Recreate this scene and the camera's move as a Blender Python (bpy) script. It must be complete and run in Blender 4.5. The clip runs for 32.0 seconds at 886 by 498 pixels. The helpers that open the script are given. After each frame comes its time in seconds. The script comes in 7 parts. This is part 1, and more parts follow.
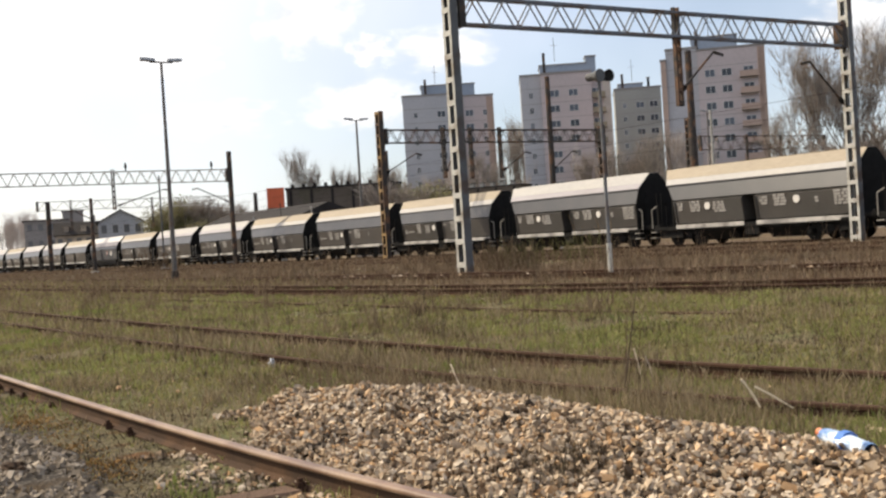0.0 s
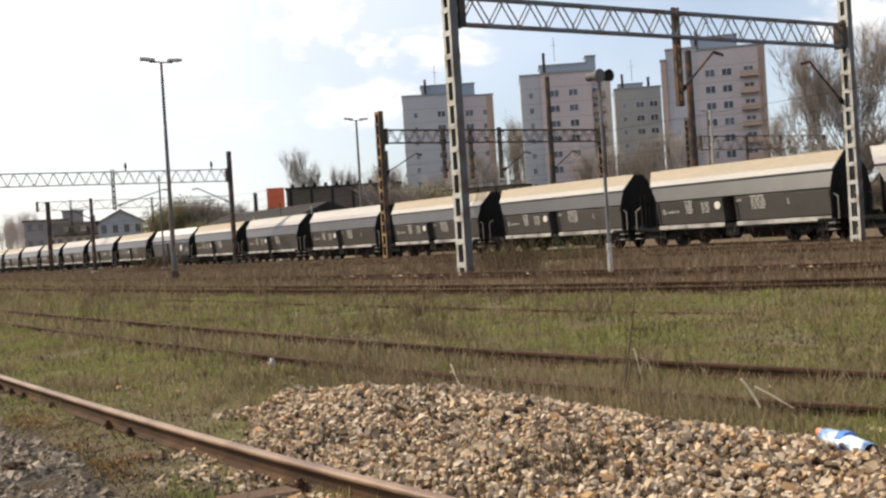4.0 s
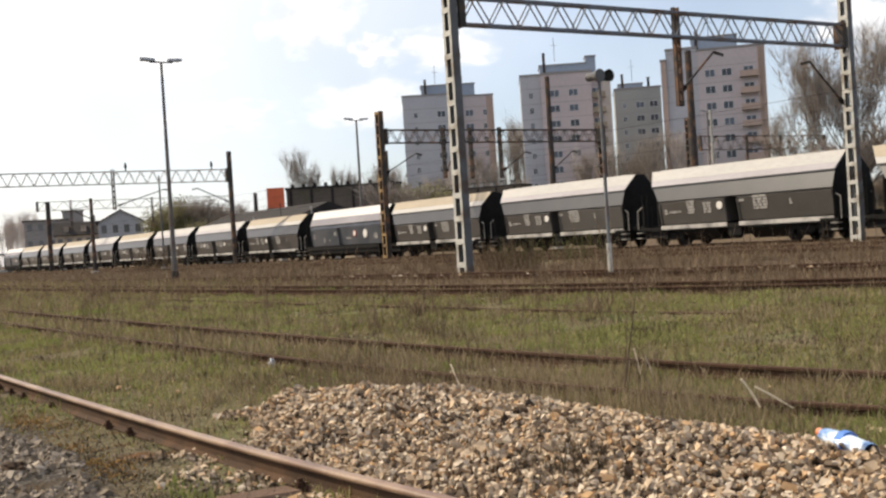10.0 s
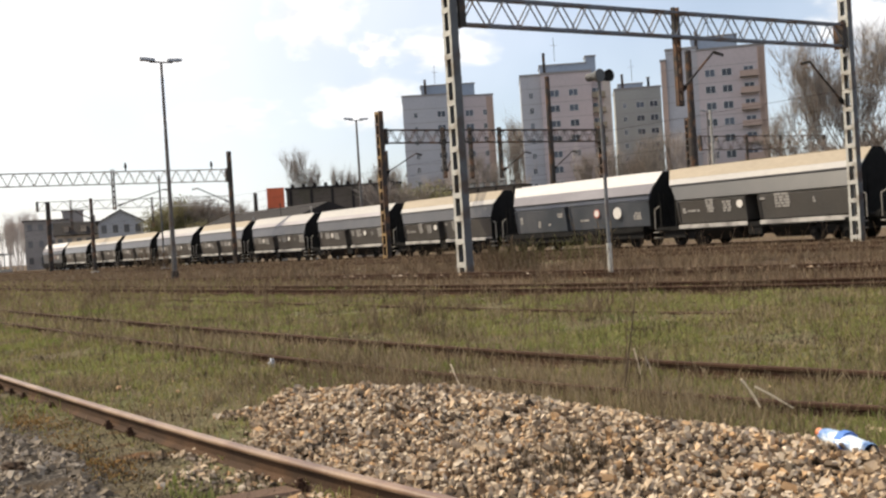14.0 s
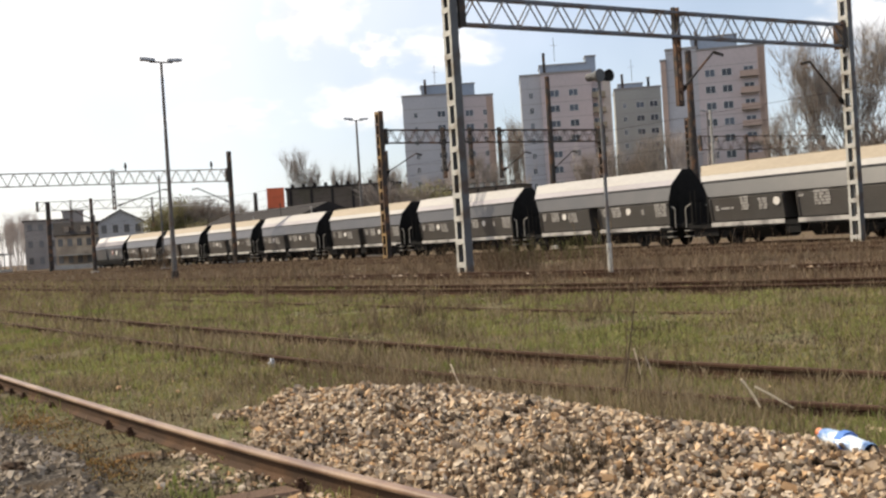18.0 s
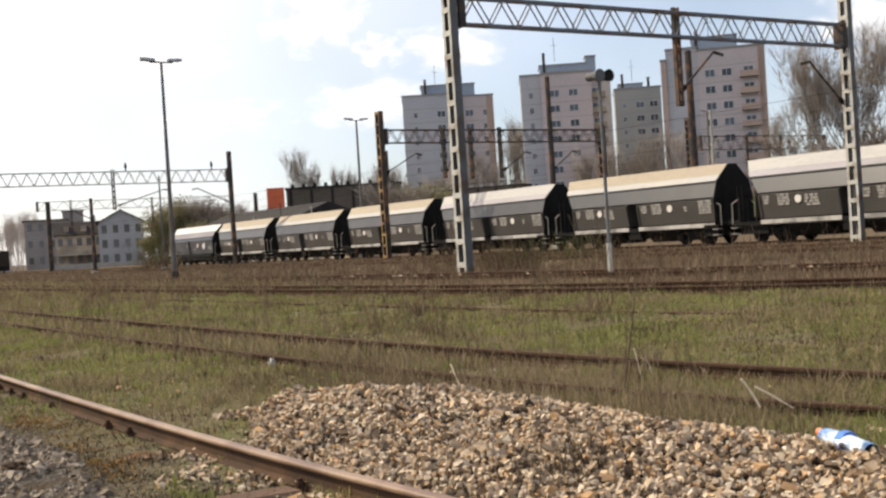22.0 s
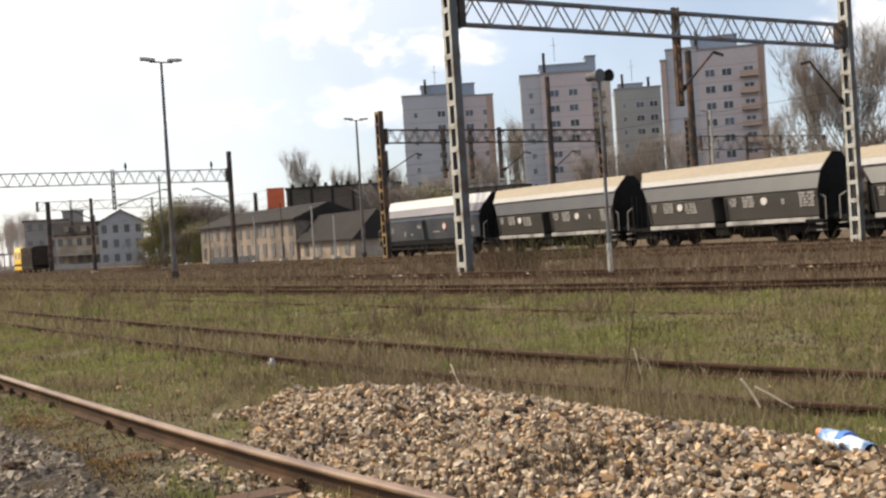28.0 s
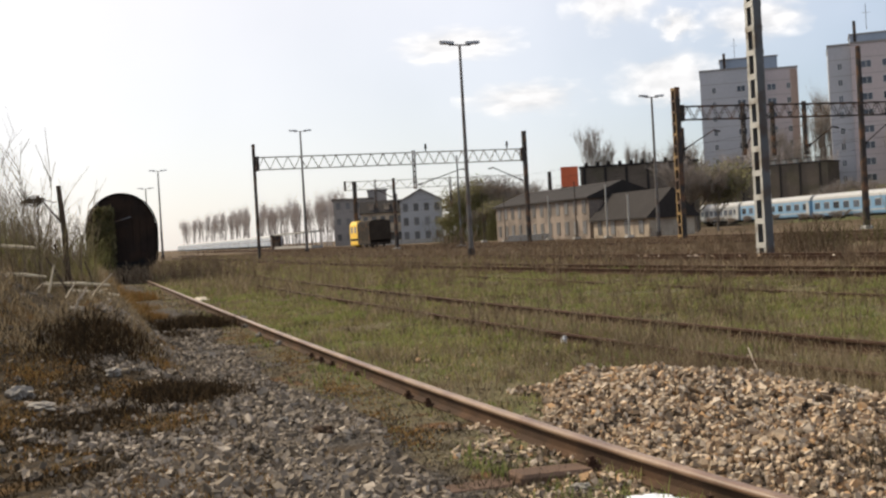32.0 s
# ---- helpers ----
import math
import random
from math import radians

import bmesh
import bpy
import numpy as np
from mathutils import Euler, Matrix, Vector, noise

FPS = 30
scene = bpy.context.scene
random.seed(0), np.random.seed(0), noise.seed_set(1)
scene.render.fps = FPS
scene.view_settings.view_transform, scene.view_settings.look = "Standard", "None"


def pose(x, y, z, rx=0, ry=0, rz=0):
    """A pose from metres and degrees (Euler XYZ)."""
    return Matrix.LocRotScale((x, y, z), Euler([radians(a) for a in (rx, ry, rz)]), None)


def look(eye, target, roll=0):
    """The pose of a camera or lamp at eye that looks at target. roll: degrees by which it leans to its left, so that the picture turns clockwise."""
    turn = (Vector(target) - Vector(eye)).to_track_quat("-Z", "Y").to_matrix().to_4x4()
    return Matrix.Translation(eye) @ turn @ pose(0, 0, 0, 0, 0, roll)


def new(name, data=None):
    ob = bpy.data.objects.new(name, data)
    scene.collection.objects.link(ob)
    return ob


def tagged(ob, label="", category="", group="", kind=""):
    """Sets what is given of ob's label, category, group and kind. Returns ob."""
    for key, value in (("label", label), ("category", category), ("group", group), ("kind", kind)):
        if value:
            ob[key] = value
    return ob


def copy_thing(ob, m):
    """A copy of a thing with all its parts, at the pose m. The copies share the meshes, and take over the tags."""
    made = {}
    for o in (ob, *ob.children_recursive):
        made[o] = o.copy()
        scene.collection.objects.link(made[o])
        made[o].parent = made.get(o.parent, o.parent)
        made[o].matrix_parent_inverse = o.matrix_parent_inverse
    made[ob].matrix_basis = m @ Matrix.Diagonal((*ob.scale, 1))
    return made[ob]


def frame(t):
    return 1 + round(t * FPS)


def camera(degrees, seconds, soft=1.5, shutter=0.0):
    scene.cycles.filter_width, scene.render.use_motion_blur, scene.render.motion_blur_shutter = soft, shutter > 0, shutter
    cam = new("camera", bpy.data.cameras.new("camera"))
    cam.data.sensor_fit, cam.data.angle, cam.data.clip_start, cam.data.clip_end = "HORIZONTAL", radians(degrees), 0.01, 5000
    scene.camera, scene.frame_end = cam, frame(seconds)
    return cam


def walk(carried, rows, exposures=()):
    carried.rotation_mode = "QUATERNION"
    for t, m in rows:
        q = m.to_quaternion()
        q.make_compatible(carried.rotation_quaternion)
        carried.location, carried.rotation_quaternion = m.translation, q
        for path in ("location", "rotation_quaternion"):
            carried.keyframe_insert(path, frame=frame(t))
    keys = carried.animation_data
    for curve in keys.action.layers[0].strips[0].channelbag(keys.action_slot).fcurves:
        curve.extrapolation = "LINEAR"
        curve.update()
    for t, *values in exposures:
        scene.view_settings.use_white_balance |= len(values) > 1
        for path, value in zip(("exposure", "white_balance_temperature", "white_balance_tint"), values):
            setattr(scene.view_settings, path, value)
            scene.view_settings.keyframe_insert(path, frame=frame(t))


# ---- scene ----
cam = camera(42.8, 32.0, soft=2.4, shutter=0.2)
EYE = (0.0, 0.0, 1.5)
STILL = pose(*EYE, 89.47, 3.6, -32.3)
walk(cam, [
    (0.0, STILL),
    (29.9, STILL),
    (30.1, pose(*EYE, 89.47, 3.62, -31.9)),
    (30.3, pose(*EYE, 89.6, 3.55, -30.2)),
    (30.5, pose(*EYE, 89.74, 3.44, -28.11)),
    (31.0, pose(*EYE, 89.2, 3.66, -22.11)),
    (31.3, pose(*EYE, 89.38, 3.3, -19.0)),
    (31.5, pose(*EYE, 89.43, 3.17, -17.86)),
    (31.7, pose(*EYE, 89.36, 3.25, -17.5)),
    (32.0, pose(*EYE, 89.28, 3.27, -17.49)),
], exposures=[(0.0, 0.02), (30.2, 0.02), (31.0, -0.1), (31.6, -0.23), (32.0, -0.23)])

# ---- sky, sun and exposure ----
SUN_AZ, SUN_EL = -38.0, 43.0      # degrees, azimuth from +Y towards +X
world = bpy.data.worlds.new("sky")
scene.world = world
world.use_nodes = True
wn, wl = world.node_tree.nodes, world.node_tree.links
sky = wn.new("ShaderNodeTexSky")
sky.sky_type = "NISHITA"
sky.sun_disc = False
sky.sun_elevation, sky.sun_rotation = radians(SUN_EL), radians(SUN_AZ)
sky.air_density, sky.dust_density, sky.ozone_density = 1.0, 1.0, 2.0
# thin high cloud: the blue is veiled with white, in soft uneven patches
veil = wn.new("ShaderNodeTexNoise")
veil.inputs["Scale"].default_value, veil.inputs["Detail"].default_value = 2.2, 5.0
cover = wn.new("ShaderNodeMapRange")
cover.inputs[1].default_value, cover.inputs[2].default_value, cover.inputs[3].default_value, cover.inputs[4].default_value = 0.35, 0.7, 0.14, 0.5
white = wn.new("ShaderNodeMix")
white.data_type = "RGBA"
white.inputs[7].default_value = (11.4, 11.8, 13.1, 1)
# haze thickens and brightens towards the sun
way = wn.new("ShaderNodeTexCoord")
to_sun = wn.new("ShaderNodeVectorMath")
to_sun.operation = "DOT_PRODUCT"
to_sun.inputs[1].default_value = (math.sin(radians(SUN_AZ)) * math.cos(radians(SUN_EL)), math.cos(radians(SUN_AZ)) * math.cos(radians(SUN_EL)), math.sin(radians(SUN_EL)))
wl.new(way.outputs["Generated"], to_sun.inputs[0])
haze = wn.new("ShaderNodeMapRange")
haze.inputs[1].default_value, haze.inputs[2].default_value, haze.inputs[3].default_value, haze.inputs[4].default_value = 0.28, 0.72, 0.0, 0.66
wl.new(to_sun.outputs["Value"], haze.inputs[0])
wl.new(veil.outputs["Fac"], cover.inputs[0])
warm = wn.new("ShaderNodeMix")
warm.data_type = "RGBA"
warm.inputs[7].default_value = (12.9, 12.0, 11.5, 1)
wl.new(cover.outputs[0], white.inputs[0])
wl.new(haze.outputs[0], warm.inputs[0])
wl.new(sky.outputs[0], white.inputs[6])
wl.new(white.outputs[2], warm.inputs[6])
wl.new(warm.outputs[2], wn["Background"].inputs[0])
wn["Background"].inputs[1].default_value = 0.118
sun = new("sun", bpy.data.lights.new("sun", "SUN"))
sun.data.energy, sun.data.angle, sun.data.color = 5.0, radians(0.6), (1.0, 0.87, 0.67)
az, el = radians(SUN_AZ), radians(SUN_EL)
sun.matrix_world = look((0, 0, 60), (-math.sin(az) * math.cos(el), -math.cos(az) * math.cos(el), 60 - math.sin(el)))


# ---- materials ----
def mat(name, base, rough=0.8, metal=0.0, vary=0.25, scale=6.0, fine=60.0, bump=0.2, dist=0.02, second=None, amount=0.5, sharp=0.12, random=0.0, stretch=(1, 1, 1)):
    """A procedural surface: base colour varied by broad and fine noise, an optional second colour in patches, and bump."""
    m = bpy.data.materials.new(name)
    m.use_nodes = True
    n, l = m.node_tree.nodes, m.node_tree.links
    b = n["Principled BSDF"]
    b.inputs["Roughness"].default_value, b.inputs["Metallic"].default_value = rough, metal
    b.inputs["Specular IOR Level"].default_value = 0.2 if rough >= 0.75 else 0.4
    co = n.new("ShaderNodeTexCoord")
    mp = n.new("ShaderNodeMapping")
    mp.inputs["Scale"].default_value = stretch
    l.new(co.outputs["Object"], mp.inputs[0])

    def nz(s, d=4.0):
        t = n.new("ShaderNodeTexNoise")
        t.inputs["Scale"].default_value, t.inputs["Detail"].default_value = s, d
        l.new(mp.outputs[0], t.inputs["Vector"])
        return t.outputs["Fac"]
    broad, grain = nz(scale), nz(fine, 2.0)
    add = n.new("ShaderNodeMath")
    add.operation = "ADD"
    l.new(broad, add.inputs[0])
    l.new(grain, add.inputs[1])
    val = n.new("ShaderNodeMapRange")
    val.inputs[1].default_value, val.inputs[2].default_value = 0.6, 1.4
    val.inputs[3].default_value, val.inputs[4].default_value = 1 - vary, 1 + vary
    l.new(add.outputs[0], val.inputs[0])
    col = n.new("ShaderNodeMix")
    col.data_type = "RGBA"
    col.inputs[6].default_value = (*base, 1)
    col.inputs[7].default_value = (*(second or base), 1)
    if second:
        edge = n.new("ShaderNodeMapRange")
        c = 0.62 - 0.24 * amount
        edge.inputs[1].default_value, edge.inputs[2].default_value = c - sharp / 2, c + sharp / 2
        l.new(nz(scale * 0.6, 6.0), edge.inputs[0])
        l.new(edge.outputs[0], col.inputs[0])
    else:
        col.inputs[0].default_value = 0
    mul = n.new("ShaderNodeVectorMath")
    mul.operation = "SCALE"
    l.new(col.outputs[2], mul.inputs[0])
    if random:
        oi = n.new("ShaderNodeObjectInfo")
        rr = n.new("ShaderNodeMapRange")
        rr.inputs[3].default_value, rr.inputs[4].default_value = 1 - random, 1 + random
        l.new(oi.outputs["Random"], rr.inputs[0])
        mm = n.new("ShaderNodeMath")
        mm.operation = "MULTIPLY"
        l.new(rr.outputs[0], mm.inputs[0])
        l.new(val.outputs[0], mm.inputs[1])
        l.new(mm.outputs[0], mul.inputs["Scale"])
    else:
        l.new(val.outputs[0], mul.inputs["Scale"])
    l.new(mul.outputs[0], b.inputs["Base Color"])
    if bump:
        bp = n.new("ShaderNodeBump")
        bp.inputs["Strength"].default_value, bp.inputs["Distance"].default_value = bump, dist
        l.new(add.outputs[0], bp.inputs["Height"])
        l.new(bp.outputs[0], b.inputs["Normal"])
    return m


def island(name, cols, rough=0.85, spread=0.3, transl=0.0):
    """Many small joined pieces, each with a colour of its own between those given."""
    m = bpy.data.materials.new(name)
    m.use_nodes = True
    n, l = m.node_tree.nodes, m.node_tree.links
    b = n["Principled BSDF"]
    b.inputs["Roughness"].default_value = rough
    b.inputs["Specular IOR Level"].default_value = 0.15
    g = n.new("ShaderNodeNewGeometry")
    r = n.new("ShaderNodeValToRGB")
    r.color_ramp.interpolation = "LINEAR"
    e = r.color_ramp.elements
    e[0].position, e[0].color = 0, (*cols[0], 1)
    e[1].position, e[1].color = 1, (*cols[-1], 1)
    for i, c in enumerate(cols[1:-1]):
        k = e.new((i + 1) / (len(cols) - 1))
        k.color = (*c, 1)
    l.new(g.outputs["Random Per Island"], r.inputs[0])
    nt = n.new("ShaderNodeTexNoise")
    nt.inputs["Scale"].default_value = 40.0
    l.new(g.outputs["Position"], nt.inputs["Vector"])
    mr = n.new("ShaderNodeMapRange")
    mr.inputs[3].default_value, mr.inputs[4].default_value = 1 - spread, 1 + spread
    l.new(nt.outputs["Fac"], mr.inputs[0])
    mul = n.new("ShaderNodeVectorMath")
    mul.operation = "SCALE"
    l.new(r.outputs[0], mul.inputs[0])
    l.new(mr.outputs[0], mul.inputs["Scale"])
    l.new(mul.outputs[0], b.inputs["Base Color"])
    if transl:
        t = n.new("ShaderNodeBsdfTranslucent")
        mx = n.new("ShaderNodeMixShader")
        mx.inputs[0].default_value = transl
        l.new(mul.outputs[0], t.inputs[0])
        l.new(b.outputs[0], mx.inputs[1])
        l.new(t.outputs[0], mx.inputs[2])
        l.new(mx.outputs[0], n["Material Output"].inputs[0])
    return m


def ground_material():
    """Grey ballast by the near track, thin grass with bare earth over the yard, brown dead weeds and soil among the far tracks."""
    m = bpy.data.materials.new("yard_ground")
    m.use_nodes = True
    n, l = m.node_tree.nodes, m.node_tree.links
    b = n["Principled BSDF"]
    b.inputs["Roughness"].default_value = 0.95
    b.inputs["Specular IOR Level"].default_value = 0.1
    g = n.new("ShaderNodeNewGeometry")

    def nz(s, d=5.0):
        t = n.new("ShaderNodeTexNoise")
        t.inputs["Scale"].default_value, t.inputs["Detail"].default_value = s, d
        l.new(g.outputs["Position"], t.inputs["Vector"])
        return t.outputs["Fac"]

    def rng(src, a, c, lo=0.0, hi=1.0):
        t = n.new("ShaderNodeMapRange")
        t.inputs[1].default_value, t.inputs[2].default_value, t.inputs[3].default_value, t.inputs[4].default_value = a, c, lo, hi
        l.new(src, t.inputs[0])
        return t.outputs[0]

    def mix(f, a, c):
        t = n.new("ShaderNodeMix")
        t.data_type = "RGBA"
        for sock, v in ((t.inputs[0], f), (t.inputs[6], a), (t.inputs[7], c)):
            if isinstance(v, tuple):
                sock.default_value = (*v, 1)
            else:
                l.new(v, sock)
        return t.outputs[2]

    def add(a, c, k):
        t = n.new("ShaderNodeMath")
        t.operation = "MULTIPLY_ADD"
        l.new(a, t.inputs[0])
        t.inputs[1].default_value = k
        l.new(c, t.inputs[2])
        return t.outputs[0]
    sep = n.new("ShaderNodeSeparateXYZ")
    l.new(g.outputs["Position"], sep.inputs[0])
    wob = add(nz(0.45), sep.outputs[0], 4.0)          # x + 4 * noise
    grass = mix(rng(nz(0.8), 0.4, 0.62), (0.125, 0.105, 0.056), (0.13, 0.138, 0.054))
    grass = mix(rng(nz(9.0), 0.5, 0.66), grass, (0.2, 0.16, 0.095))
    grass = mix(rng(nz(24.0, 3.0), 0.52, 0.66), grass, (0.062, 0.052, 0.032))
    soil = mix(rng(nz(6.0), 0.4, 0.6), (0.062, 0.05, 0.03), (0.125, 0.105, 0.06))
    soil = mix(rng(nz(28.0, 3.0), 0.54, 0.66), soil, (0.17, 0.14, 0.1))
    soil = mix(rng(nz(2.2), 0.56, 0.64), soil, (0.11, 0.058, 0.026))
    brown = mix(rng(nz(1.3), 0.35, 0.65), (0.1, 0.068, 0.043), (0.165, 0.12, 0.078))
    brown = mix(rng(nz(0.25), 0.52, 0.66), brown, (0.115, 0.095, 0.05))
    vor = n.new("ShaderNodeTexVoronoi")
    vor.inputs["Scale"].default_value = 24.0
    l.new(g.outputs["Position"], vor.inputs["Vector"])
    # base and cell edges darkened: shade between ballast stones painted in
    stone = mix(rng(nz(30.0, 2.0), 0.35, 0.65), (0.055, 0.046, 0.037), (0.19, 0.165, 0.138))
    stone = mix(rng(vor.outputs["Distance"], 0.3, 0.65), stone, (0.035, 0.03, 0.025))
    stone = mix(rng(nz(1.1), 0.55, 0.62), stone, (0.06, 0.042, 0.024))
    moss = mix(rng(nz(5.0), 0.4, 0.6), (0.026, 0.019, 0.011), (0.07, 0.05, 0.029))
    moss = mix(rng(nz(1.7), 0.56, 0.64), moss, (0.11, 0.065, 0.025))
    stone = mix(rng(wob, 3.2, 2.4), stone, moss)
    c = mix(rng(wob, 3.9, 4.3), stone, soil)
    c = mix(rng(wob, 4.65, 5.1), c, grass)
    inv = n.new("ShaderNodeMath")
    inv.operation = "DIVIDE"
    inv.inputs[0].default_value = -52.0
    far = n.new("ShaderNodeMath")
    far.operation = "MAXIMUM"
    far.inputs[1].default_value = 10.0
    l.new(sep.outputs[1], far.inputs[0])
    l.new(far.outputs[0], inv.inputs[1])
    c = mix(rng(add(inv.outputs[0], wob, 1.0), 14.2, 15.6), c, brown)
    c = mix(rng(add(nz(0.12), sep.outputs[1], 30.0), 60.0, 80.0), c, brown)
    l.new(c, b.inputs["Base Color"])
    bp = n.new("ShaderNodeBump")
    bp.inputs["Strength"].default_value, bp.inputs["Distance"].default_value = 0.8, 0.04
    l.new(add(vor.outputs["Distance"], nz(14.0), -0.8), bp.inputs["Height"])
    l.new(bp.outputs[0], b.inputs["Normal"])
    return m


M_GROUND = ground_material()
M_RAILTOP = mat("worn_rail_head", (0.17, 0.1, 0.062), 0.42, 0.0, 0.3, 3.0, 80.0, 0.2, 0.003, (0.25, 0.165, 0.105), 0.5)
# dark rust, deepened to paint in the shade below the rail head
M_RAILWEB = mat("brown_rail_web", (0.06, 0.038, 0.025), 0.85, 0.05, 0.4, 3.0, 60.0, 0.3, 0.004, (0.085, 0.05, 0.03), 0.4)
M_RAILDARK = mat("dark_rusty_rail", (0.06, 0.034, 0.022), 0.9, 0.0, 0.35, 3.0, 60.0, 0.3, 0.004)
M_SLEEPER = mat("weathered_sleeper", (0.13, 0.085, 0.06), 0.9, 0, 0.4, 4.0, 60.0, 0.5, 0.01)
M_STEELPALE = mat("pale_galvanised_paint", (0.45, 0.44, 0.4), 0.6, 0.2, 0.25, 2.0, 30.0, 0.1, 0.01, (0.25, 0.22, 0.18), 0.25)
# the mast webs' shade is put into this darker grey
M_WEB = mat("shaded_grey_steel", (0.1, 0.105, 0.11), 0.7, 0.1, 0.3, 2.0, 30.0, 0.1, 0.01, (0.08, 0.06, 0.05), 0.3)
M_POLE = mat("weathered_brown_grey_steel", (0.13, 0.12, 0.11), 0.6, 0.1, 0.3, 2.0, 30.0, 0.1, 0.01, (0.1, 0.075, 0.06), 0.3)
M_STEEL = mat("grey_steel", (0.16, 0.165, 0.17), 0.6, 0.3, 0.3, 2.0, 30.0, 0.1, 0.01, (0.12, 0.08, 0.06), 0.3)
M_GANTRY = mat("blue_grey_gantry_paint", (0.13, 0.145, 0.17), 0.6, 0.1, 0.3, 2.0, 30.0, 0.1, 0.01, (0.11, 0.075, 0.055), 0.25)
M_STEELDARK = mat("dark_rusted_steel", (0.05, 0.044, 0.04), 0.75, 0.2, 0.35, 2.0, 30.0, 0.2, 0.01, (0.14, 0.08, 0.05), 0.3)
M_RUSTYPAINT = mat("yellowed_rusty_steel", (0.3, 0.2, 0.09), 0.75, 0.1, 0.4, 1.5, 20.0, 0.2, 0.01, (0.09, 0.06, 0.045), 0.55)
M_CONCRETE = mat("concrete", (0.34, 0.33, 0.3), 0.9, 0, 0.2, 1.0, 30.0, 0.2, 0.01)
# near-black iron; wagon ends and gaps take it too, as painted shade
M_BLACK = mat("black_iron_and_shade", (0.013, 0.0125, 0.012), 0.85, 0.0, 0.4, 3.0, 40.0, 0.2, 0.01)
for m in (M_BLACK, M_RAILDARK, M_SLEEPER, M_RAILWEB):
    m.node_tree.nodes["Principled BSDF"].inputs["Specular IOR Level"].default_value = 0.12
M_LAMPGREY = mat("grey_lamp_housing", (0.3, 0.31, 0.32), 0.5, 0.2, 0.15, 4.0, 40.0, 0.05, 0.005)
M_WHITE = mat("white_paint", (0.72, 0.71, 0.68), 0.6, 0, 0.12, 5.0, 50.0, 0.05, 0.004)


# ---- mesh helpers ----
def quads(bm, vs, fs):
    v = [bm.verts.new(p) for p in vs]
    for f in fs:
        try:
            bm.faces.new([v[i] for i in f])
        except ValueError:
            pass


BOX = ((0, 3, 2, 1), (4, 5, 6, 7), (0, 1, 5, 4), (1, 2, 6, 5), (2, 3, 7, 6), (3, 0, 4, 7))


def box(bm, x0, x1, y0, y1, z0, z1):
    quads(bm, [(x0, y0, z0), (x1, y0, z0), (x1, y1, z0), (x0, y1, z0), (x0, y0, z1), (x1, y0, z1), (x1, y1, z1), (x0, y1, z1)], BOX)
    return bm


def bar(bm, p, q, w, h=None):
    """A straight bar from p to q, w wide and h high."""
    p, q = Vector(p), Vector(q)
    d = (q - p).normalized()
    s = d.cross(Vector((0, 0, 1)))
    s = (s if s.length > 0.01 else Vector((1, 0, 0))).normalized() * w / 2
    u = s.cross(d).normalized() * (h or w) / 2
    quads(bm, [p - s - u, p + s - u, p + s + u, p - s + u, q - s - u, q + s - u, q + s + u, q - s + u], BOX)
    return bm


def rod(bm, p, q, r, r2=None, n=8, caps=True):
    p, q = Vector(p), Vector(q)
    d = (q - p).normalized()
    s = d.orthogonal().normalized()
    u = d.cross(s)
    a = [2 * math.pi * i / n for i in range(n)]
    r2 = r if r2 is None else r2
    va = [bm.verts.new(p + (s * math.cos(t) + u * math.sin(t)) * r) for t in a]
    vb = [bm.verts.new(q + (s * math.cos(t) + u * math.sin(t)) * r2) for t in a]
    for i in range(n):
        bm.faces.new((va[i], va[(i + 1) % n], vb[(i + 1) % n], vb[i]))
    if caps:
        bm.faces.new(va[::-1])
        bm.faces.new(vb)
    return bm


def sweep(bm, profile, path, caps=True):
    """A closed profile of (x, z) carried along a path of (x, y, z, scale) points in the y direction."""
    rings = [[bm.verts.new((px + x * s, py, pz + z * s)) for x, z in profile] for px, py, pz, s in path]
    k = len(profile)
    for a, b in zip(rings, rings[1:]):
        for i in range(k):
            bm.faces.new((a[i], a[(i + 1) % k], b[(i + 1) % k], b[i]))
    if caps:
        bm.faces.new(rings[0][::-1])
        bm.faces.new(rings[-1])
    return bm


def mesh_of(name, bm, material, smooth=False):
    bmesh.ops.recalc_face_normals(bm, faces=bm.faces)
    me = bpy.data.meshes.new(name)
    bm.to_mesh(me)
    bm.free()
    if smooth:
        for p in me.polygons:
            p.use_smooth = True
    if material:
        me.materials.append(material)
    return me


def part(name, bm, material, parent, label="", at=None, smooth=False):
    """Links a bmesh, or a ready mesh, as one part under a thing or a part."""
    me = bm if isinstance(bm, bpy.types.Mesh) else mesh_of(name, bm, material, smooth)
    ob = new(name, me)
    ob.parent = parent
    if at is not None:
        ob.matrix_basis = at if isinstance(at, Matrix) else Matrix.Translation(at)
    return tagged(ob, label)


def raw(name, verts, faces, material):
    """A mesh object from arrays, for what is counted in thousands."""
    me = bpy.data.meshes.new(name)
    me.from_pydata(verts, [], faces)
    me.materials.append(material)
    return new(name, me)


def B():
    return bmesh.new()


def thing(name, m, label, category, group="", kind=""):
    ob = new(name)
    ob.matrix_basis = m
    return tagged(ob, label, category, group, kind)


def smooth01(a, b, x):
    t = min(1.0, max(0.0, (x - a) / (b - a)))
    return t * t * (3 - 2 * t)


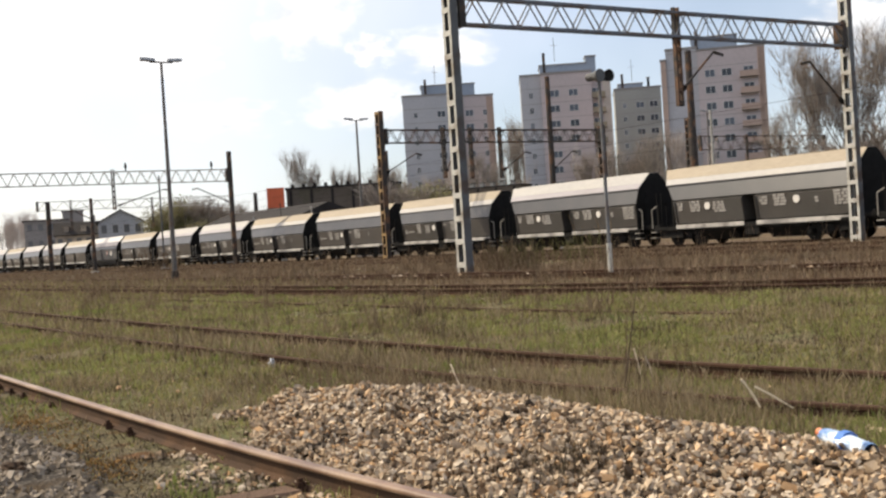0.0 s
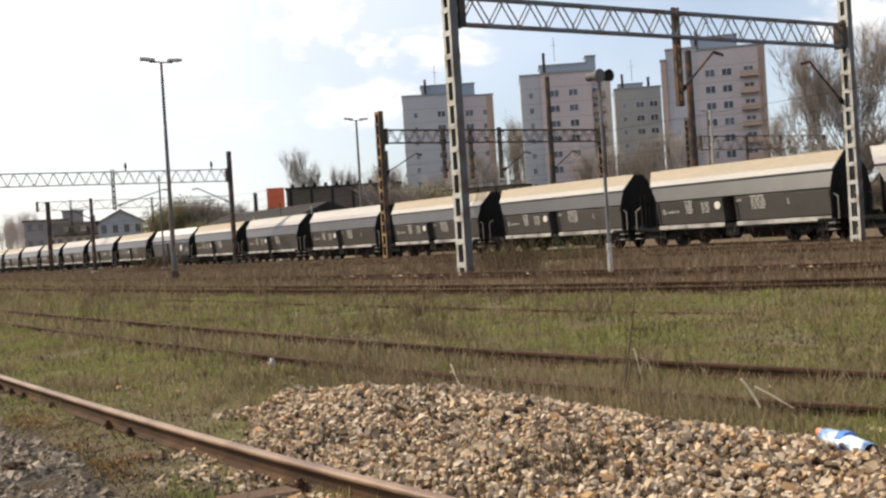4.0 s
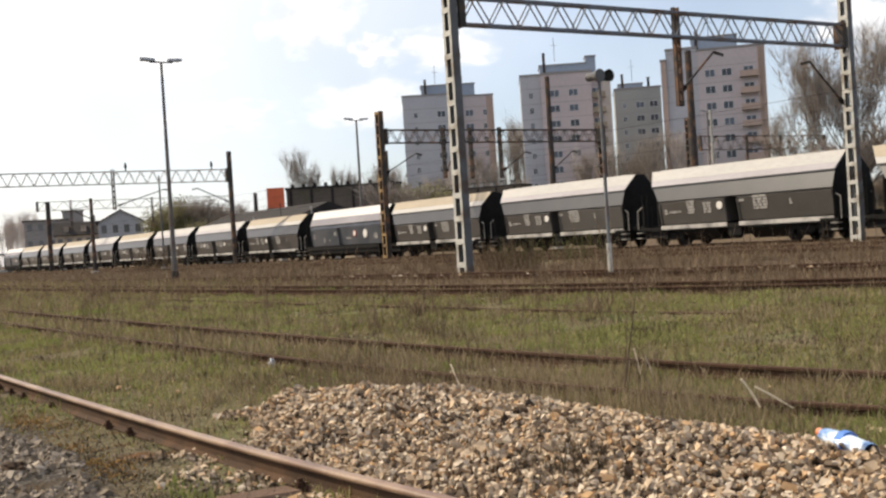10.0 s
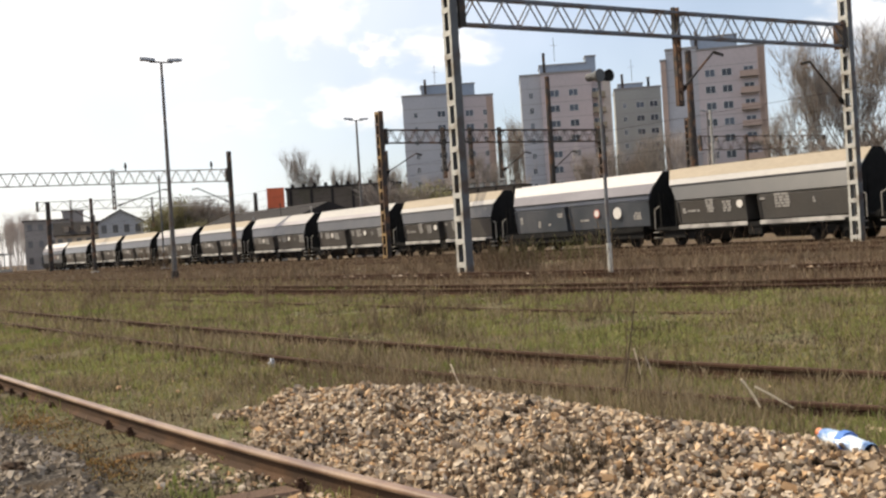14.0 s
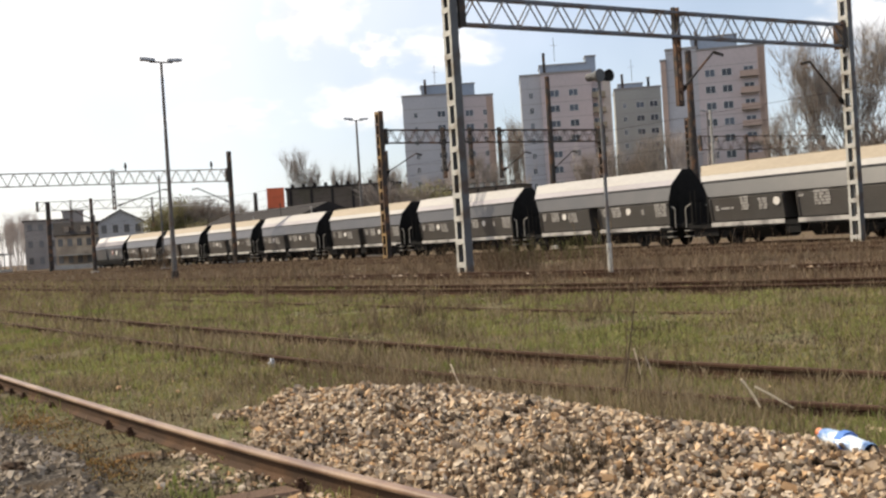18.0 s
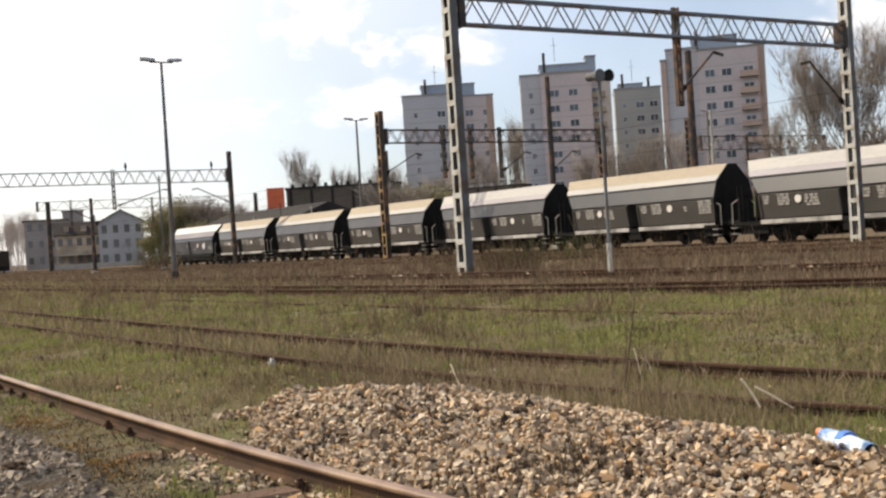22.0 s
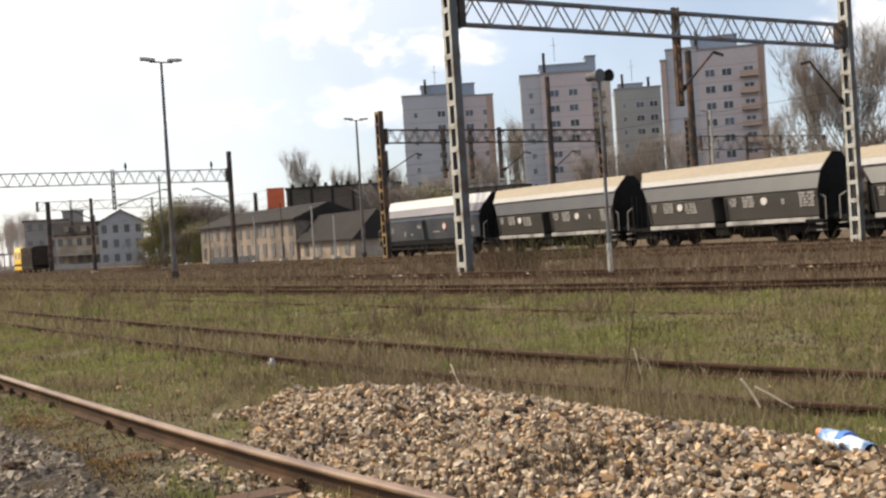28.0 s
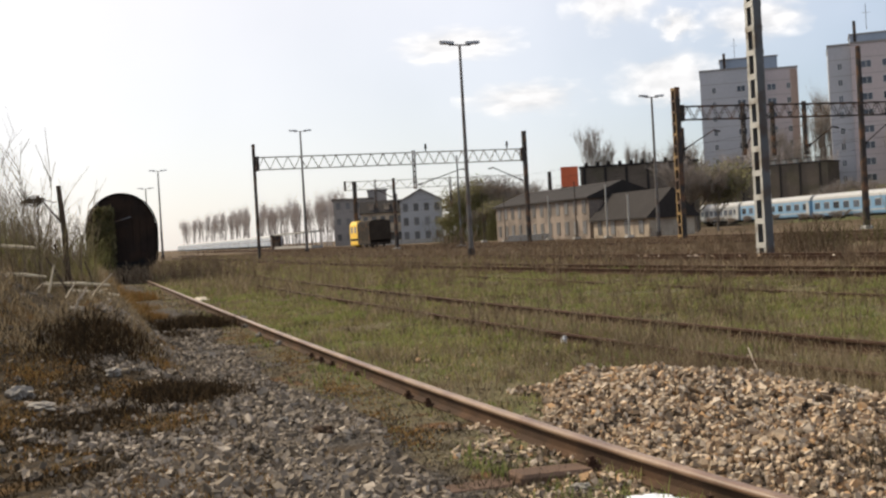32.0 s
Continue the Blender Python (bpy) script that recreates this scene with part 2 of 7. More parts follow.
def gz(x, y):
    """Height of the ground."""
    z = 0.2 * smooth01(9, 16, x)
    if x < 1.2 and 4 < y < 60:     # the rubbish bank beside the near track
        z += (0.85 * smooth01(1.25, 0.1, x) + 0.7 * smooth01(-0.4, -1.8, x)) * smooth01(11, 18, y) * (1 - smooth01(38, 50, y))
    if -12 < x < 30 and 0 < y < 70:
        z += 0.05 * (noise.noise(Vector((x * 0.7, y * 0.7, 0))) + 0.5 * noise.noise(Vector((x * 2.3, y * 2.3, 3)))) * (1 - smooth01(18, 30, x))
    return z
# ---- ground ----
def build_ground():
    def steps(spans):
        v = []
        for a, b, s in spans:
            v += list(np.arange(a, b - 1e-6, s))
        return v + [spans[-1][1]]
    xs = steps([(-2500, -500, 500), (-500, -60, 110), (-60, -12, 8), (-12, -3, 1.0), (-3, 9, 0.3), (9, 30, 1.0), (30, 60, 5), (60, 300, 60), (300, 3000, 450)])
    ys = steps([(-600, -60, 180), (-60, 0, 12), (0, 30, 0.4), (30, 70, 1.6), (70, 300, 23), (300, 4000, 740)])
    verts = [(x, y, gz(x, y)) for y in ys for x in xs]
    w = len(xs)
    faces = [(j * w + i, j * w + i + 1, (j + 1) * w + i + 1, (j + 1) * w + i) for j in range(len(ys) - 1) for i in range(w - 1)]
    g = raw("ground", verts, faces, M_GROUND)
    for p in g.data.polygons:
        p.use_smooth = True
    tagged(g, "rail yard ground of thin grass, grey ballast and brown soil", "ground", kind="structure")


build_ground()

# ---- tracks ----
FOOT = [(-0.065, 0), (0.065, 0), (0.065, 0.012), (0.012, 0.032), (0.01, 0.108), (-0.01, 0.108), (-0.012, 0.032), (-0.065, 0.012)]
HEAD = [(0.01, 0.105), (0.034, 0.116), (0.036, 0.132), (0.033, 0.142), (0.025, 0.1485), (0.01, 0.151), (-0.01, 0.151), (-0.025, 0.1485), (-0.033, 0.142), (-0.036, 0.132), (-0.034, 0.116), (-0.01, 0.105)]
RAIL = [(-0.065, 0), (0.065, 0), (0.065, 0.012), (0.012, 0.032), (0.01, 0.105), (0.034, 0.118), (0.036, 0.142), (0.028, 0.15), (-0.028, 0.15), (-0.036, 0.142), (-0.034, 0.118), (-0.01, 0.105), (-0.012, 0.032), (-0.065, 0.012)]


def track(label, centre, y0, y1, top, material, step=4.0, sleepers=None, sink=(0, 0), length=2.5):
    """Two rails 1.507 m apart between their middles, and timber or concrete sleepers."""
    t = thing("railway_track", Matrix(), label, "railway track", "tracks of the yard", "structure")
    n = max(2, int((y1 - y0) / step))
    ys = [y0 + (y1 - y0) * i / n for i in range(n + 1)]
    for s, d in zip((-0.7535, 0.7535), sink):
        path = [(centre(y) + s, y, top - 0.15 - d, 1) for y in ys]
        if material == M_RAILTOP:
            rail = part("rail", sweep(B(), [(x * 1.15, z) for x, z in FOOT], path), M_RAILWEB, t)
            part("rail_head", sweep(B(), [(x * 1.2, z) for x, z in HEAD], path), material, rail, "worn brown rail head", smooth=True)
        else:
            part("rail", sweep(B(), RAIL, path), material, t)
    if sleepers:
        me = mesh_of("sleeper", bevel_box(length, 0.24, 0.14), M_SLEEPER)
        y = sleepers[0]
        while y < sleepers[1]:
            part("sleeper", me, None, t, at=pose(centre(y) + random.uniform(-.03, .03), y, top - 0.235 + random.uniform(-.012, .012), 0, 0, random.uniform(-1.5, 1.5)))
            y += 0.62
    return t


def bevel_box(w, d, h, c=0.02):
    bm = box(B(), -w / 2, w / 2, -d / 2, d / 2, -h / 2, h / 2)
    bmesh.ops.bevel(bm, geom=bm.edges[:], offset=c, segments=1, affect="EDGES")
    return bm


def bend(y, a, b, c, y1):
    """A track's line that bears away to the right as it comes near: a + b / (y + c), and straight on before y1."""
    if y >= y1:
        return a + b / (y + c)
    return a + b / (y1 + c) + (y1 - y) * b / (y1 + c) ** 2


def near_rail(y):
    """Where the near track's outer rail runs."""
    return bend(y, 2.59, 2.7, 0.3, 4.5)


near = track("rusty siding track half buried in ballast", lambda y: near_rail(y) - 0.7535, -12, 200, 0.15, M_RAILTOP, 1.0, (3.3, 6.5), (0.2, 0))
part("sleeper", mesh_of("sleeper", bevel_box(0.5, 0.24, 0.14), M_SLEEPER), None, near, at=pose(2.62, 6.4, -0.035, 0, 2, 3))
fast = bevel_box(0.07, 0.08, 0.05, 0.012)
rod(fast, (0.02, 0, 0), (0.02, 0, 0.075), 0.02, n=6)
rod(fast, (0.02, 0, 0.025), (0.02, 0, 0.05), 0.034, n=6)
fast_me = mesh_of("rail_fastener", fast, M_RAILDARK)
for i in range(30):
    for s in (-0.075, 0.075):
        if random.random() < 0.55:
            part("rail_fastener", fast_me, None, near, at=pose(near_rail(3.3 + 0.62 * i) + s, 3.3 + 0.62 * i + random.uniform(-.02, .02), 0.005, 0, 0, 180 if s < 0 else 0))
track("rusty track sunk in grass", lambda y: bend(y, 6.1, 8.5, 0.5, 5), -12, 160, 0.15, M_RAILDARK, 1.2, (4, 24), (0.035, 0))
track("disused track almost buried in grass", lambda y: bend(y, 10.4, 17, 1, 6), -12, 90, 0.135, M_RAILDARK, 1.5, None, (0.2, 0))
track("rusty track between dry weeds", lambda y: bend(y, 12.19, 56, 0, 10), -8, 170, 0.33, M_RAILDARK, 1.5)
track("rusty track between dry weeds", lambda y: bend(y, 16.85, 72, 0, 12), -4, 220, 0.36, M_RAILDARK, 1.5)
for x in (32.6, 37.6):
    track("main line track on dark ballast", lambda y: x, -40, 420, 0.33, M_RAILDARK, 20)
track("main line track under the goods train", lambda y: 44.5, -60, 420, 0.33, M_RAILDARK, 20)
# ---- goods train ----
WAGON = 14.5
M_GREY = mat("weathered_grey_wagon_paint", (0.068, 0.065, 0.061), 0.28, 0, 0.22, 0.8, 12.0, 0.05, 0.01, (0.072, 0.066, 0.06), 0.4, 0.25, random=0.16)
M_GREYUP = mat("dark_grey_wagon_paint", (0.028, 0.0275, 0.0275), 0.3, 0, 0.2, 0.8, 12.0, 0.08, 0.01, (0.044, 0.04, 0.038), 0.4, 0.25, random=0.16)
M_BLUE = mat("faded_dark_blue_wagon_paint", (0.045, 0.054, 0.066), 0.3, 0, 0.22, 0.8, 12.0, 0.08, 0.01, (0.085, 0.09, 0.1), 0.4, 0.25)
for m in (M_GREY, M_GREYUP, M_BLUE):
    m.node_tree.nodes["Principled BSDF"].inputs["Specular IOR Level"].default_value = 0.7
M_ROOFTAN = mat("dusty_beige_roof", (0.34, 0.29, 0.22), 0.75, 0, 0.14, 0.7, 10.0, 0.1, 0.01, (0.36, 0.3, 0.22), 0.35, 0.25, stretch=(1, 0.25, 1))
M_ROOFPALE = mat("dusty_pale_grey_roof", (0.37, 0.355, 0.335), 0.7, 0, 0.14, 0.7, 10.0, 0.1, 0.01, (0.42, 0.39, 0.34), 0.35, 0.25, stretch=(1, 0.25, 1))
M_SKIRT = mat("dusty_pale_edge", (0.42, 0.4, 0.37), 0.7, 0, 0.3, 1.5, 20.0, 0.1, 0.01, (0.2, 0.19, 0.18), 0.45)
M_MARK = mat("worn_white_marking", (0.27, 0.255, 0.235), 0.7, 0, 0.25, 8.0, 60.0, 0.0)
M_DISC = mat("white_sign_disc", (0.62, 0.59, 0.54), 0.6, 0, 0.1, 8.0, 60.0, 0.0)
M_BLUEUP = mat("navy_eaves_shadow", (0.035, 0.04, 0.06), 0.3, 0, 0.22, 0.8, 12.0, 0.08, 0.01, (0.06, 0.065, 0.075), 0.4, 0.25)
M_ROOFWHITE = mat("dusty_white_roof", (0.5, 0.485, 0.47), 0.6, 0, 0.12, 0.7, 10.0, 0.1, 0.01, (0.5, 0.48, 0.45), 0.3, 0.25, stretch=(1, 0.25, 1))
M_ROOFLILAC = mat("pale_lilac_grey_roof_edge", (0.3, 0.28, 0.29), 0.6, 0, 0.12, 0.7, 10.0, 0.1, 0.01, (0.24, 0.22, 0.22), 0.3, 0.25, stretch=(1, 0.25, 1))
M_ROOFGREY = mat("grey_lilac_roof_edge", (0.12, 0.112, 0.13), 0.6, 0, 0.12, 0.7, 10.0, 0.1, 0.01, (0.2, 0.19, 0.21), 0.3, 0.25, stretch=(1, 0.25, 1))
M_REDDISC = mat("red_sign_edge", (0.45, 0.09, 0.06), 0.6, 0, 0.1, 8.0, 60.0, 0.0)
M_RAILWHITE = mat("worn_white_handrail_paint", (0.24, 0.225, 0.2), 0.6, 0, 0.2, 6.0, 40.0, 0.0)
HALF = 6.55      # half length of the wagon body


def solid(y0, y1, half_profile, inset0=0.0, inset1=0.0):
    """A closed body with the mirrored profile."""
    pr = list(half_profile) + [(-x, z) for x, z in reversed(half_profile)]
    return sweep(B(), pr, [(0, y0 + inset0, 0, 1), (0, y1 - inset1, 0, 1)])


def ends(rows, front=0.0):
    """A closed mirrored body of (x, z, inset) rows whose rear end slopes in by the inset."""
    pr = list(rows) + [(-x, z, i) for x, z, i in reversed(rows)]
    bm = B()
    a = [bm.verts.new((x, -HALF - front, z)) for x, z, i in pr]
    b = [bm.verts.new((x, HALF - i, z)) for x, z, i in pr]
    for k in range(len(pr)):
        j = (k + 1) % len(pr)
        bm.faces.new((a[k], a[j], b[j], b[k]))
    bm.faces.new(a[::-1])
    bm.faces.new(b)
    return bm


def wheelset():
    bm = B()
    rod(bm, (-0.85, 0, 0), (0.85, 0, 0), 0.08, n=8)
    for s in (-1, 1):
        rod(bm, (s * 0.7, 0, 0), (s * 0.735, 0, 0), 0.5, 0.49, n=18)
        rod(bm, (s * 0.735, 0, 0), (s * 0.83, 0, 0), 0.46, n=18)
        for k in range(4):
            a = k * math.pi / 2
            bar(bm, (s * 0.84, 0.12 * math.cos(a), 0.12 * math.sin(a)), (s * 0.84, 0.38 * math.cos(a), 0.38 * math.sin(a)), 0.03, 0.05)
    return bm


def bogie_frame():
    bm = B()
    for s in (-1, 1):
        bar(bm, (s * 0.98, -1.25, 0.62), (s * 0.98, 1.25, 0.62), 0.12, 0.16)
        bar(bm, (s * 0.98, -0.5, 0.55), (s * 0.98, 0.5, 0.55), 0.16, 0.3)
        for y in (-0.9, 0.9):
            box(bm, s * 0.98 - 0.11, s * 0.98 + 0.11, y - 0.16, y + 0.16, 0.34, 0.62)
            rod(bm, (s * 0.98 + s * 0.1, y, 0.46), (s * 0.98 + s * 0.16, y, 0.46), 0.1, n=10)
        for k in (-0.22, 0, 0.22):
            rod(bm, (s * 0.98, k, 0.3), (s * 0.98, k, 0.62), 0.08, n=8)
    box(bm, -0.98, 0.98, -0.22, 0.22, 0.45, 0.75)
    return bm


WHEELS = []


def lettering(side, y0, y1, blocks, z0, z1, x0, x1):
    """Patches of faded lettering as rows of plain bars on the wagon's side: (place along, width, lines, height)."""
    m = B()
    rnd = random.Random(int(100 * y0) + len(blocks))
    for yc, wd, lines, top in blocks:
        a = y0 + (y1 - y0) * yc
        for j in range(lines):
            hgt = top - 0.145 * j
            x = x0 + (x1 - x0) * (hgt - z0) / (z1 - z0) + 0.004
            y = a + rnd.uniform(0, 0.1)
            while y < a + wd - 0.05:
                ln = min(rnd.uniform(0.16, 0.5), a + wd - y)
                bar(m, (-x, y, hgt), (-x, y + ln, hgt), 0.012, 0.115)
                y += ln + rnd.uniform(0.05, 0.1)
    return tagged(part("faded_lettering", m, M_MARK, side, "faded white lettering bars"), kind="stuff")


def disc(side, y, z, x, r, material, text):
    part("sign_disc", rod(B(), (-x + 0.05, y, z), (-x, y, z), r, n=16), material, side, text)


def hopper(kind, discs="end"):
    """A covered four-axle hopper wagon; its origin is on the track's middle at rail level."""
    blue = kind == "blue"
    if blue:
        low, up, roofm, strip, text = M_BLUE, M_BLUEUP, M_ROOFWHITE, M_ROOFGREY, "dark blue-grey covered hopper wagon with a white roof"
    elif kind == "pale":
        low, up, roofm, strip, text = M_GREY, M_GREYUP, M_ROOFPALE, M_ROOFLILAC, "grey covered hopper wagon with a pale dusty roof"
    else:
        low, up, roofm, strip, text = M_GREY, M_GREYUP, M_ROOFTAN, M_ROOFPALE, "grey covered hopper wagon with a beige dusty roof"
    w = thing("hopper_wagon", Matrix(), text, "goods wagon", "wagons of the goods train")
    H = HALF
    fr = 0.85 if blue else 0.0      # the blue wagon's body is longer at the front
    gaps = ((-H, -0.68), (0.12, H - 1.6)) if not blue else ((-H - fr, -0.34), (0.0, H - 1.4))
    # roof: a flat crest, two slopes and a paler strip along the eaves
    ez, ex, ei = (3.28, 1.22, 0.87) if not blue else (2.93, 1.42, 1.2)
    f = 0.48 if blue else 0.36
    mx, mz, mi = ex + (0.34 - ex) * f, ez + (4.12 - ez) * f, ei + (0.05 - ei) * f
    rf = part("roof", ends([(mx, mz + 0.002, mi), (0.34, 4.12, 0.05), (0.3, 4.15, 0.0)], fr), roofm, w)
    part("roof_edge", ends([(ex - 0.02, ez - 0.04, ei + 0.03), (ex, ez, ei), (mx + 0.012, mz - 0.002, mi)], fr), strip, rf, "pale strip along the eaves")
    part("roof_hatch", box(B(), -0.22, 0.22, -H + 0.6, H - 0.6, 4.14, 4.19), roofm, rf)
    part("eaves_rail", bar(bar(B(), (ex + 0.01, -H - fr, ez - 0.04), (ex + 0.01, H - ei, ez - 0.04), 0.05, 0.07), (-ex - 0.01, -H - fr, ez - 0.04), (-ex - 0.01, H - ei, ez - 0.04), 0.05, 0.07), M_BLACK if blue else up, rf)
    if blue:
        # the shadow line under the eaves, painted in as a navy band
        part("upper_side", ends([(1.4, 2.6, 1.55), (1.46, 2.62, 1.5), (1.4, 2.89, 1.25)], fr), up, w)
    else:
        part("upper_side", ends([(1.4, 2.4, 1.6), (1.46, 2.44, 1.55), (1.2, 3.22, 0.92)], fr), up, w)
    zt = 2.32 if not blue else 2.56
    for n, (y0, y1) in enumerate(gaps):
        sp = part("side_panel", solid(y0, y1, [(1.28, 1.16), (1.46, zt), (1.4, zt + 0.04), (1.35, zt + 0.06)]), low, w)
        for y in (y0 + 0.06, y1 - 0.06):
            for s in (-1, 1):
                part("rib", bar(B(), (s * 1.3, y, 1.17), (s * 1.48, y, zt), 0.07, 0.08), low, sp)
        face = (1.16, zt, 1.295, 1.475)
        if blue:
            lettering(sp, y0, y1, ((0.06, 0.6, 2, 2.2), (0.3, 0.35, 1, 1.6), (0.5, 0.3, 3, 1.8), (0.85, 0.3, 3, 2.1)) if n else ((0.1, 0.7, 3, 1.9), (0.75, 0.8, 1, 1.7)), *face)
            if not n:
                disc(sp, y0 + 4.5, 2.05, 1.46, 0.2, M_DISC, "round white sign with a red edge")
                disc(sp, y0 + 4.5, 2.05, 1.455, 0.25, M_REDDISC, "red edge of a round sign")
                disc(sp, y0 + 2.7, 1.98, 1.45, 0.34, M_DISC, "large round white sign")
        else:
            if discs == "end":
                lettering(sp, y0, y1, ((0.2, 0.6, 4, 2.14), (0.45, 0.55, 5, 2.3), (0.66, 0.9, 1, 1.8), (0.86, 0.3, 2, 1.9)) if n else ((0.92, 0.4, 1, 2.15), (0.66, 0.95, 5, 2.3), (0.4, 0.2, 2, 2.0)), *face)
                if n:
                    disc(sp, y0 + 0.42, 2.0, 1.44, 0.21, M_DISC, "round white sign")
            else:
                lettering(sp, y0, y1, ((0.24, 0.9, 4, 2.15), (0.6, 0.75, 4, 2.25), (0.86, 0.4, 3, 2.2)) if n else ((0.86, 0.5, 3, 2.2), (0.66, 0.8, 4, 2.25), (0.34, 0.22, 2, 2.0), (0.03, 0.95, 5, 2.25)), *face)
                disc(sp, y0 + (y1 - y0) * (0.5 if n else 0.56), 2.02, 1.44, 0.2, M_DISC, "round white sign")
            for s in (-1, 1):
                part("pale_skirt", bar(B(), (s * 1.38, y0 + 0.02, 1.0), (s * 1.38, y1 - 0.02, 1.0), 0.03, 0.21), M_SKIRT, w, "dusty pale lower edge")
    # hopper ends, recess and chutes, near-black with their shade in the colour
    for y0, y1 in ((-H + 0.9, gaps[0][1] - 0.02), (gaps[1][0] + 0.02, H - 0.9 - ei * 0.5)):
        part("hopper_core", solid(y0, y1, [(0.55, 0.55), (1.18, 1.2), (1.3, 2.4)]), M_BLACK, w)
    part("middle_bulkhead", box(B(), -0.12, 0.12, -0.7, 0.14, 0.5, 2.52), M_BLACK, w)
    # added box that carries the recess's shade down below the panels
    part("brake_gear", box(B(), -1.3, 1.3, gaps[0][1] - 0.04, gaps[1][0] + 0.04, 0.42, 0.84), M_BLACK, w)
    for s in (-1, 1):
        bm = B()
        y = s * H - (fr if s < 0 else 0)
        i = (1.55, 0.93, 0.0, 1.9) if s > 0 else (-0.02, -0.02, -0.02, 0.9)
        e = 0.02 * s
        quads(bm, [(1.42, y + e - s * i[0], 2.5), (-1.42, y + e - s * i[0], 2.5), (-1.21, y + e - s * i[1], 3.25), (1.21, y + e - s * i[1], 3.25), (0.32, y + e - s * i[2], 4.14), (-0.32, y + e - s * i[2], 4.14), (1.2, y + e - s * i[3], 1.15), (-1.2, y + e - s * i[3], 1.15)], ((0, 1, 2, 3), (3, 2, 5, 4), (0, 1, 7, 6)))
        # end faces turned from the sun: their shade is put into the colour
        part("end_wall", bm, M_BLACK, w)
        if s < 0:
            # black sheet over the grey panel's end, painted shade
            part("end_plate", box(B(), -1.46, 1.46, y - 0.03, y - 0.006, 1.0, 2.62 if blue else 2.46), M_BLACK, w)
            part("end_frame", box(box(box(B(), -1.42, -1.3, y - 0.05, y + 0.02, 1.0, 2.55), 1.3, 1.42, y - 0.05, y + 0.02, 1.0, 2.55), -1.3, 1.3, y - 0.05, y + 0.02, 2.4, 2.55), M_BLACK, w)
        ld = B()
        for x in (-1.15, -0.8):
            bar(ld, (x, y + s * 0.04, 0.95), (x, y + s * 0.04, 2.9), 0.035)
        for i in range(6):
            bar(ld, (-1.15, y + s * 0.04, 1.1 + 0.3 * i), (-0.8, y + s * 0.04, 1.1 + 0.3 * i), 0.03)
        part("ladder", ld, M_BLACK, w)
        for x in (-1.3, 1.3) if not (blue and s < 0) else ():
            hr = bar(B(), (x, y + s * 0.3, 0.95), (x, y + s * 0.3, 2.0), 0.04)
            bar(hr, (x, y + s * 0.3, 2.0), (x, y - s * 0.1, 2.2), 0.05)
            part("handrail", hr, M_RAILWHITE, w, "pale handrail")
        for x in (-1.35, 1.35) if not (blue and s < 0) else ():
            for z in (0.45, 0.75):
                part("footstep", box(B(), x - 0.16, x + 0.16, y + s * 0.05 - 0.2, y + s * 0.05 + 0.2, z, z + 0.05), M_RAILWHITE, w)
        for x in (-0.875, 0.875):
            bf = rod(B(), (x, s * 6.6, 1.05), (x, s * 7.15, 1.05), 0.1, n=8)
            rod(bf, (x, s * 7.14, 1.05), (x, s * 7.22, 1.05), 0.24, n=14)
            part("buffer", bf, M_BLACK, w)
        part("coupling", bar(B(), (0, s * 6.6, 1.0), (0, s * 7.24, 0.9), 0.09), M_BLACK, w)
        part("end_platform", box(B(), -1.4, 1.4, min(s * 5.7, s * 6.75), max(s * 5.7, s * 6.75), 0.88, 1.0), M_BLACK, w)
    # added blocks that keep the gap between wagons dark like shade
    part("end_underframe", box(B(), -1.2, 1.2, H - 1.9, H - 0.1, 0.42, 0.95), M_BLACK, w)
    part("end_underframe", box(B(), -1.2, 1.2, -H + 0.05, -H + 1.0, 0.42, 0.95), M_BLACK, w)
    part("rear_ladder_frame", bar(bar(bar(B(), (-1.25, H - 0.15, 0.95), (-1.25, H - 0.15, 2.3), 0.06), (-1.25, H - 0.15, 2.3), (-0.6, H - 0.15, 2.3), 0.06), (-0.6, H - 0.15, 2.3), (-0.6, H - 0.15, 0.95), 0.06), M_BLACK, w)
    # added board: closes the view through the gap with painted shade
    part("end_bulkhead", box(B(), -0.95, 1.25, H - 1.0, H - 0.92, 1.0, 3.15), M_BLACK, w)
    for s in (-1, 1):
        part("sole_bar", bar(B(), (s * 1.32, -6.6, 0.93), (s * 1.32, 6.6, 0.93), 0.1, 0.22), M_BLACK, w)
    # chutes widened in near-black to fill in shade under the wagon
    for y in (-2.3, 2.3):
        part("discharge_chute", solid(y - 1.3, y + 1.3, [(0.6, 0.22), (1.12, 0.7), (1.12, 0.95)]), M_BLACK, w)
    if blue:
        # added block standing for the shade below the blue body
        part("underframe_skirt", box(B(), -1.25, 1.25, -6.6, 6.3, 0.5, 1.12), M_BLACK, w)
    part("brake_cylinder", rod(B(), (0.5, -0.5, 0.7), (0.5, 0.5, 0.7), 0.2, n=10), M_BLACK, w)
    for y in (-4.6, 4.6):
        bg = part("bogie", bogie_frame(), M_BLACK, w, at=(0, y, 0))
        for a in (-0.9, 0.9):
            part("wheelset", wheelset(), M_BLACK, bg, at=(0, a, 0.46))
    return w


KINDS = {0: "blue", 4: "pale", 6: "pale", 7: "pale", 9: "blue", 11: "pale", 12: "pale", 16: "pale"}
FIRST = {}
TRAIN = []
for k in range(22):
    kd = (KINDS.get(k, "tan"), "end" if k in (8, 10, 11, 12, 13, 14, 15, 21) else "middle")
    if kd in FIRST:
        TRAIN.append(copy_thing(FIRST[kd], Matrix.Translation((44.5, -30 - 15 * k, 0.33))))
    else:
        FIRST[kd] = hopper(*kd)
        TRAIN.append(FIRST[kd])


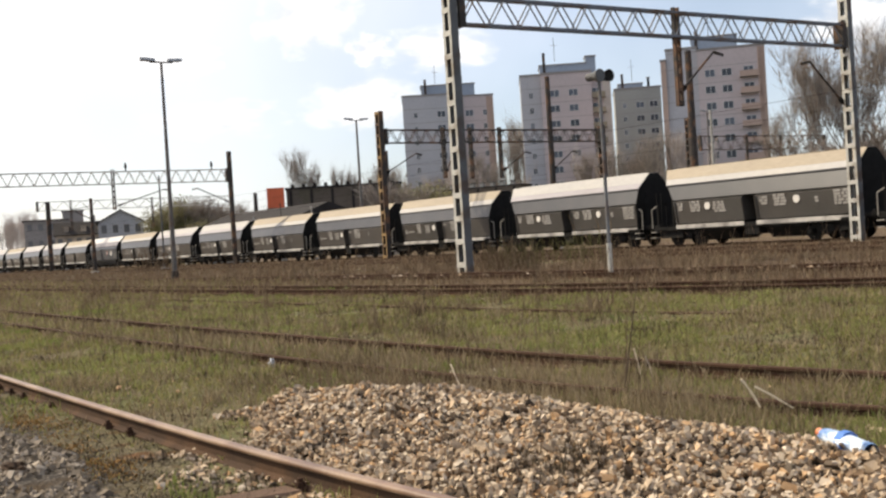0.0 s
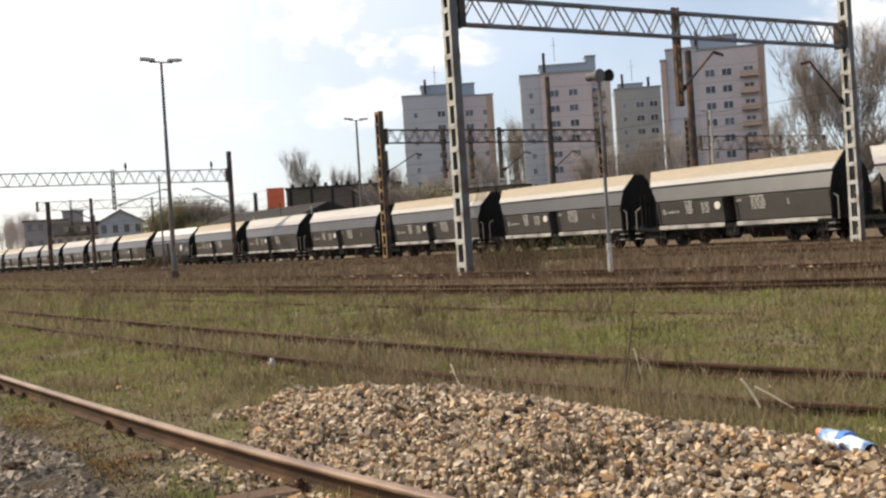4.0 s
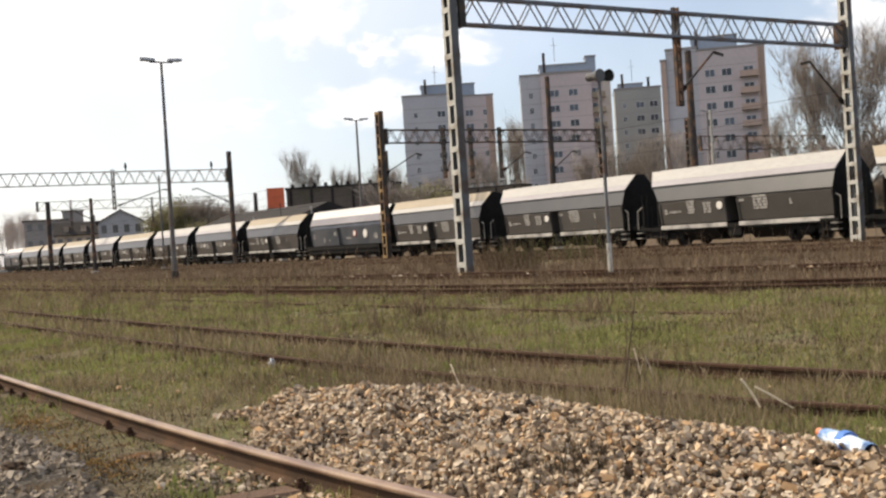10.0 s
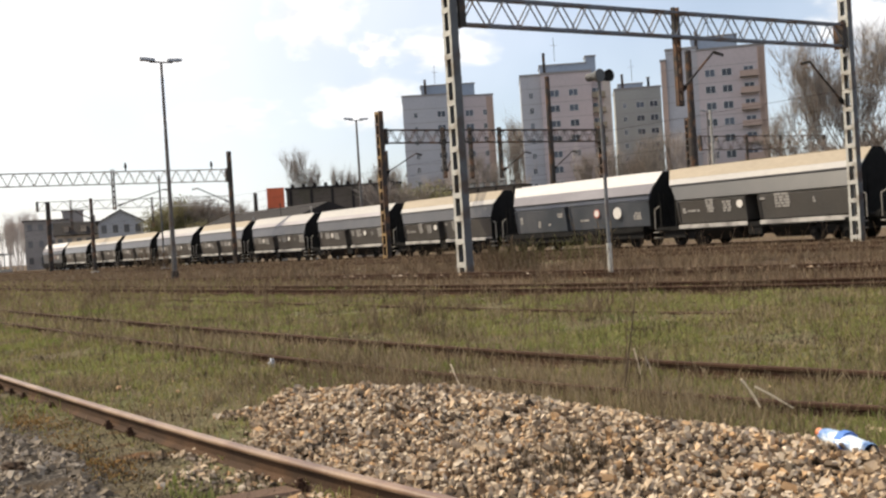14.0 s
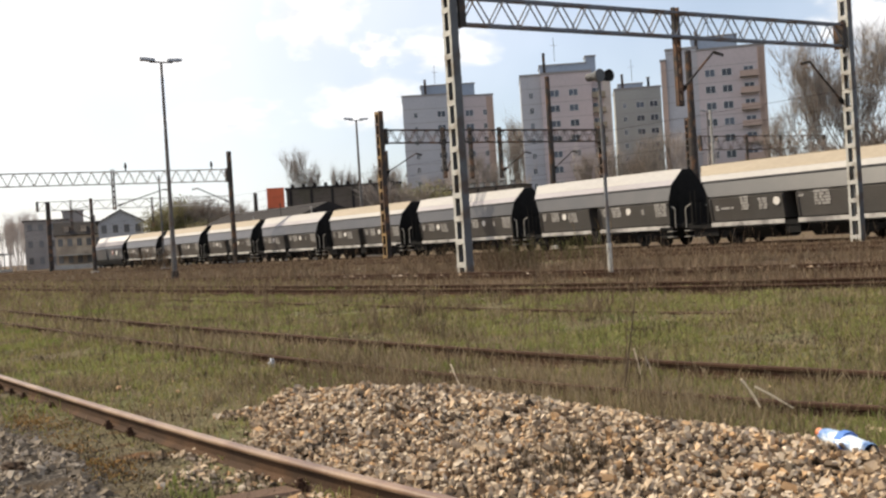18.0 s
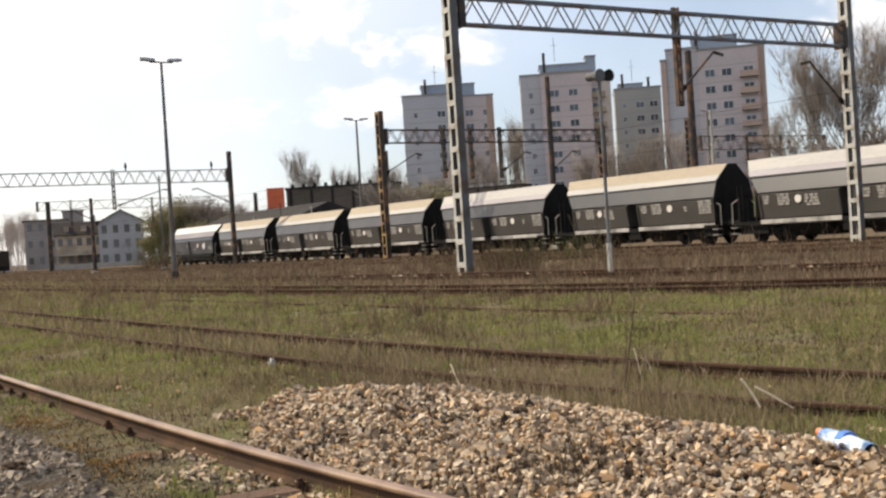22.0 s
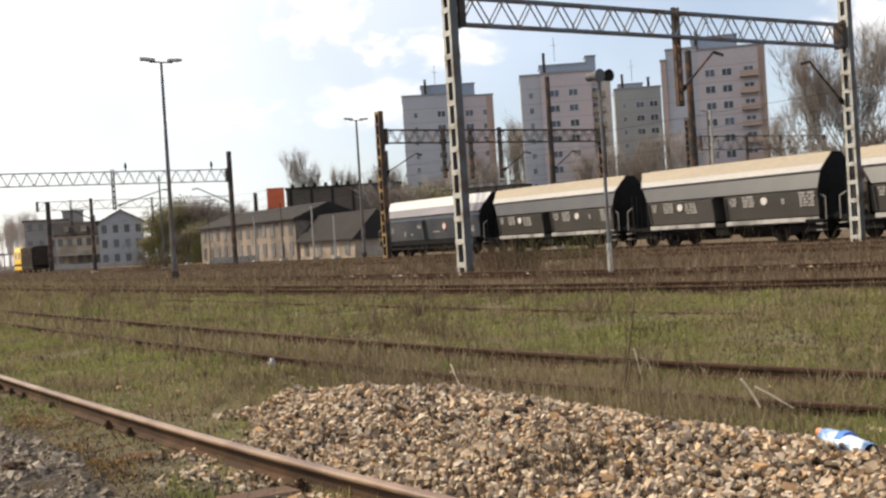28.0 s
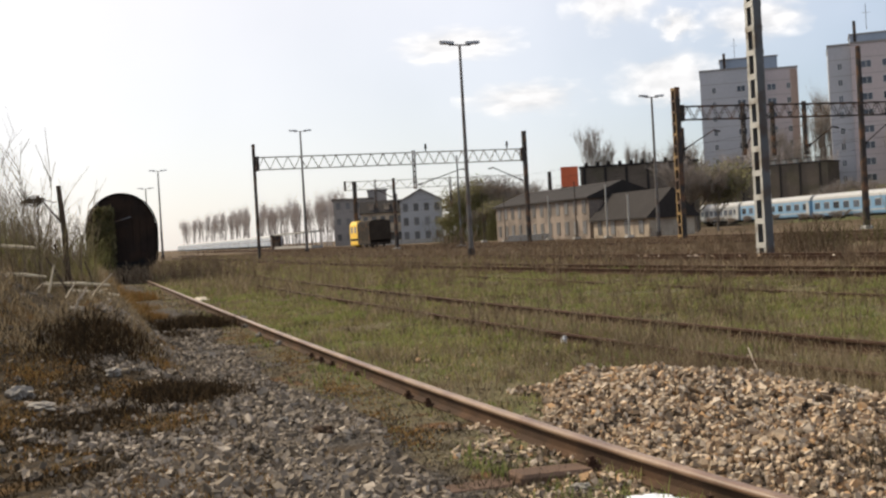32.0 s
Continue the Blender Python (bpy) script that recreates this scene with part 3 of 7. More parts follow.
def tail(t):
    """Where the train's last end is on the track, t seconds in."""
    u = t / 10
    return 293.5 - 67.85 * u - 3.619 * u * u + 0.13 * u ** 3


def motions():
    drift()
    rows_t = [0, 4, 8, 12, 16, 20, 24, 28, 32]
    for k, w in enumerate(TRAIN):
        walk(w, [(t, pose(44.5, tail(t) - (k + 0.5) * WAGON, 0.33)) for t in rows_t])
    # wheels roll: two patterns, shared by the wheelsets at the same place in their bogies
    turns = {}
    for w in TRAIN:
        for bg in [c for c in w.children if c.name.startswith("bogie")]:
            for ws in bg.children:
                a = round(ws.location.y, 1)
                if a not in turns:
                    rows, t = [], 0.0
                    while t < 32.05:
                        rows.append((t, pose(0, a, 0.46, math.degrees((tail(0) - tail(t)) / 0.46))))
                        t += 0.0667
                    walk(ws, rows)
                    turns[a] = ws
                else:
                    src = turns[a].animation_data
                    ws.rotation_mode = "QUATERNION"
                    ws.animation_data_create()
                    ws.animation_data.action = src.action
                    ws.animation_data.action_slot = src.action_slot
# ---- masts and gantries ----
def lattice_mast(x, y, z0, z1, material, web=None, w=0.27, d=0.54, taper=0.85, label=""):
    """Two channels with their webs across the track, joined by batten plates on the sides, on a concrete footing."""
    m = thing("catenary_mast", pose(x, y, z0), label, "catenary mast", "catenary masts")
    h = z1 - z0
    for s in (-1, 1):
        leg = B()
        a, b = s * d / 2, s * d / 2 * taper
        bar(leg, (0, a, -0.1), (0, b, h), w, 0.02)
        part("leg_web", leg, web or M_WEB, m)
        for q in (-1, 1):
            part("leg_flange", bar(B(), (q * w / 2, a - s * 0.06, -0.1), (q * w / 2, b - s * 0.06, h), 0.02, 0.12), material, m)
    n = int(h / 0.78)
    for i in range(n + 1):
        z = 0.3 + (h - 0.45) * i / n
        f = 1 - (1 - taper) * z / h
        for q in (-1, 1):
            part("batten_plate", box(B(), q * (w / 2 + 0.018) - 0.007, q * (w / 2 + 0.018) + 0.007, -d / 2 * f, d / 2 * f, z - 0.09, z + 0.09), material, m)
    part("footing", bevel_box(0.6, 0.8, 0.7, 0.04), M_SLEEPER, m, "dirty brown concrete footing", at=(0, 0, -0.3))
    return m


def gantry(y, x0, x1, z0, z1, material, label, cell=0.95, depth=0.28, drops=(), arms=()):
    """A box truss beam across the tracks, with hanging posts and the arms that hold the wires."""
    g = thing("catenary_gantry", Matrix(), label, "catenary gantry", "catenary gantries")
    for z in (z0, z1):
        for q in (-1, 1):
            part("chord", bar(B(), (x0, y + q * depth / 2, z), (x1, y + q * depth / 2, z), 0.075, 0.085), material, g)
    n = max(4, int((x1 - x0) / cell))
    for i in range(n):
        a, b = x0 + (x1 - x0) * i / n, x0 + (x1 - x0) * (i + 1) / n
        mid = (a + b) / 2
        for q in (-1, 1):
            part("brace", bar(bar(B(), (a, y + q * depth / 2, z0), (mid, y + q * depth / 2, z1), 0.038), (mid, y + q * depth / 2, z1), (b, y + q * depth / 2, z0), 0.038), material, g)
        part("cross_tie", bar(B(), (a, y - depth / 2, z0), (a, y + depth / 2, z0), 0.04), material, g)
    for x in (x0, x1):
        part("end_plate", box(B(), x - 0.12, x + 0.12, y - depth / 2 - 0.1, y + depth / 2 + 0.1, z0 - 0.1, z1 + 0.1), M_STEELDARK, g)
    for x, zb in drops:
        p = B()
        for s in (-1, 1):
            bar(p, (x + s * 0.1, y, zb), (x + s * 0.1, y, z1 + 0.2), 0.09, 0.16)
        k = int((z0 - zb) / 0.5)
        for i in range(k + 1):
            box(p, x - 0.1, x + 0.1, y - 0.09, y + 0.09, zb + 0.06 + i * 0.5, zb + 0.2 + i * 0.5)
        part("drop_post", p, M_STEELDARK, g)
    for (xa, za), (xb, zb) in arms:
        a = rod(B(), (xa, y, za), (xb, y, zb), 0.045, n=6)
        rod(a, (xb, y, zb), (xb + (0.5 if xb > xa else -0.5), y, zb - 0.1), 0.06, n=6)
        part("cantilever_arm", a, M_STEELDARK, g)
        ins = B()
        for i in range(3):
            f = 0.06 + 0.035 * i
            c = Vector((xa + (xb - xa) * f, y, za + (zb - za) * f))
            rod(ins, c, c + Vector((xb - xa, 0, zb - za)).normalized() * 0.05, 0.11, n=8)
        part("insulator", ins, M_BLACK, g)
    return g


PALE = "pale painted lattice steel mast with batten plates"
lattice_mast(20.4, 31, 0.3, 10.6, M_STEELPALE, label=PALE)
lattice_mast(40.3, 31, 0.18, 11.4, M_STEELPALE, label=PALE)
gantry(31, 20.75, 39.9, 8.5, 9.4, M_GANTRY, "blue-grey box truss gantry over the tracks", cell=1.15, depth=0.3, drops=((30.5, 5.9),), arms=(((30.5, 6.4), (32.4, 8.0)), ((39.95, 6.05), (37.9, 7.8))))
RUSTY = "dark mast with rusty yellowed batten plates"
lattice_mast(38.5, 68.2, 0.2, 10.55, M_RUSTYPAINT, M_STEELDARK, 0.34, 0.6, 0.95, RUSTY)
lattice_mast(58.4, 68.2, 0.2, 9.6, M_STEELDARK, M_STEELDARK, 0.34, 0.6, 0.9, "dark rusted steel lattice mast")
gantry(68.2, 38.9, 58.1, 8.35, 9.25, M_STEELDARK, "dark steel truss gantry over the tracks", drops=((43.65, 5.8), (46.0, 5.7), (48.6, 5.7)), arms=(((43.75, 6.2), (44.5, 7.6)), ((38.7, 6.2), (41.3, 7.6)), ((48.7, 6.2), (50.9, 7.6)), ((53.4, 6.2), (55.4, 7.6))))
lattice_mast(40.5, 101, 0.2, 11.0, M_STEELDARK, M_STEELDARK, 0.32, 0.4, 0.95, "dark rusted steel lattice mast")
lattice_mast(14.6, 101, 0.2, 10.5, M_STEELDARK, M_STEELDARK, 0.22, 0.34, 0.95, "dark rusted steel lattice mast")
gantry(101, 14.9, 40.2, 8.2, 9.3, M_STEELPALE, "grey truss gantry over the tracks", cell=1.1, drops=((29.4, 5.9),), arms=(((29.5, 6.2), (34.0, 7.6)), ((40.3, 6.2), (37.2, 7.6))))
for x in (30.6, 38.7):
    ins = thing("post_insulator", pose(x, 101, 9.33), "small dark insulator standing on the gantry", "insulator", "gantry insulators")
    part("stem", rod(B(), (0, 0, -0.05), (0, 0, 0.35), 0.06, n=8), M_BLACK, ins)
    part("shed", rod(B(), (0, 0, 0.3), (0, 0, 0.75), 0.14, 0.07, n=10), M_BLACK, ins)
gantry(160, 36.0, 64.0, 8.7, 9.9, M_STEELPALE, "pale far truss gantry over the tracks", cell=2.2, drops=((40.5, 5.9), (52.0, 5.9)))
lattice_mast(37.4, 160, 0.2, 9.9, M_STEELDARK, M_STEELDARK, 0.5, 0.5, 0.95, "dark rusted steel lattice mast")
lattice_mast(64.2, 160, 0.2, 9.9, M_STEELDARK, M_STEELDARK, 0.5, 0.5, 0.95, "dark rusted steel lattice mast")
gantry(95, 96.2, 118, 9.9, 11.5, M_STEELDARK, "dark truss gantry beyond the embankment", cell=1.6, drops=((104, 7), (110, 7)))
lattice_mast(94.5, 95, 0.2, 13.6, M_STEELDARK, M_STEELDARK, 0.6, 0.6, 0.95, "dark rusted steel lattice mast")


def simple_mast(x, y, z1, r=0.2, label="slim dark steel mast", arm=0.0, material=None):
    m = thing("catenary_mast", pose(x, y, 0.2), label, "catenary mast", "catenary masts")
    part("post", rod(B(), (0, 0, -0.2), (0, 0, z1), r, r * 0.7, n=10), material or M_STEELDARK, m)
    if arm:
        a = rod(B(), (0, 0, z1 * 0.72), (arm, 0, z1 * 0.86), 0.05, n=6)
        rod(a, (0, 0, z1 * 0.9), (arm, 0, z1 * 0.86), 0.03, n=6)
        part("cantilever_arm", a, M_STEELDARK, m)
    part("footing", bevel_box(0.7, 0.7, 0.5, 0.04), M_CONCRETE, m, at=(0, 0, 0))
    return m


simple_mast(31.3, 115.7, 7.6, 0.22, arm=-2.0, label="thick dark steel catenary mast")
simple_mast(68.0, 160, 10.0, 0.4, label="thick dark steel catenary mast")
simple_mast(35.1, 105.5, 9.0, 0.1, label="slim grey steel post by the track", material=M_WEB)
simple_mast(53.35, 68.2, 13.1, 0.26, label="tall dark steel catenary mast")
simple_mast(72.6, 72.5, 16.5, 0.42, label="tall dark steel catenary mast")
simple_mast(76.5, 74, 11.5, 0.16, label="slim grey concrete post by the track", material=M_CONCRETE)
simple_mast(69.0, 121, 12.5, 0.3, label="slim dark post by the warehouse")
simple_mast(90, 115, 9.0, 0.22, label="slim grey concrete post by the track", material=M_CONCRETE)


for x, y, h in ((50.5, 134, 5.5), (50.6, 126, 6.0), (49.8, 118, 5.0), (50.4, 112, 6.2), (50.2, 104, 5.4), (49.6, 98, 4.2), (50.8, 143, 6.5)):
    pale = h < 5.45
    simple_mast(x, y, h, 0.11 if pale else 0.07, label="slim pale concrete post before the station" if pale else "slim dark post before the cream buildings", material=M_CONCRETE if pale else None)
# ---- lamp posts ----
def lamp_post(x, y, h, spread, label, r=0.11, z=0.2):
    m = thing("lamp_post", pose(x, y, z), label, "lamp post", "double lamp posts")
    part("pole", rod(rod(B(), (0, 0, -0.3), (0, 0, h * 0.3), r * 1.25, r * 1.1, n=12), (0, 0, h * 0.3), (0, 0, h), r, r * 0.6, n=12), M_POLE, m)
    part("foot_collar", rod(B(), (0, 0, -0.1), (0, 0, 0.5), r * 1.7, n=12), M_STEELDARK, m)
    part("bracket", bar(B(), (-spread * 0.55, 0, h), (spread * 0.55, 0, h), 0.07), M_STEEL, m)
    for s in (-1, 1):
        hd = B()
        for a, b, w0, w1 in ((0.3, 0.45, 0.10, 0.2), (0.45, 0.85, 0.2, 0.2), (0.85, 1.0, 0.2, 0.12)):
            xa, xb = s * spread * a, s * spread * b
            quads(hd, [(xa, -w0, h + 0.02 + .03 * a), (xa, w0, h + 0.02 + .03 * a), (xb, w1, h + .02 + .06 * b), (xb, -w1, h + .02 + .06 * b), (xa, -w0 * .6, h + 0.17 + .03 * a), (xa, w0 * .6, h + 0.17 + .03 * a), (xb, w1 * .6, h + .17 + .06 * b), (xb, -w1 * .6, h + .17 + .06 * b)], BOX)
        part("lamp_head", hd, M_LAMPGREY, m, "grey lamp housing")
    return m


DL = "tall grey steel lamp post with two lamp heads"
lamp_post(19.45, 56.9, 11.3, 1.1, DL)
lamp_post(47.9, 89, 12.3, 1.2, DL, 0.14)
lamp_post(107.5, 104.6, 15.5, 1.2, DL, 0.14)
lamp_post(26.2, 140, 15.2, 1.4, DL, 0.16)
lamp_post(12.35, 200, 15.0, 1.5, DL, 0.17)
lamp_post(11.9, 234.7, 13.9, 1.6, DL, 0.17)


def horn_post():
    m = thing("loudspeaker_post", pose(19.9, 23.2, 0.2), "slim grey post with two horn loudspeakers on top", "loudspeaker post")
    part("pole", rod(B(), (0, 0, -0.2), (0, 0, 5.3), 0.055, 0.045, n=10), M_STEEL, m)
    part("base_sleeve", rod(B(), (0, 0, -0.1), (0, 0, 0.9), 0.07, n=10), M_STEELPALE, m)
    part("bracket", bar(B(), (-0.22, 0, 5.3), (0.22, 0, 5.35), 0.06), M_STEELDARK, m)
    for s, mt in ((-1, M_WEB), (1, M_BLACK)):
        h = rod(B(), (s * 0.16, -0.25, 5.36), (s * 0.16, 0.05, 5.36), 0.17, 0.1, n=12)
        rod(h, (s * 0.16, 0.05, 5.36), (s * 0.16, 0.25, 5.36), 0.11, n=12)
        part("horn", h, mt, m)


horn_post()


# ---- old goods wagon on the near track ----
M_OLD = mat("dark_rust_brown_planks", (0.02, 0.013, 0.01), 0.9, 0, 0.4, 1.5, 25.0, 0.3, 0.02, (0.03, 0.018, 0.012), 0.4)


def old_wagon():
    w = thing("goods_wagon", pose(1.68, 57.5, 0.0), "dark rusty round-roofed goods wagon overgrown on one side", "goods wagon")
    arc = [(1.5, 0.95), (1.6, 1.3), (1.64, 1.9)] + [(1.65 * math.cos(a), 2.6 + 1.78 * math.sin(a)) for a in [radians(90 * i / 12) for i in range(13)]]
    part("body", solid(0.05, 9.5, [(1.3, 0.75)] + arc[:-1] + [(0.02, 4.38)]), M_OLD, w)
    big = [(x * 1.02, z + 0.03) for x, z in arc]
    rim = B()
    for s in (1, -1):
        for a, b in zip(big, big[1:]):
            bar(rim, (s * a[0], 0.0, a[1]), (s * b[0], 0.0, b[1]), 0.07, 0.07)
    part("roof_rim", rim, M_BLACK, w)
    for i in range(9):
        x = -1.36 + 2.72 * i / 8
        hh = 1.78 * math.sqrt(max(0, 1 - ((abs(x) + 0.15) / 1.65) ** 2)) - 0.05
        part("end_plank", box(B(), x - 0.162, x + 0.162, -0.01 - 0.008 * (i % 2), 0.05, 0.97, 2.6 + hh), M_OLD, w)
    part("undergear", box(B(), -1.2, 1.2, 0.1, 9.3, 0.1, 0.8), M_BLACK, w)
    part("end_beam", box(B(), -1.35, 1.35, -0.1, 0.15, 0.75, 1.05), M_BLACK, w)
    bf = B()
    for x in (-0.875, 0.875):
        rod(bf, (x, -0.1, 0.95), (x, -0.55, 0.95), 0.09, n=10)
        rod(bf, (x, -0.55, 0.95), (x, -0.62, 0.95), 0.23, n=14)
    part("buffers", bf, M_BLACK, w)
    part("grab_rail", bar(B(), (-0.5, -0.06, 3.0), (0.45, -0.06, 3.25), 0.05), M_STEEL, w)
    for y in (1.6, 7.5):
        part("wheelset", wheelset(), M_BLACK, w, at=(0, y, 0.56))
        part("axle_guard", box(box(B(), 0.9, 1.0, y - 0.5, y + 0.5, 0.3, 1.0), -1.0, -0.9, y - 0.5, y + 0.5, 0.3, 1.0), M_BLACK, w)


old_wagon()
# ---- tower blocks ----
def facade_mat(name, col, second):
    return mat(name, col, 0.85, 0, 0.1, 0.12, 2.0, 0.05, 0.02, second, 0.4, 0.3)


# light panel paints, raised further so the colour carries distance haze
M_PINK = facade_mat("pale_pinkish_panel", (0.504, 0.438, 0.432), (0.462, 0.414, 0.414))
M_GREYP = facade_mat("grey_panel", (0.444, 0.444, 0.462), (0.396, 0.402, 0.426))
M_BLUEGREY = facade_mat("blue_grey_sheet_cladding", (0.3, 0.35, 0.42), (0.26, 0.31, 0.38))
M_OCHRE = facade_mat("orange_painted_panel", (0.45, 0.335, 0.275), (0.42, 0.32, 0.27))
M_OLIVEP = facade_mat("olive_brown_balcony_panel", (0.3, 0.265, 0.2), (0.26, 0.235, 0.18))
# sunlight on the grey tower's end, put in as pale stripes
M_STRIPE = facade_mat("sunlit_end_panel", (0.56, 0.52, 0.47), (0.52, 0.48, 0.44))
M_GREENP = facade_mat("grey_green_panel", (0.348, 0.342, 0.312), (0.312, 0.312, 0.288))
M_BAND = facade_mat("panel_joint", (0.27, 0.255, 0.245), (0.25, 0.235, 0.225))
M_PANE = mat("dark_window_glass", (0.07, 0.08, 0.1), 0.12, 0, 0.3, 0.5, 3.0, 0.0, random=0.5)
M_WFRAME = mat("white_window_frame", (0.6, 0.6, 0.58), 0.6, 0, 0.1)


def window_mesh(w, h, frame_material=None):
    """A two-light window with frame: pane a little sunk in its frame; outside is local -y."""
    bm = B()
    for x0, x1, z0, z1 in ((-w / 2, w / 2, -h / 2, -h / 2 + .07), (-w / 2, w / 2, h / 2 - .07, h / 2), (-w / 2, -w / 2 + .07, -h / 2, h / 2), (w / 2 - .07, w / 2, -h / 2, h / 2), (-.04, .04, -h / 2, h / 2)):
        box(bm, x0, x1, -0.06, 0.02, z0, z1)
    fr = mesh_of("window_frame", bm, frame_material or M_WFRAME)
    pane = mesh_of("pane", box(B(), -w / 2 + .05, w / 2 - .05, -0.03, 0.0, -h / 2 + .05, h / 2 - .05), M_PANEPALE if frame_material else M_PANE)
    return fr, pane


M_PANEPALE = mat("lighter_window_glass", (0.13, 0.135, 0.14), 0.3, 0, 0.3, 0.5, 3.0, 0.0, random=0.5)
M_FRAMEDARK = mat("brown_window_frame", (0.2, 0.175, 0.15), 0.7, 0, 0.2)
WIN = window_mesh(1.7, 1.3)
WINS = window_mesh(0.8, 1.2)
WINH = window_mesh(0.95, 1.5, M_FRAMEDARK)


def window(parent, x, y, z, turn, win):
    w = part("window", win[1], None, parent, at=pose(x, y, z, 0, 0, turn))
    part("window_frame", win[0], None, w)


def tower(name_label, x, y, turn, blocks, floors, wins, top=(), stripes=(), stripe_y=0.0, stripe_material=None, balcony_material=None):
    """A panel-built tower block. blocks: (material, x0, x1, y0, y1, height); wins: rows of (face, position, kind) on every floor."""
    t = thing("tower_block", pose(x, y, 0, 0, 0, turn), name_label, "apartment tower", "tower blocks beyond the yard")
    for m, x0, x1, y0, y1, h in blocks:
        wl = part("wall", box(B(), x0, x1, y0, y1, 0, h), m, t)
        part("parapet", box(B(), x0 - 0.1, x1 + 0.1, y0 - 0.1, y1 + 0.1, h, h + 0.35), M_BAND, wl)
        n = int(h / 2.8)
        for i in range(1, n + 1):
            part("floor_joint", box(B(), x0 - 0.012, x1 + 0.012, y0 - 0.012, y1 + 0.012, i * 2.8 - 0.04, i * 2.8 + 0.04), M_BAND, wl)
    for f in range(floors):
        z = 1.6 + 2.8 * f
        for face, a, b, kind in wins:
            if kind == "bal":
                bl = part("balcony", box(B(), a - 1.5, a + 1.5, b - 1.1, b, z - 1.15, z - 1.0), M_BAND, t)
                part("balcony_front", box(B(), a - 1.5, a + 1.5, b - 1.14, b - 1.08, z - 1.1, z - 0.1), balcony_material or M_OCHRE, bl)
                window(t, a, b - 0.02, z + 0.1, 0, WIN)
            elif face == "f":
                window(t, a, b - 0.02, z, 0, WIN if kind == "w" else WINS)
            elif face == "l":
                window(t, b - 0.02, a, z, -90, WIN if kind == "w" else WINS)
            else:
                window(t, b + 0.02, a, z, 90, WIN if kind == "w" else WINS)
    for m, x0, x1, y0, y1, z0, z1 in top:
        rh = part("roof_house", box(B(), x0, x1, y0, y1, z0, z1), m, t)
        part("roof_house_cap", box(B(), x0 - 0.15, x1 + 0.15, y0 - 0.15, y1 + 0.15, z1, z1 + 0.2), M_BAND, rh)
    for a, b in stripes:
        for i in range(4):
            xx = a + (b - a) * (i + 0.5) / 4
            part("painted_stripe", box(B(), xx - 0.22, xx + 0.22, stripe_y - 0.02, stripe_y + 0.1, 0.2, blocks[-1][5] - 0.2), stripe_material or M_OCHRE, t)
    zt = max(k[6] for k in top)
    part("antenna", bar(bar(B(), (top[0][1] + 3, 5, zt), (top[0][1] + 3, 5, zt + 4.5), 0.09), (top[0][1] + 2.4, 5, zt + 3), (top[0][1] + 3.6, 5, zt + 3), 0.05), M_STEELDARK, t)
    part("chimney_stack", box(B(), top[0][1] + 0.6, top[0][1] + 1.1, 1.8, 2.4, 30, zt + 1.2), M_STEELDARK, t)
    return t


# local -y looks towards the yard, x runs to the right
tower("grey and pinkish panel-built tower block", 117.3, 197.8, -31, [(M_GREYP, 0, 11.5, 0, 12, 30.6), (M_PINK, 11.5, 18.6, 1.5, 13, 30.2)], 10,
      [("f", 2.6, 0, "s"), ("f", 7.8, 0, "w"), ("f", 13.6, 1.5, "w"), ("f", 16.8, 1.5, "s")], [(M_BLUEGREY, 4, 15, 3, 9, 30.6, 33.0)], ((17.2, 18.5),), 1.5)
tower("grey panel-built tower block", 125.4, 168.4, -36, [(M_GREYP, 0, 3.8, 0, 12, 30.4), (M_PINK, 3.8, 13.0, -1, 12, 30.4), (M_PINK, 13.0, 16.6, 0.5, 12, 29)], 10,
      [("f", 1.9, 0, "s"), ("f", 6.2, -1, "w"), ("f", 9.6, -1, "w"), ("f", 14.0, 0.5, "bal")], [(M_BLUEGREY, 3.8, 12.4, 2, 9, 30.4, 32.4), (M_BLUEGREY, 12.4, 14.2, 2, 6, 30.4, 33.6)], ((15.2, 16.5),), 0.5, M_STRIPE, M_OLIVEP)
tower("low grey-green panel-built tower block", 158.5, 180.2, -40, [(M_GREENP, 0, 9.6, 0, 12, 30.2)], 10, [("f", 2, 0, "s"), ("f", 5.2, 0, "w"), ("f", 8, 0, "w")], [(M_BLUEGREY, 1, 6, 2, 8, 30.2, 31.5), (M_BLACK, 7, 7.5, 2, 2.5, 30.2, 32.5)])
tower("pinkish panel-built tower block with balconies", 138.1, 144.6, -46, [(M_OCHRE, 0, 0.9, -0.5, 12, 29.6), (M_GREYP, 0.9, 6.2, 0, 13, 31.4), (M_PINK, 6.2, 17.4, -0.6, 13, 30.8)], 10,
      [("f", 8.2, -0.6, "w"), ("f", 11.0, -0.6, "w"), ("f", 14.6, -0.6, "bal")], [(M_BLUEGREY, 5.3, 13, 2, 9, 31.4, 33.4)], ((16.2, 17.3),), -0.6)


# ---- buildings beside the tracks ----
M_ROOFD = mat("dark_roofing", (0.033, 0.029, 0.027), 0.95, 0, 0.25, 0.5, 6.0, 0.2, 0.02)
M_CREAM = mat("dirty_cream_render", (0.42, 0.35, 0.265), 0.9, 0, 0.25, 0.5, 6.0, 0.1, 0.02, (0.28, 0.23, 0.18), 0.5)
M_BRICKISH = mat("weathered_brown_cream_render", (0.27, 0.22, 0.18), 0.9, 0, 0.3, 0.6, 8.0, 0.1, 0.02, (0.18, 0.15, 0.125), 0.5)
# these two walls are lightened so the colour holds some distance haze
M_BLUEWALL = mat("pale_blue_grey_render", (0.34, 0.345, 0.35), 0.9, 0, 0.15, 0.4, 6.0, 0.1, 0.02)
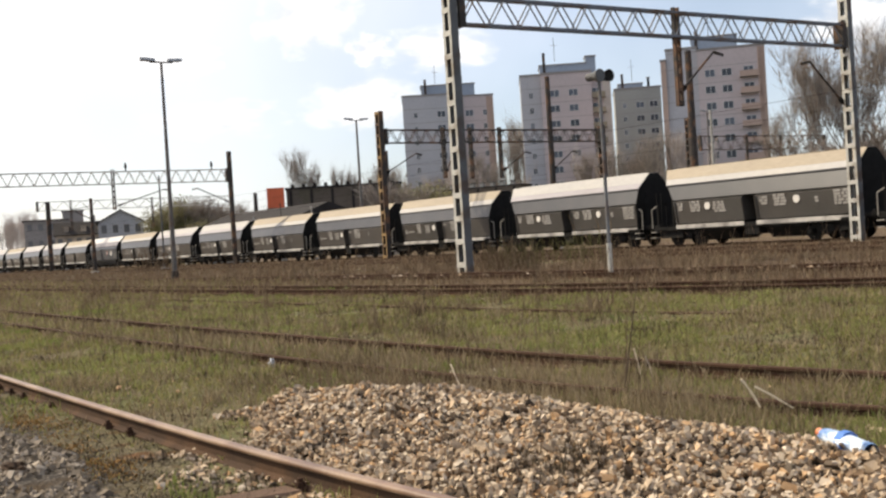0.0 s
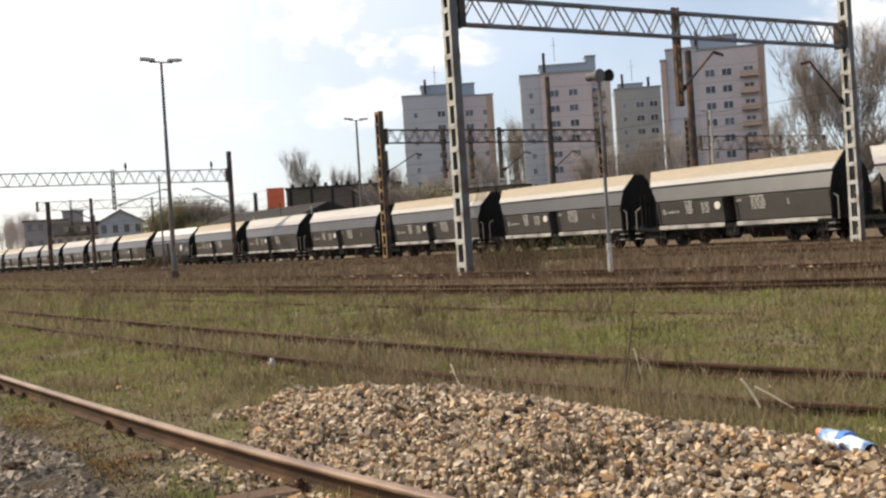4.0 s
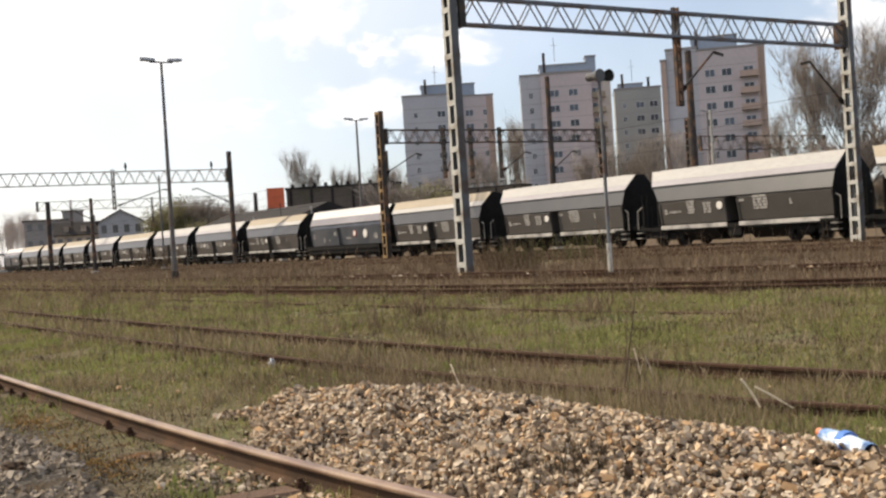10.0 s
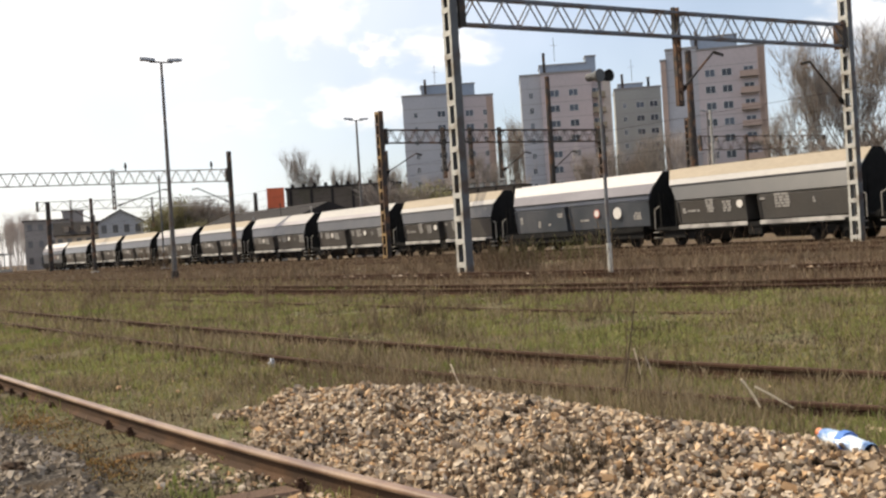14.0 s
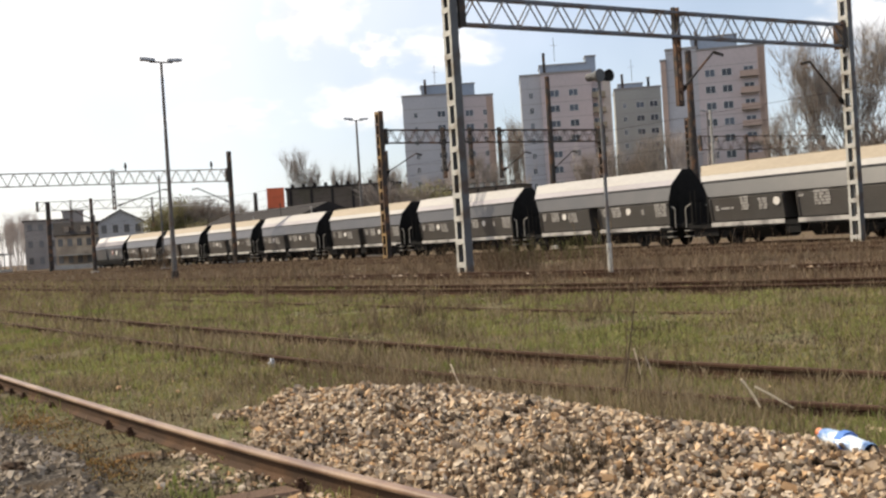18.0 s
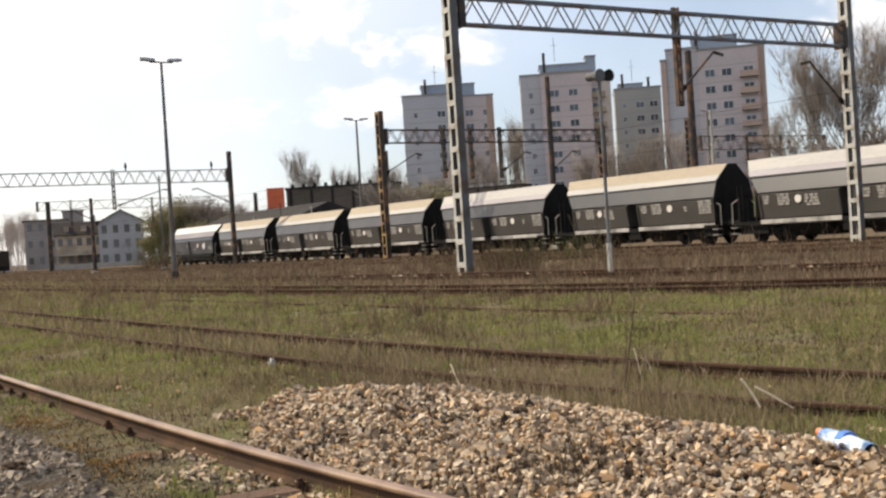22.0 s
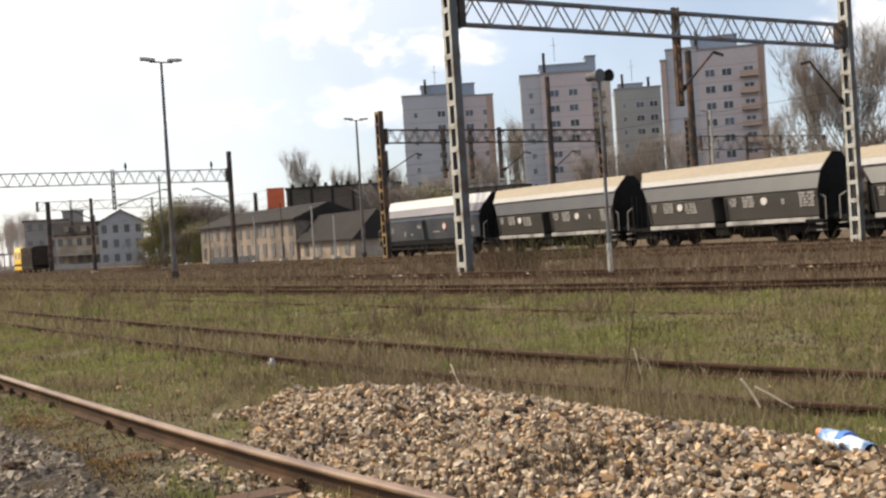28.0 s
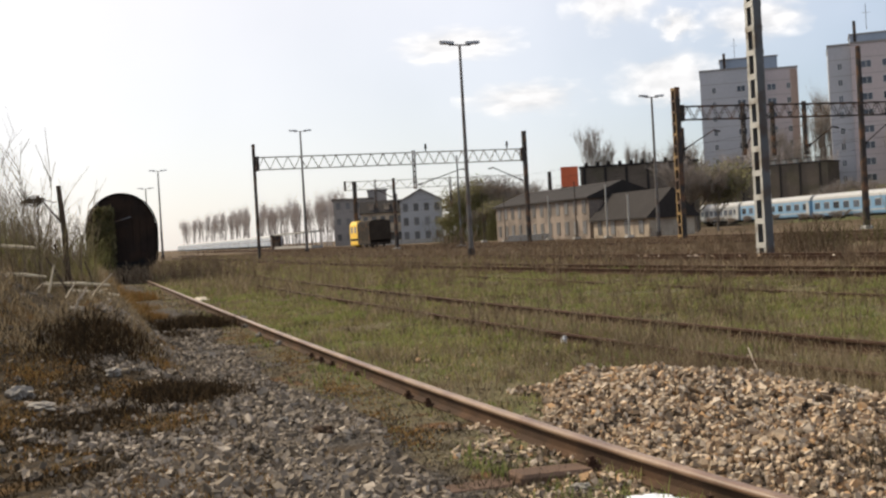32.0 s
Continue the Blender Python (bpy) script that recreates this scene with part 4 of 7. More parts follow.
M_GREYWALL = mat("grey_render", (0.27, 0.25, 0.235), 0.9, 0, 0.2, 0.4, 6.0, 0.1, 0.02)
M_ORANGE = mat("bright_orange_cladding", (0.62, 0.13, 0.05), 0.6, 0, 0.12, 0.6, 8.0, 0.05, 0.02)
M_BANK = mat("dark_overgrown_bank", (0.075, 0.06, 0.04), 0.95, 0, 0.4, 0.3, 4.0, 0.5, 0.2, (0.085, 0.09, 0.04), 0.35)


def house(label, x, y, turn, w, d, h, wall, roofm, ridge, cols, rows, gable="x", z=0.2, over=0.4):
    """A plain building with a pitched roof (ridge metres above the eaves) and rows of windows on the side local -y."""
    t = thing("house", pose(x, y, z, 0, 0, turn), label, "building", "buildings beside the tracks")
    part("wall", box(B(), 0, w, 0, d, -0.3, h), wall, t)
    r = B()
    if gable == "x":
        quads(r, [(-over, -over, h), (w + over, -over, h), (w + over, d + over, h), (-over, d + over, h), (-over, d / 2, h + ridge), (w + over, d / 2, h + ridge), (-over, -over, h - .15), (w + over, -over, h - .15), (w + over, d + over, h - .15), (-over, d + over, h - .15)],
              ((0, 1, 5, 4), (3, 4, 5, 2), (0, 4, 3), (1, 2, 5), (6, 9, 8, 7), (0, 6, 7, 1), (1, 7, 8, 2), (2, 8, 9, 3), (3, 9, 6, 0)))
    else:
        for s in (-1, 1):
            e = w / 2 + s * (w / 2 + over)
            k = -ridge * over / (w / 2)
            quads(r, [(e, -over, h + k), (w / 2, -over, h + ridge), (w / 2, d + over, h + ridge), (e, d + over, h + k), (e, -over, h + k + .18), (w / 2, -over, h + ridge + .18), (w / 2, d + over, h + ridge + .18), (e, d + over, h + k + .18)], BOX)
        for y0, y1 in ((0.0, 0.3), (d - 0.3, d)):
            gb = B()
            quads(gb, [(0, y0, h), (w, y0, h), (w / 2, y0, h + ridge), (0, y1, h), (w, y1, h), (w / 2, y1, h + ridge)], ((0, 1, 2), (5, 4, 3), (0, 3, 4, 1), (1, 4, 5, 2), (2, 5, 3, 0)))
            part("gable_wall", gb, wall, t)
    part("roof", r, roofm, t)
    for j in range(rows):
        for i in range(cols):
            window(t, w * (i + 0.5) / cols, -0.02, h * (j + 0.55) / rows, 0, WINH)
    return t


gb = house("grey flat-roofed block beside the station", 55.0, 258, -13, 9.0, 10, 10.9, M_GREYWALL, M_ROOFD, 0.25, 4, 3)
part("stair_house", box(B(), 8.2, 12.6, 3, 8, -0.2, 12.6), M_GREYWALL, gb)
part("stair_house_roof", box(B(), 8.0, 12.8, 2.8, 8.2, 12.6, 12.8), M_ROOFD, gb)
cs = house("cream station building with a dark roof", 54.0, 226.5, -16, 10.6, 8, 6.6, M_CREAM, M_ROOFD, 2.6, 6, 2)
for i in range(3):
    part("dormer", box(box(B(), 1.6 + 3.2 * i, 2.6 + 3.2 * i, 0.6, 2.5, 6.6, 8.2), 1.45 + 3.2 * i, 2.75 + 3.2 * i, 0.5, 2.6, 8.2, 8.35), M_CREAM, cs)
part("chimney", box(B(), 7.0, 7.6, 3.7, 4.3, 8.5, 10.4), M_GREYWALL, cs)
part("canopy", box(B(), 0.4, 10.2, -2.2, 0, 2.5, 2.7), M_CONCRETE, cs, "pale entrance canopy")
house("pale blue-grey gabled building", 58.4, 212, -16, 8.2, 10, 8.2, M_BLUEWALL, M_ROOFD, 2.2, 4, 3, "y")
house("long brownish two-storey building with a dark roof", 52, 141, -90, 29, 8, 4.5, M_BRICKISH, M_ROOFD, 1.7, 12, 2)
house("low cream shed with a dark roof", 52, 111, -90, 12.5, 5, 1.9, M_CREAM, M_ROOFD, 2.8, 4, 1)
house("brown house with a steep tiled roof", 121.5, 87.0, -58, 9, 9, 6.5, M_CREAM, mat("brown_roof_tiles", (0.12, 0.075, 0.055), 0.85, 0, 0.25, 0.8, 10.0, 0.3, 0.03), 4.5, 3, 2)
# ---- stones ----
RNG = np.random.default_rng(5)


def turns(n):
    """n random rotation matrices."""
    q = RNG.normal(size=(n, 4))
    q /= np.linalg.norm(q, axis=1)[:, None]
    w, x, y, z = q.T
    return np.stack([1 - 2 * (y * y + z * z), 2 * (x * y - w * z), 2 * (x * z + w * y), 2 * (x * y + w * z), 1 - 2 * (x * x + z * z), 2 * (y * z - w * x), 2 * (x * z - w * y), 2 * (y * z + w * x), 1 - 2 * (x * x + y * y)], 1).reshape(n, 3, 3)


CUBE_V = np.array([(x, y, z) for x in (-1, 1) for y in (-1, 1) for z in (-1, 1)]) * 0.8
CUBE_F = np.array([(0, 1, 3), (0, 3, 2), (4, 6, 7), (4, 7, 5), (0, 4, 5), (0, 5, 1), (2, 3, 7), (2, 7, 6), (0, 2, 6), (0, 6, 4), (1, 5, 7), (1, 7, 3)])


def stones(pos, rad):
    """Angular broken stones at the given places: vertices and triangles of one joined mesh."""
    n = len(pos)
    v = CUBE_V[None] * RNG.uniform(0.35, 1.3, (n, 8, 3))
    v = v * RNG.uniform((0.8, 0.6, 0.45), (1.6, 1.15, 0.95), (n, 3))[:, None] * np.asarray(rad)[:, None, None]
    v = np.einsum("nij,nkj->nki", turns(n), v) + np.asarray(pos)[:, None]
    f = CUBE_F[None] + (np.arange(n) * 8)[:, None, None]
    return v.reshape(-1, 3).tolist(), f.reshape(-1, 3).tolist()


def one_stone_material(name, cols):
    m = island(name, cols, 0.9, 0.25)
    n, l = m.node_tree.nodes, m.node_tree.links
    r = next(k for k in n if k.type == "VALTORGB")
    oi = n.new("ShaderNodeObjectInfo")
    l.new(oi.outputs["Random"], r.inputs[0])
    return m


# the near-black tones put the shade of the gaps among the stones
TAN = [(0.054, 0.040, 0.029), (0.343, 0.246, 0.157), (0.476, 0.357, 0.235), (0.540, 0.428, 0.301), (0.270, 0.204, 0.140), (0.601, 0.500, 0.375), (0.116, 0.086, 0.061), (0.488, 0.306, 0.157), (0.622, 0.520, 0.400), (0.076, 0.059, 0.042), (0.435, 0.327, 0.217)]
M_TANSTONES = island("tan_crushed_stone", TAN, 0.9, 0.25)
M_TANSTONE = one_stone_material("tan_broken_stone", TAN)
GREY = [(0.05, 0.039, 0.027), (0.21, 0.171, 0.127), (0.105, 0.084, 0.061), (0.29, 0.24, 0.183), (0.145, 0.117, 0.085), (0.42, 0.355, 0.28), (0.065, 0.052, 0.037)]
M_GREYSTONES = island("grey_dirty_ballast", GREY, 0.9, 0.25)
# dark sheet below the stones; its colour stands for shade in the gaps
M_CORE = mat("gap_shade_core", (0.07, 0.055, 0.042), 0.95, 0, 0.4, 20.0, 90.0, 0.6, 0.03)
RIDGE = [(1.0, 5.0, 0.0), (1.6, 5.0, 0.16), (2.2, 5.1, 0.22), (3.8, 5.03, 0.2), (4.4, 5.02, 0.2), (4.9, 4.86, 0.24), (5.46, 4.7, 0.275), (5.96, 4.65, 0.295), (6.87, 4.58, 0.338), (7.9, 4.2, 0.364), (9.0, 4.0, 0.265), (9.6, 3.75, 0.06), (10.0, 3.6, 0.0)]


def pile_height(x, y):
    """Height of the heap above the ground, 0 outside it."""
    if not 1.0 <= y <= 10:
        return 0.0
    for a, b in zip(RIDGE, RIDGE[1:]):
        if a[0] <= y <= b[0]:
            f = (y - a[0]) / (b[0] - a[0])
            xr, hr = a[1] + f * (b[1] - a[1]), a[2] + f * (b[2] - a[2])
    hr *= 1 + 0.16 * noise.noise(Vector((x * 1.7, y * 1.7, 4)))
    foot = min(xr - 0.1, near_rail(y) + 0.1 + 0.75 * smooth01(7.4, 9.4, y))
    if x <= xr:
        t = (xr - x) / (xr - foot)
        return hr * max(0.0, 1 - t) ** 0.85 if t < 1 else 0.0
    t = (x - xr) / (0.55 + hr)
    return hr * max(0.0, 1 - t * t)


def stone_pile():
    p = thing("stone_pile", Matrix(), "heap of tan crushed stone beside the rusty rail", "stone heap")
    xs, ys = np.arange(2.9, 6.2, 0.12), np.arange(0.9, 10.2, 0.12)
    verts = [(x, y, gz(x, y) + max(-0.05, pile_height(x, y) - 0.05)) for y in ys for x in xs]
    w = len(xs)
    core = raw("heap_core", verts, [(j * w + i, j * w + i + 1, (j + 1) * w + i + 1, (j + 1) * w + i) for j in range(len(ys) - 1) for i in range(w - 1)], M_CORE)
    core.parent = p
    pos, rad = [], []
    while len(pos) < 22500:
        x, y = RNG.uniform(2.85, 6.1), 1.0 + 9.1 * RNG.uniform() ** 1.05
        h = pile_height(x, y)
        if h > 0.015 or RNG.uniform() < 0.02 + 0.2 * (pile_height(x - 0.15, y - 0.1) > 0.01):
            pos.append((x, y, gz(x, y) + h - 0.014 + RNG.uniform(-0.038, 0.03)))
            rad.append(RNG.uniform(0.011, 0.0255) * (1.45 if RNG.uniform() < 0.12 else 1))
    near_ids = [i for i in range(len(pos)) if 5.2 < pos[i][1] < 7.4 and pos[i][0] < 4.8][:300]
    shapes = []
    for k in range(12):
        v, f = stones([(0, 0, 0)], [1.0])
        me = bpy.data.meshes.new("stone")
        me.from_pydata(v, [], f)
        me.materials.append(M_TANSTONE)
        shapes.append(me)
    for i in near_ids:
        s = part("stone", random.choice(shapes), None, p, at=pose(*pos[i], *[random.uniform(0, 360) for _ in range(3)]))
        s.scale = [rad[i] * 1.05] * 3
    rest = [i for i in range(len(pos)) if i not in set(near_ids)]
    v, f = stones([pos[i] for i in rest], [rad[i] for i in rest])
    st = raw("crushed_stone", v, f, M_TANSTONES)
    st.parent = p
    tagged(st, kind="stuff")


stone_pile()


def scatter(name, n, xr, yr, rad, material, label, keep=lambda x, y: True, lift=0.3, power=1.6):
    """Loose stones on the ground, denser near the camera."""
    pos, r = [], []
    while len(pos) < n:
        x, y = RNG.uniform(*xr), yr[0] + (yr[1] - yr[0]) * RNG.uniform() ** power
        if keep(x, y):
            q = RNG.uniform(*rad) * (1.6 if RNG.uniform() < 0.06 else 1)
            pos.append((x, y, gz(x, y) + q * lift))
            r.append(q)
    v, f = stones(pos, r)
    return tagged(raw(name, v, f, material), label, "ballast", kind="stuff")


def gravel_side(x, y):
    e = 2.0 + 0.3 * noise.noise(Vector((x * 0.8, y * 0.5, 9)))
    return x < e and noise.noise(Vector((x * 0.9, y * 0.9, 1))) + 0.55 - 0.75 * max(0, 0.7 - x) > 0.25 * random.random()


scatter("grey_ballast", 34000, (-2.6, 2.5), (0.8, 24), (0.012, 0.034), M_GREYSTONES, "grey dirty ballast stones beside the siding", gravel_side)
scatter("spilled_stone", 1700, (2.05, 2.95), (3.6, 8.3), (0.011, 0.024), M_TANSTONES, "tan stones spilled under the rail", lambda x, y: x < near_rail(y) - 0.07 and x > 2.1 + 0.11 * (y - 4) + 0.2 * math.sin(5 * y) and not 6.3 < y < 6.62)
scatter("scattered_stone", 700, (2.9, 8.5), (4, 16), (0.012, 0.028), M_TANSTONES, "single tan stones lying in the grass", lambda x, y: pile_height(x, y) == 0)


scatter("pale_ballast", 9000, (15.0, 26.0), (8, 40), (0.025, 0.06), M_TANSTONES, "pale ballast stones between the far rails", lambda x, y: abs(x - 17.6 - 72 / max(y, 12) + 0.75) < 0.62)


# ---- litter ----
# opaque bluish white; the blue patches paint in see-through shading
M_PET = mat("clear_plastic", (0.66, 0.75, 0.85), 0.12, 0, 0.2, 14.0, 60.0, 0.4, 0.006, (0.16, 0.27, 0.5), 0.42, 0.1)
M_BLUEPL = mat("blue_plastic_label", (0.08, 0.2, 0.55), 0.35, 0, 0.15, 10.0, 60.0, 0.1, 0.004)
M_PLASTIC = mat("white_plastic_bag", (0.8, 0.82, 0.85), 0.4, 0, 0.1, 12.0, 60.0, 0.4, 0.01)
M_REDCAP = mat("orange_plastic_cap", (0.6, 0.2, 0.08), 0.4, 0, 0.1)


def bottle():
    b = thing("plastic_bottle", pose(5.08, 3.91, 0.225, -84, 0, -13), "crumpled clear plastic bottle with a blue label", "bottle")
    bm = B()
    prev = None
    for z, r in ((0, 0.036), (0.01, 0.045), (0.09, 0.045), (0.11, 0.041), (0.2, 0.045), (0.25, 0.034), (0.28, 0.015), (0.31, 0.014)):
        if prev:
            rod(bm, (0, 0, prev[0]), (0, 0, z), prev[1], r, n=14, caps=False)
        prev = (z, r)
    bmesh.ops.remove_doubles(bm, verts=bm.verts, dist=0.001)
    for v in bm.verts:
        v.co *= 1 + 0.35 * noise.noise(v.co * 22)
        v.co.y *= 0.8
    b.scale = (1.4, 1.4, 1.3)
    part("body", bm, M_PET, b)
    part("label_band", rod(B(), (0, 0, 0.13), (0, 0, 0.175), 0.047, 0.043, n=9), M_BLUEPL, b)
    part("cap", rod(B(), (0, 0, 0.305), (0, 0, 0.33), 0.017, n=12), M_REDCAP, b)


def crumple(name, x, y, size, material, label, category, seed, flat=0.5, up=0.4):
    """A crumpled bag or scrap: a ball of creased facets."""
    bm = B()
    bmesh.ops.create_icosphere(bm, subdivisions=3, radius=1)
    for v in bm.verts:
        k = 1 + 0.55 * noise.noise(v.co * 2.1 + Vector((seed, 0, 0))) + 0.25 * noise.noise(v.co * 5 + Vector((0, seed, 0)))
        v.co = Vector((v.co.x * size[0] * k, v.co.y * size[1] * k, v.co.z * size[2] * k))
    ob = new(name, mesh_of(name, bm, material))
    ob.matrix_basis = pose(x, y, gz(x, y) + size[2] * up, 0, 0, seed * 40)
    return tagged(ob, label, category)


bottle()
crumple("plastic_bag", 5.0, 4.0, (0.035, 0.06, 0.03), mat("pale_blue_plastic", (0.3, 0.5, 0.8), 0.35, 0, 0.2, 12.0, 60.0, 0.4, 0.01), "crumpled pale blue plastic wrapper on the stones", "plastic wrapper", 3, up=4.6)
crumple("plastic_bag", 5.86, 13.6, (0.04, 0.04, 0.085), M_PLASTIC, "small white plastic scrap lying in the grass", "plastic bag", 5)
crumple("paper_scrap", 2.9, 32.2, (0.32, 0.22, 0.12), mat("cream_paper", (0.6, 0.52, 0.4), 0.9, 0, 0.15), "pale crumpled paper lying beside the rail", "paper scrap", 7)
M_PALESTONE = mat("pale_weathered_stone", (0.26, 0.235, 0.2), 0.9, 0, 0.3, 8.0, 60.0, 0.4, 0.01)
for x, y, sx, sy, sz, sd in ((2.95, 23.3, .1, .09, .06, 1), (2.66, 20.7, .07, .06, .05, 2), (-0.5, 11.5, .18, .12, .05, 3), (-0.74, 12.32, .13, .1, .08, 4), (0.2, 13.0, .1, .08, .05, 6), (0.05, 14.9, .12, .1, .05, 8), (2.62, 5.95, .07, .05, .03, 9), (2.6, 18.6, .05, .05, .05, 11), (-0.2, 16.5, .14, .1, .05, 12), (1.5, 9.6, .05, .04, .04, 13), (0.6, 9.2, .05, .05, .03, 14), (3.1, 25.2, .06, .05, .04, 15), (2.65, 16.9, .05, .05, .05, 16)):
    crumple("stone", x, y, (sx, sy, sz), M_PALESTONE, "pale loose stone lying on the ballast", "stone", sd)
crumple("rag", 2.82, 5.47, (0.16, 0.07, 0.035), M_PLASTIC, "dirty white rag lying beside the rail", "rag", 17)
crumple("rubbish", 1.66, 8.6, (0.11, 0.06, 0.06), mat("rusty_scrap", (0.06, 0.038, 0.024), 0.9, 0, 0.4, 8.0, 50.0, 0.5, 0.02), "rusty crumpled scrap lying on the gravel", "rubbish", 21)
M_WOOD = mat("pale_split_wood", (0.64, 0.54, 0.38), 0.9, 0, 0.25, 3.0, 50.0, 0.3, 0.01, stretch=(1, 1, 6))
M_BARKDARK = mat("dark_rotten_bark", (0.09, 0.065, 0.045), 0.95, 0, 0.3, 5.0, 50.0, 0.3, 0.01)
M_STICK = mat("grey_dry_stick", (0.4, 0.33, 0.25), 0.9, 0, 0.25, 5.0, 50.0, 0.2, 0.01)


def stick(name, p, q, r, material, label):
    p, q = Vector(p), Vector(q)
    o = (p + q) / 2
    k = Vector((random.uniform(-1, 1), random.uniform(-1, 1), random.uniform(0, 1))) * (q - p).length * 0.025
    bm = rod(B(), p - o, k, r, r * 0.9, n=6)
    rod(bm, k, q - o, r * 0.9, r * 0.55, n=6)
    ob = new(name, mesh_of(name, bm, material))
    ob.matrix_basis = Matrix.Translation(o)
    return tagged(ob, label, "stick")


DRY = "dry grey broken branch lying in grass"
stalk = thing("weed_stalk", Matrix(), "single tall thin dark weed stalk in the grass", "weed stalk")
part("stem", rod(rod(B(), (6.57, 7.59, 0.00), (6.64, 7.53, 0.52), 0.009, 0.007, n=6), (6.64, 7.53, 0.52), (6.71, 7.47, 1.07), 0.007, 0.004, n=6), M_BARKDARK, stalk)
part("twig", rod(B(), (6.64, 7.53, 0.52), (6.73, 7.44, 0.71), 0.004, 0.002, n=5), M_BARKDARK, stalk)
stick("branch", (7.07, 7.83, 0.3), (7.11, 7.78, 0.08), 0.007, M_STICK, DRY)
stick("branch", (5.75, 9.1, 0.3), (5.65, 8.7, 0.03), 0.007, M_STICK, DRY)
stick("branch", (7.35, 8.3, 0.32), (7.25, 8.1, 0.03), 0.007, M_STICK, DRY)
stick("branch", (5.96, 5.63, 0.38), (6.00, 5.59, 0.30), 0.011, M_WOOD, DRY)
stick("branch", (6.00, 5.59, 0.30), (6.04, 5.54, 0.18), 0.012, M_WOOD, DRY)
stick("branch", (6.06, 5.60, 0.32), (6.23, 5.41, 0.16), 0.01, M_WOOD, DRY)
# timber and branches dumped on the bank
DUMP = "pale split timber dumped on the bank"
for p, q, r in (((-0.71, 19, 1.07), (0.32, 18.9, 1.0), .035), ((-0.25, 18.6, 0.95), (0.44, 18.5, 0.84), .032), ((-1.3, 19.2, 1.72), (-0.75, 19.1, 1.66), .035), ((-1.32, 18.6, 1.28), (-0.62, 18.5, 1.2), .03), ((-0.64, 18.2, 0.8), (-0.5, 18.4, 1.38), .022), ((-0.1, 17.9, 0.5), (-0.12, 18.1, 0.9), .022), ((-0.35, 18.8, 1.0), (-0.62, 18.9, 1.5), .02), ((-0.2, 19.0, 1.0), (-0.5, 19.2, 1.7), .018), ((0.1, 19, 0.95), (-0.05, 19.1, 1.4), .018)):
    stick("timber", p, q, r * 1.1, M_WOOD if r > 0.021 else M_BARKDARK, DUMP if r > 0.021 else "dark rotten stick leaning on the bank")
for i in range(16):
    x, y = random.uniform(-1.9, 0.3), random.uniform(15.5, 20)
    ln, a = random.uniform(0.15, 0.5), random.uniform(-0.6, 1.1)
    z = gz(x, y) + 0.05
    stick("timber", (x, y, z), (x + ln * math.cos(a) * random.choice((-1, 1)), y + random.uniform(-.3, .3), z + 0.06 + max(0.0, ln * math.sin(a))), random.uniform(0.008, 0.02), random.choice((M_WOOD, M_STICK, M_BARKDARK)), DUMP)
scatter("bank_rubble", 1500, (-2.6, 0.9), (8, 30), (0.012, 0.04), M_GREYSTONES, "dark rubble and stones strewn over the bank")
# ---- grass and weeds ----
M_GRASS = island("green_grass", [(0.14, 0.15, 0.045), (0.205, 0.208, 0.064), (0.26, 0.235, 0.09), (0.29, 0.24, 0.115), (0.175, 0.168, 0.056)], 0.7, 0.2, 0.4)
M_FRESH = island("fresh_yellow_green_grass", [(0.2, 0.214, 0.072), (0.28, 0.285, 0.105), (0.23, 0.242, 0.08), (0.33, 0.3, 0.13)], 0.7, 0.2, 0.4)
M_FRESHTUFT = island("fresh_green_tuft", [(0.13, 0.17, 0.045), (0.19, 0.225, 0.06), (0.24, 0.26, 0.08)], 0.7, 0.2, 0.4)
M_LITTER = island("dark_plant_litter", [(0.055, 0.042, 0.026), (0.07, 0.05, 0.032), (0.05, 0.038, 0.022), (0.2, 0.155, 0.1), (0.03, 0.022, 0.014)], 0.95, 0.2)
M_STEM = island("dark_dry_stems", [(0.09, 0.066, 0.046), (0.17, 0.13, 0.09), (0.27, 0.21, 0.145), (0.38, 0.3, 0.21)], 0.9, 0.2, 0.2)
M_STRAW = island("dry_grass", [(0.13, 0.096, 0.056), (0.3, 0.23, 0.14), (0.2, 0.155, 0.095), (0.4, 0.32, 0.205), (0.08, 0.06, 0.038)], 0.85, 0.2, 0.35)
M_BROWN = island("brown_dead_weeds", [(0.095, 0.064, 0.041), (0.19, 0.135, 0.088), (0.145, 0.1, 0.064), (0.26, 0.2, 0.135), (0.12, 0.092, 0.052)], 0.9, 0.2, 0.3)
M_DARKTUFT = island("dark_moss_tuft", [(0.02, 0.014, 0.008), (0.045, 0.029, 0.014), (0.085, 0.05, 0.02), (0.028, 0.02, 0.01)], 0.95, 0.2)
M_RUSTTUFT = island("orange_dry_tuft", [(0.2, 0.1, 0.03), (0.3, 0.16, 0.05), (0.15, 0.11, 0.04), (0.36, 0.23, 0.09)], 0.9, 0.2, 0.15)


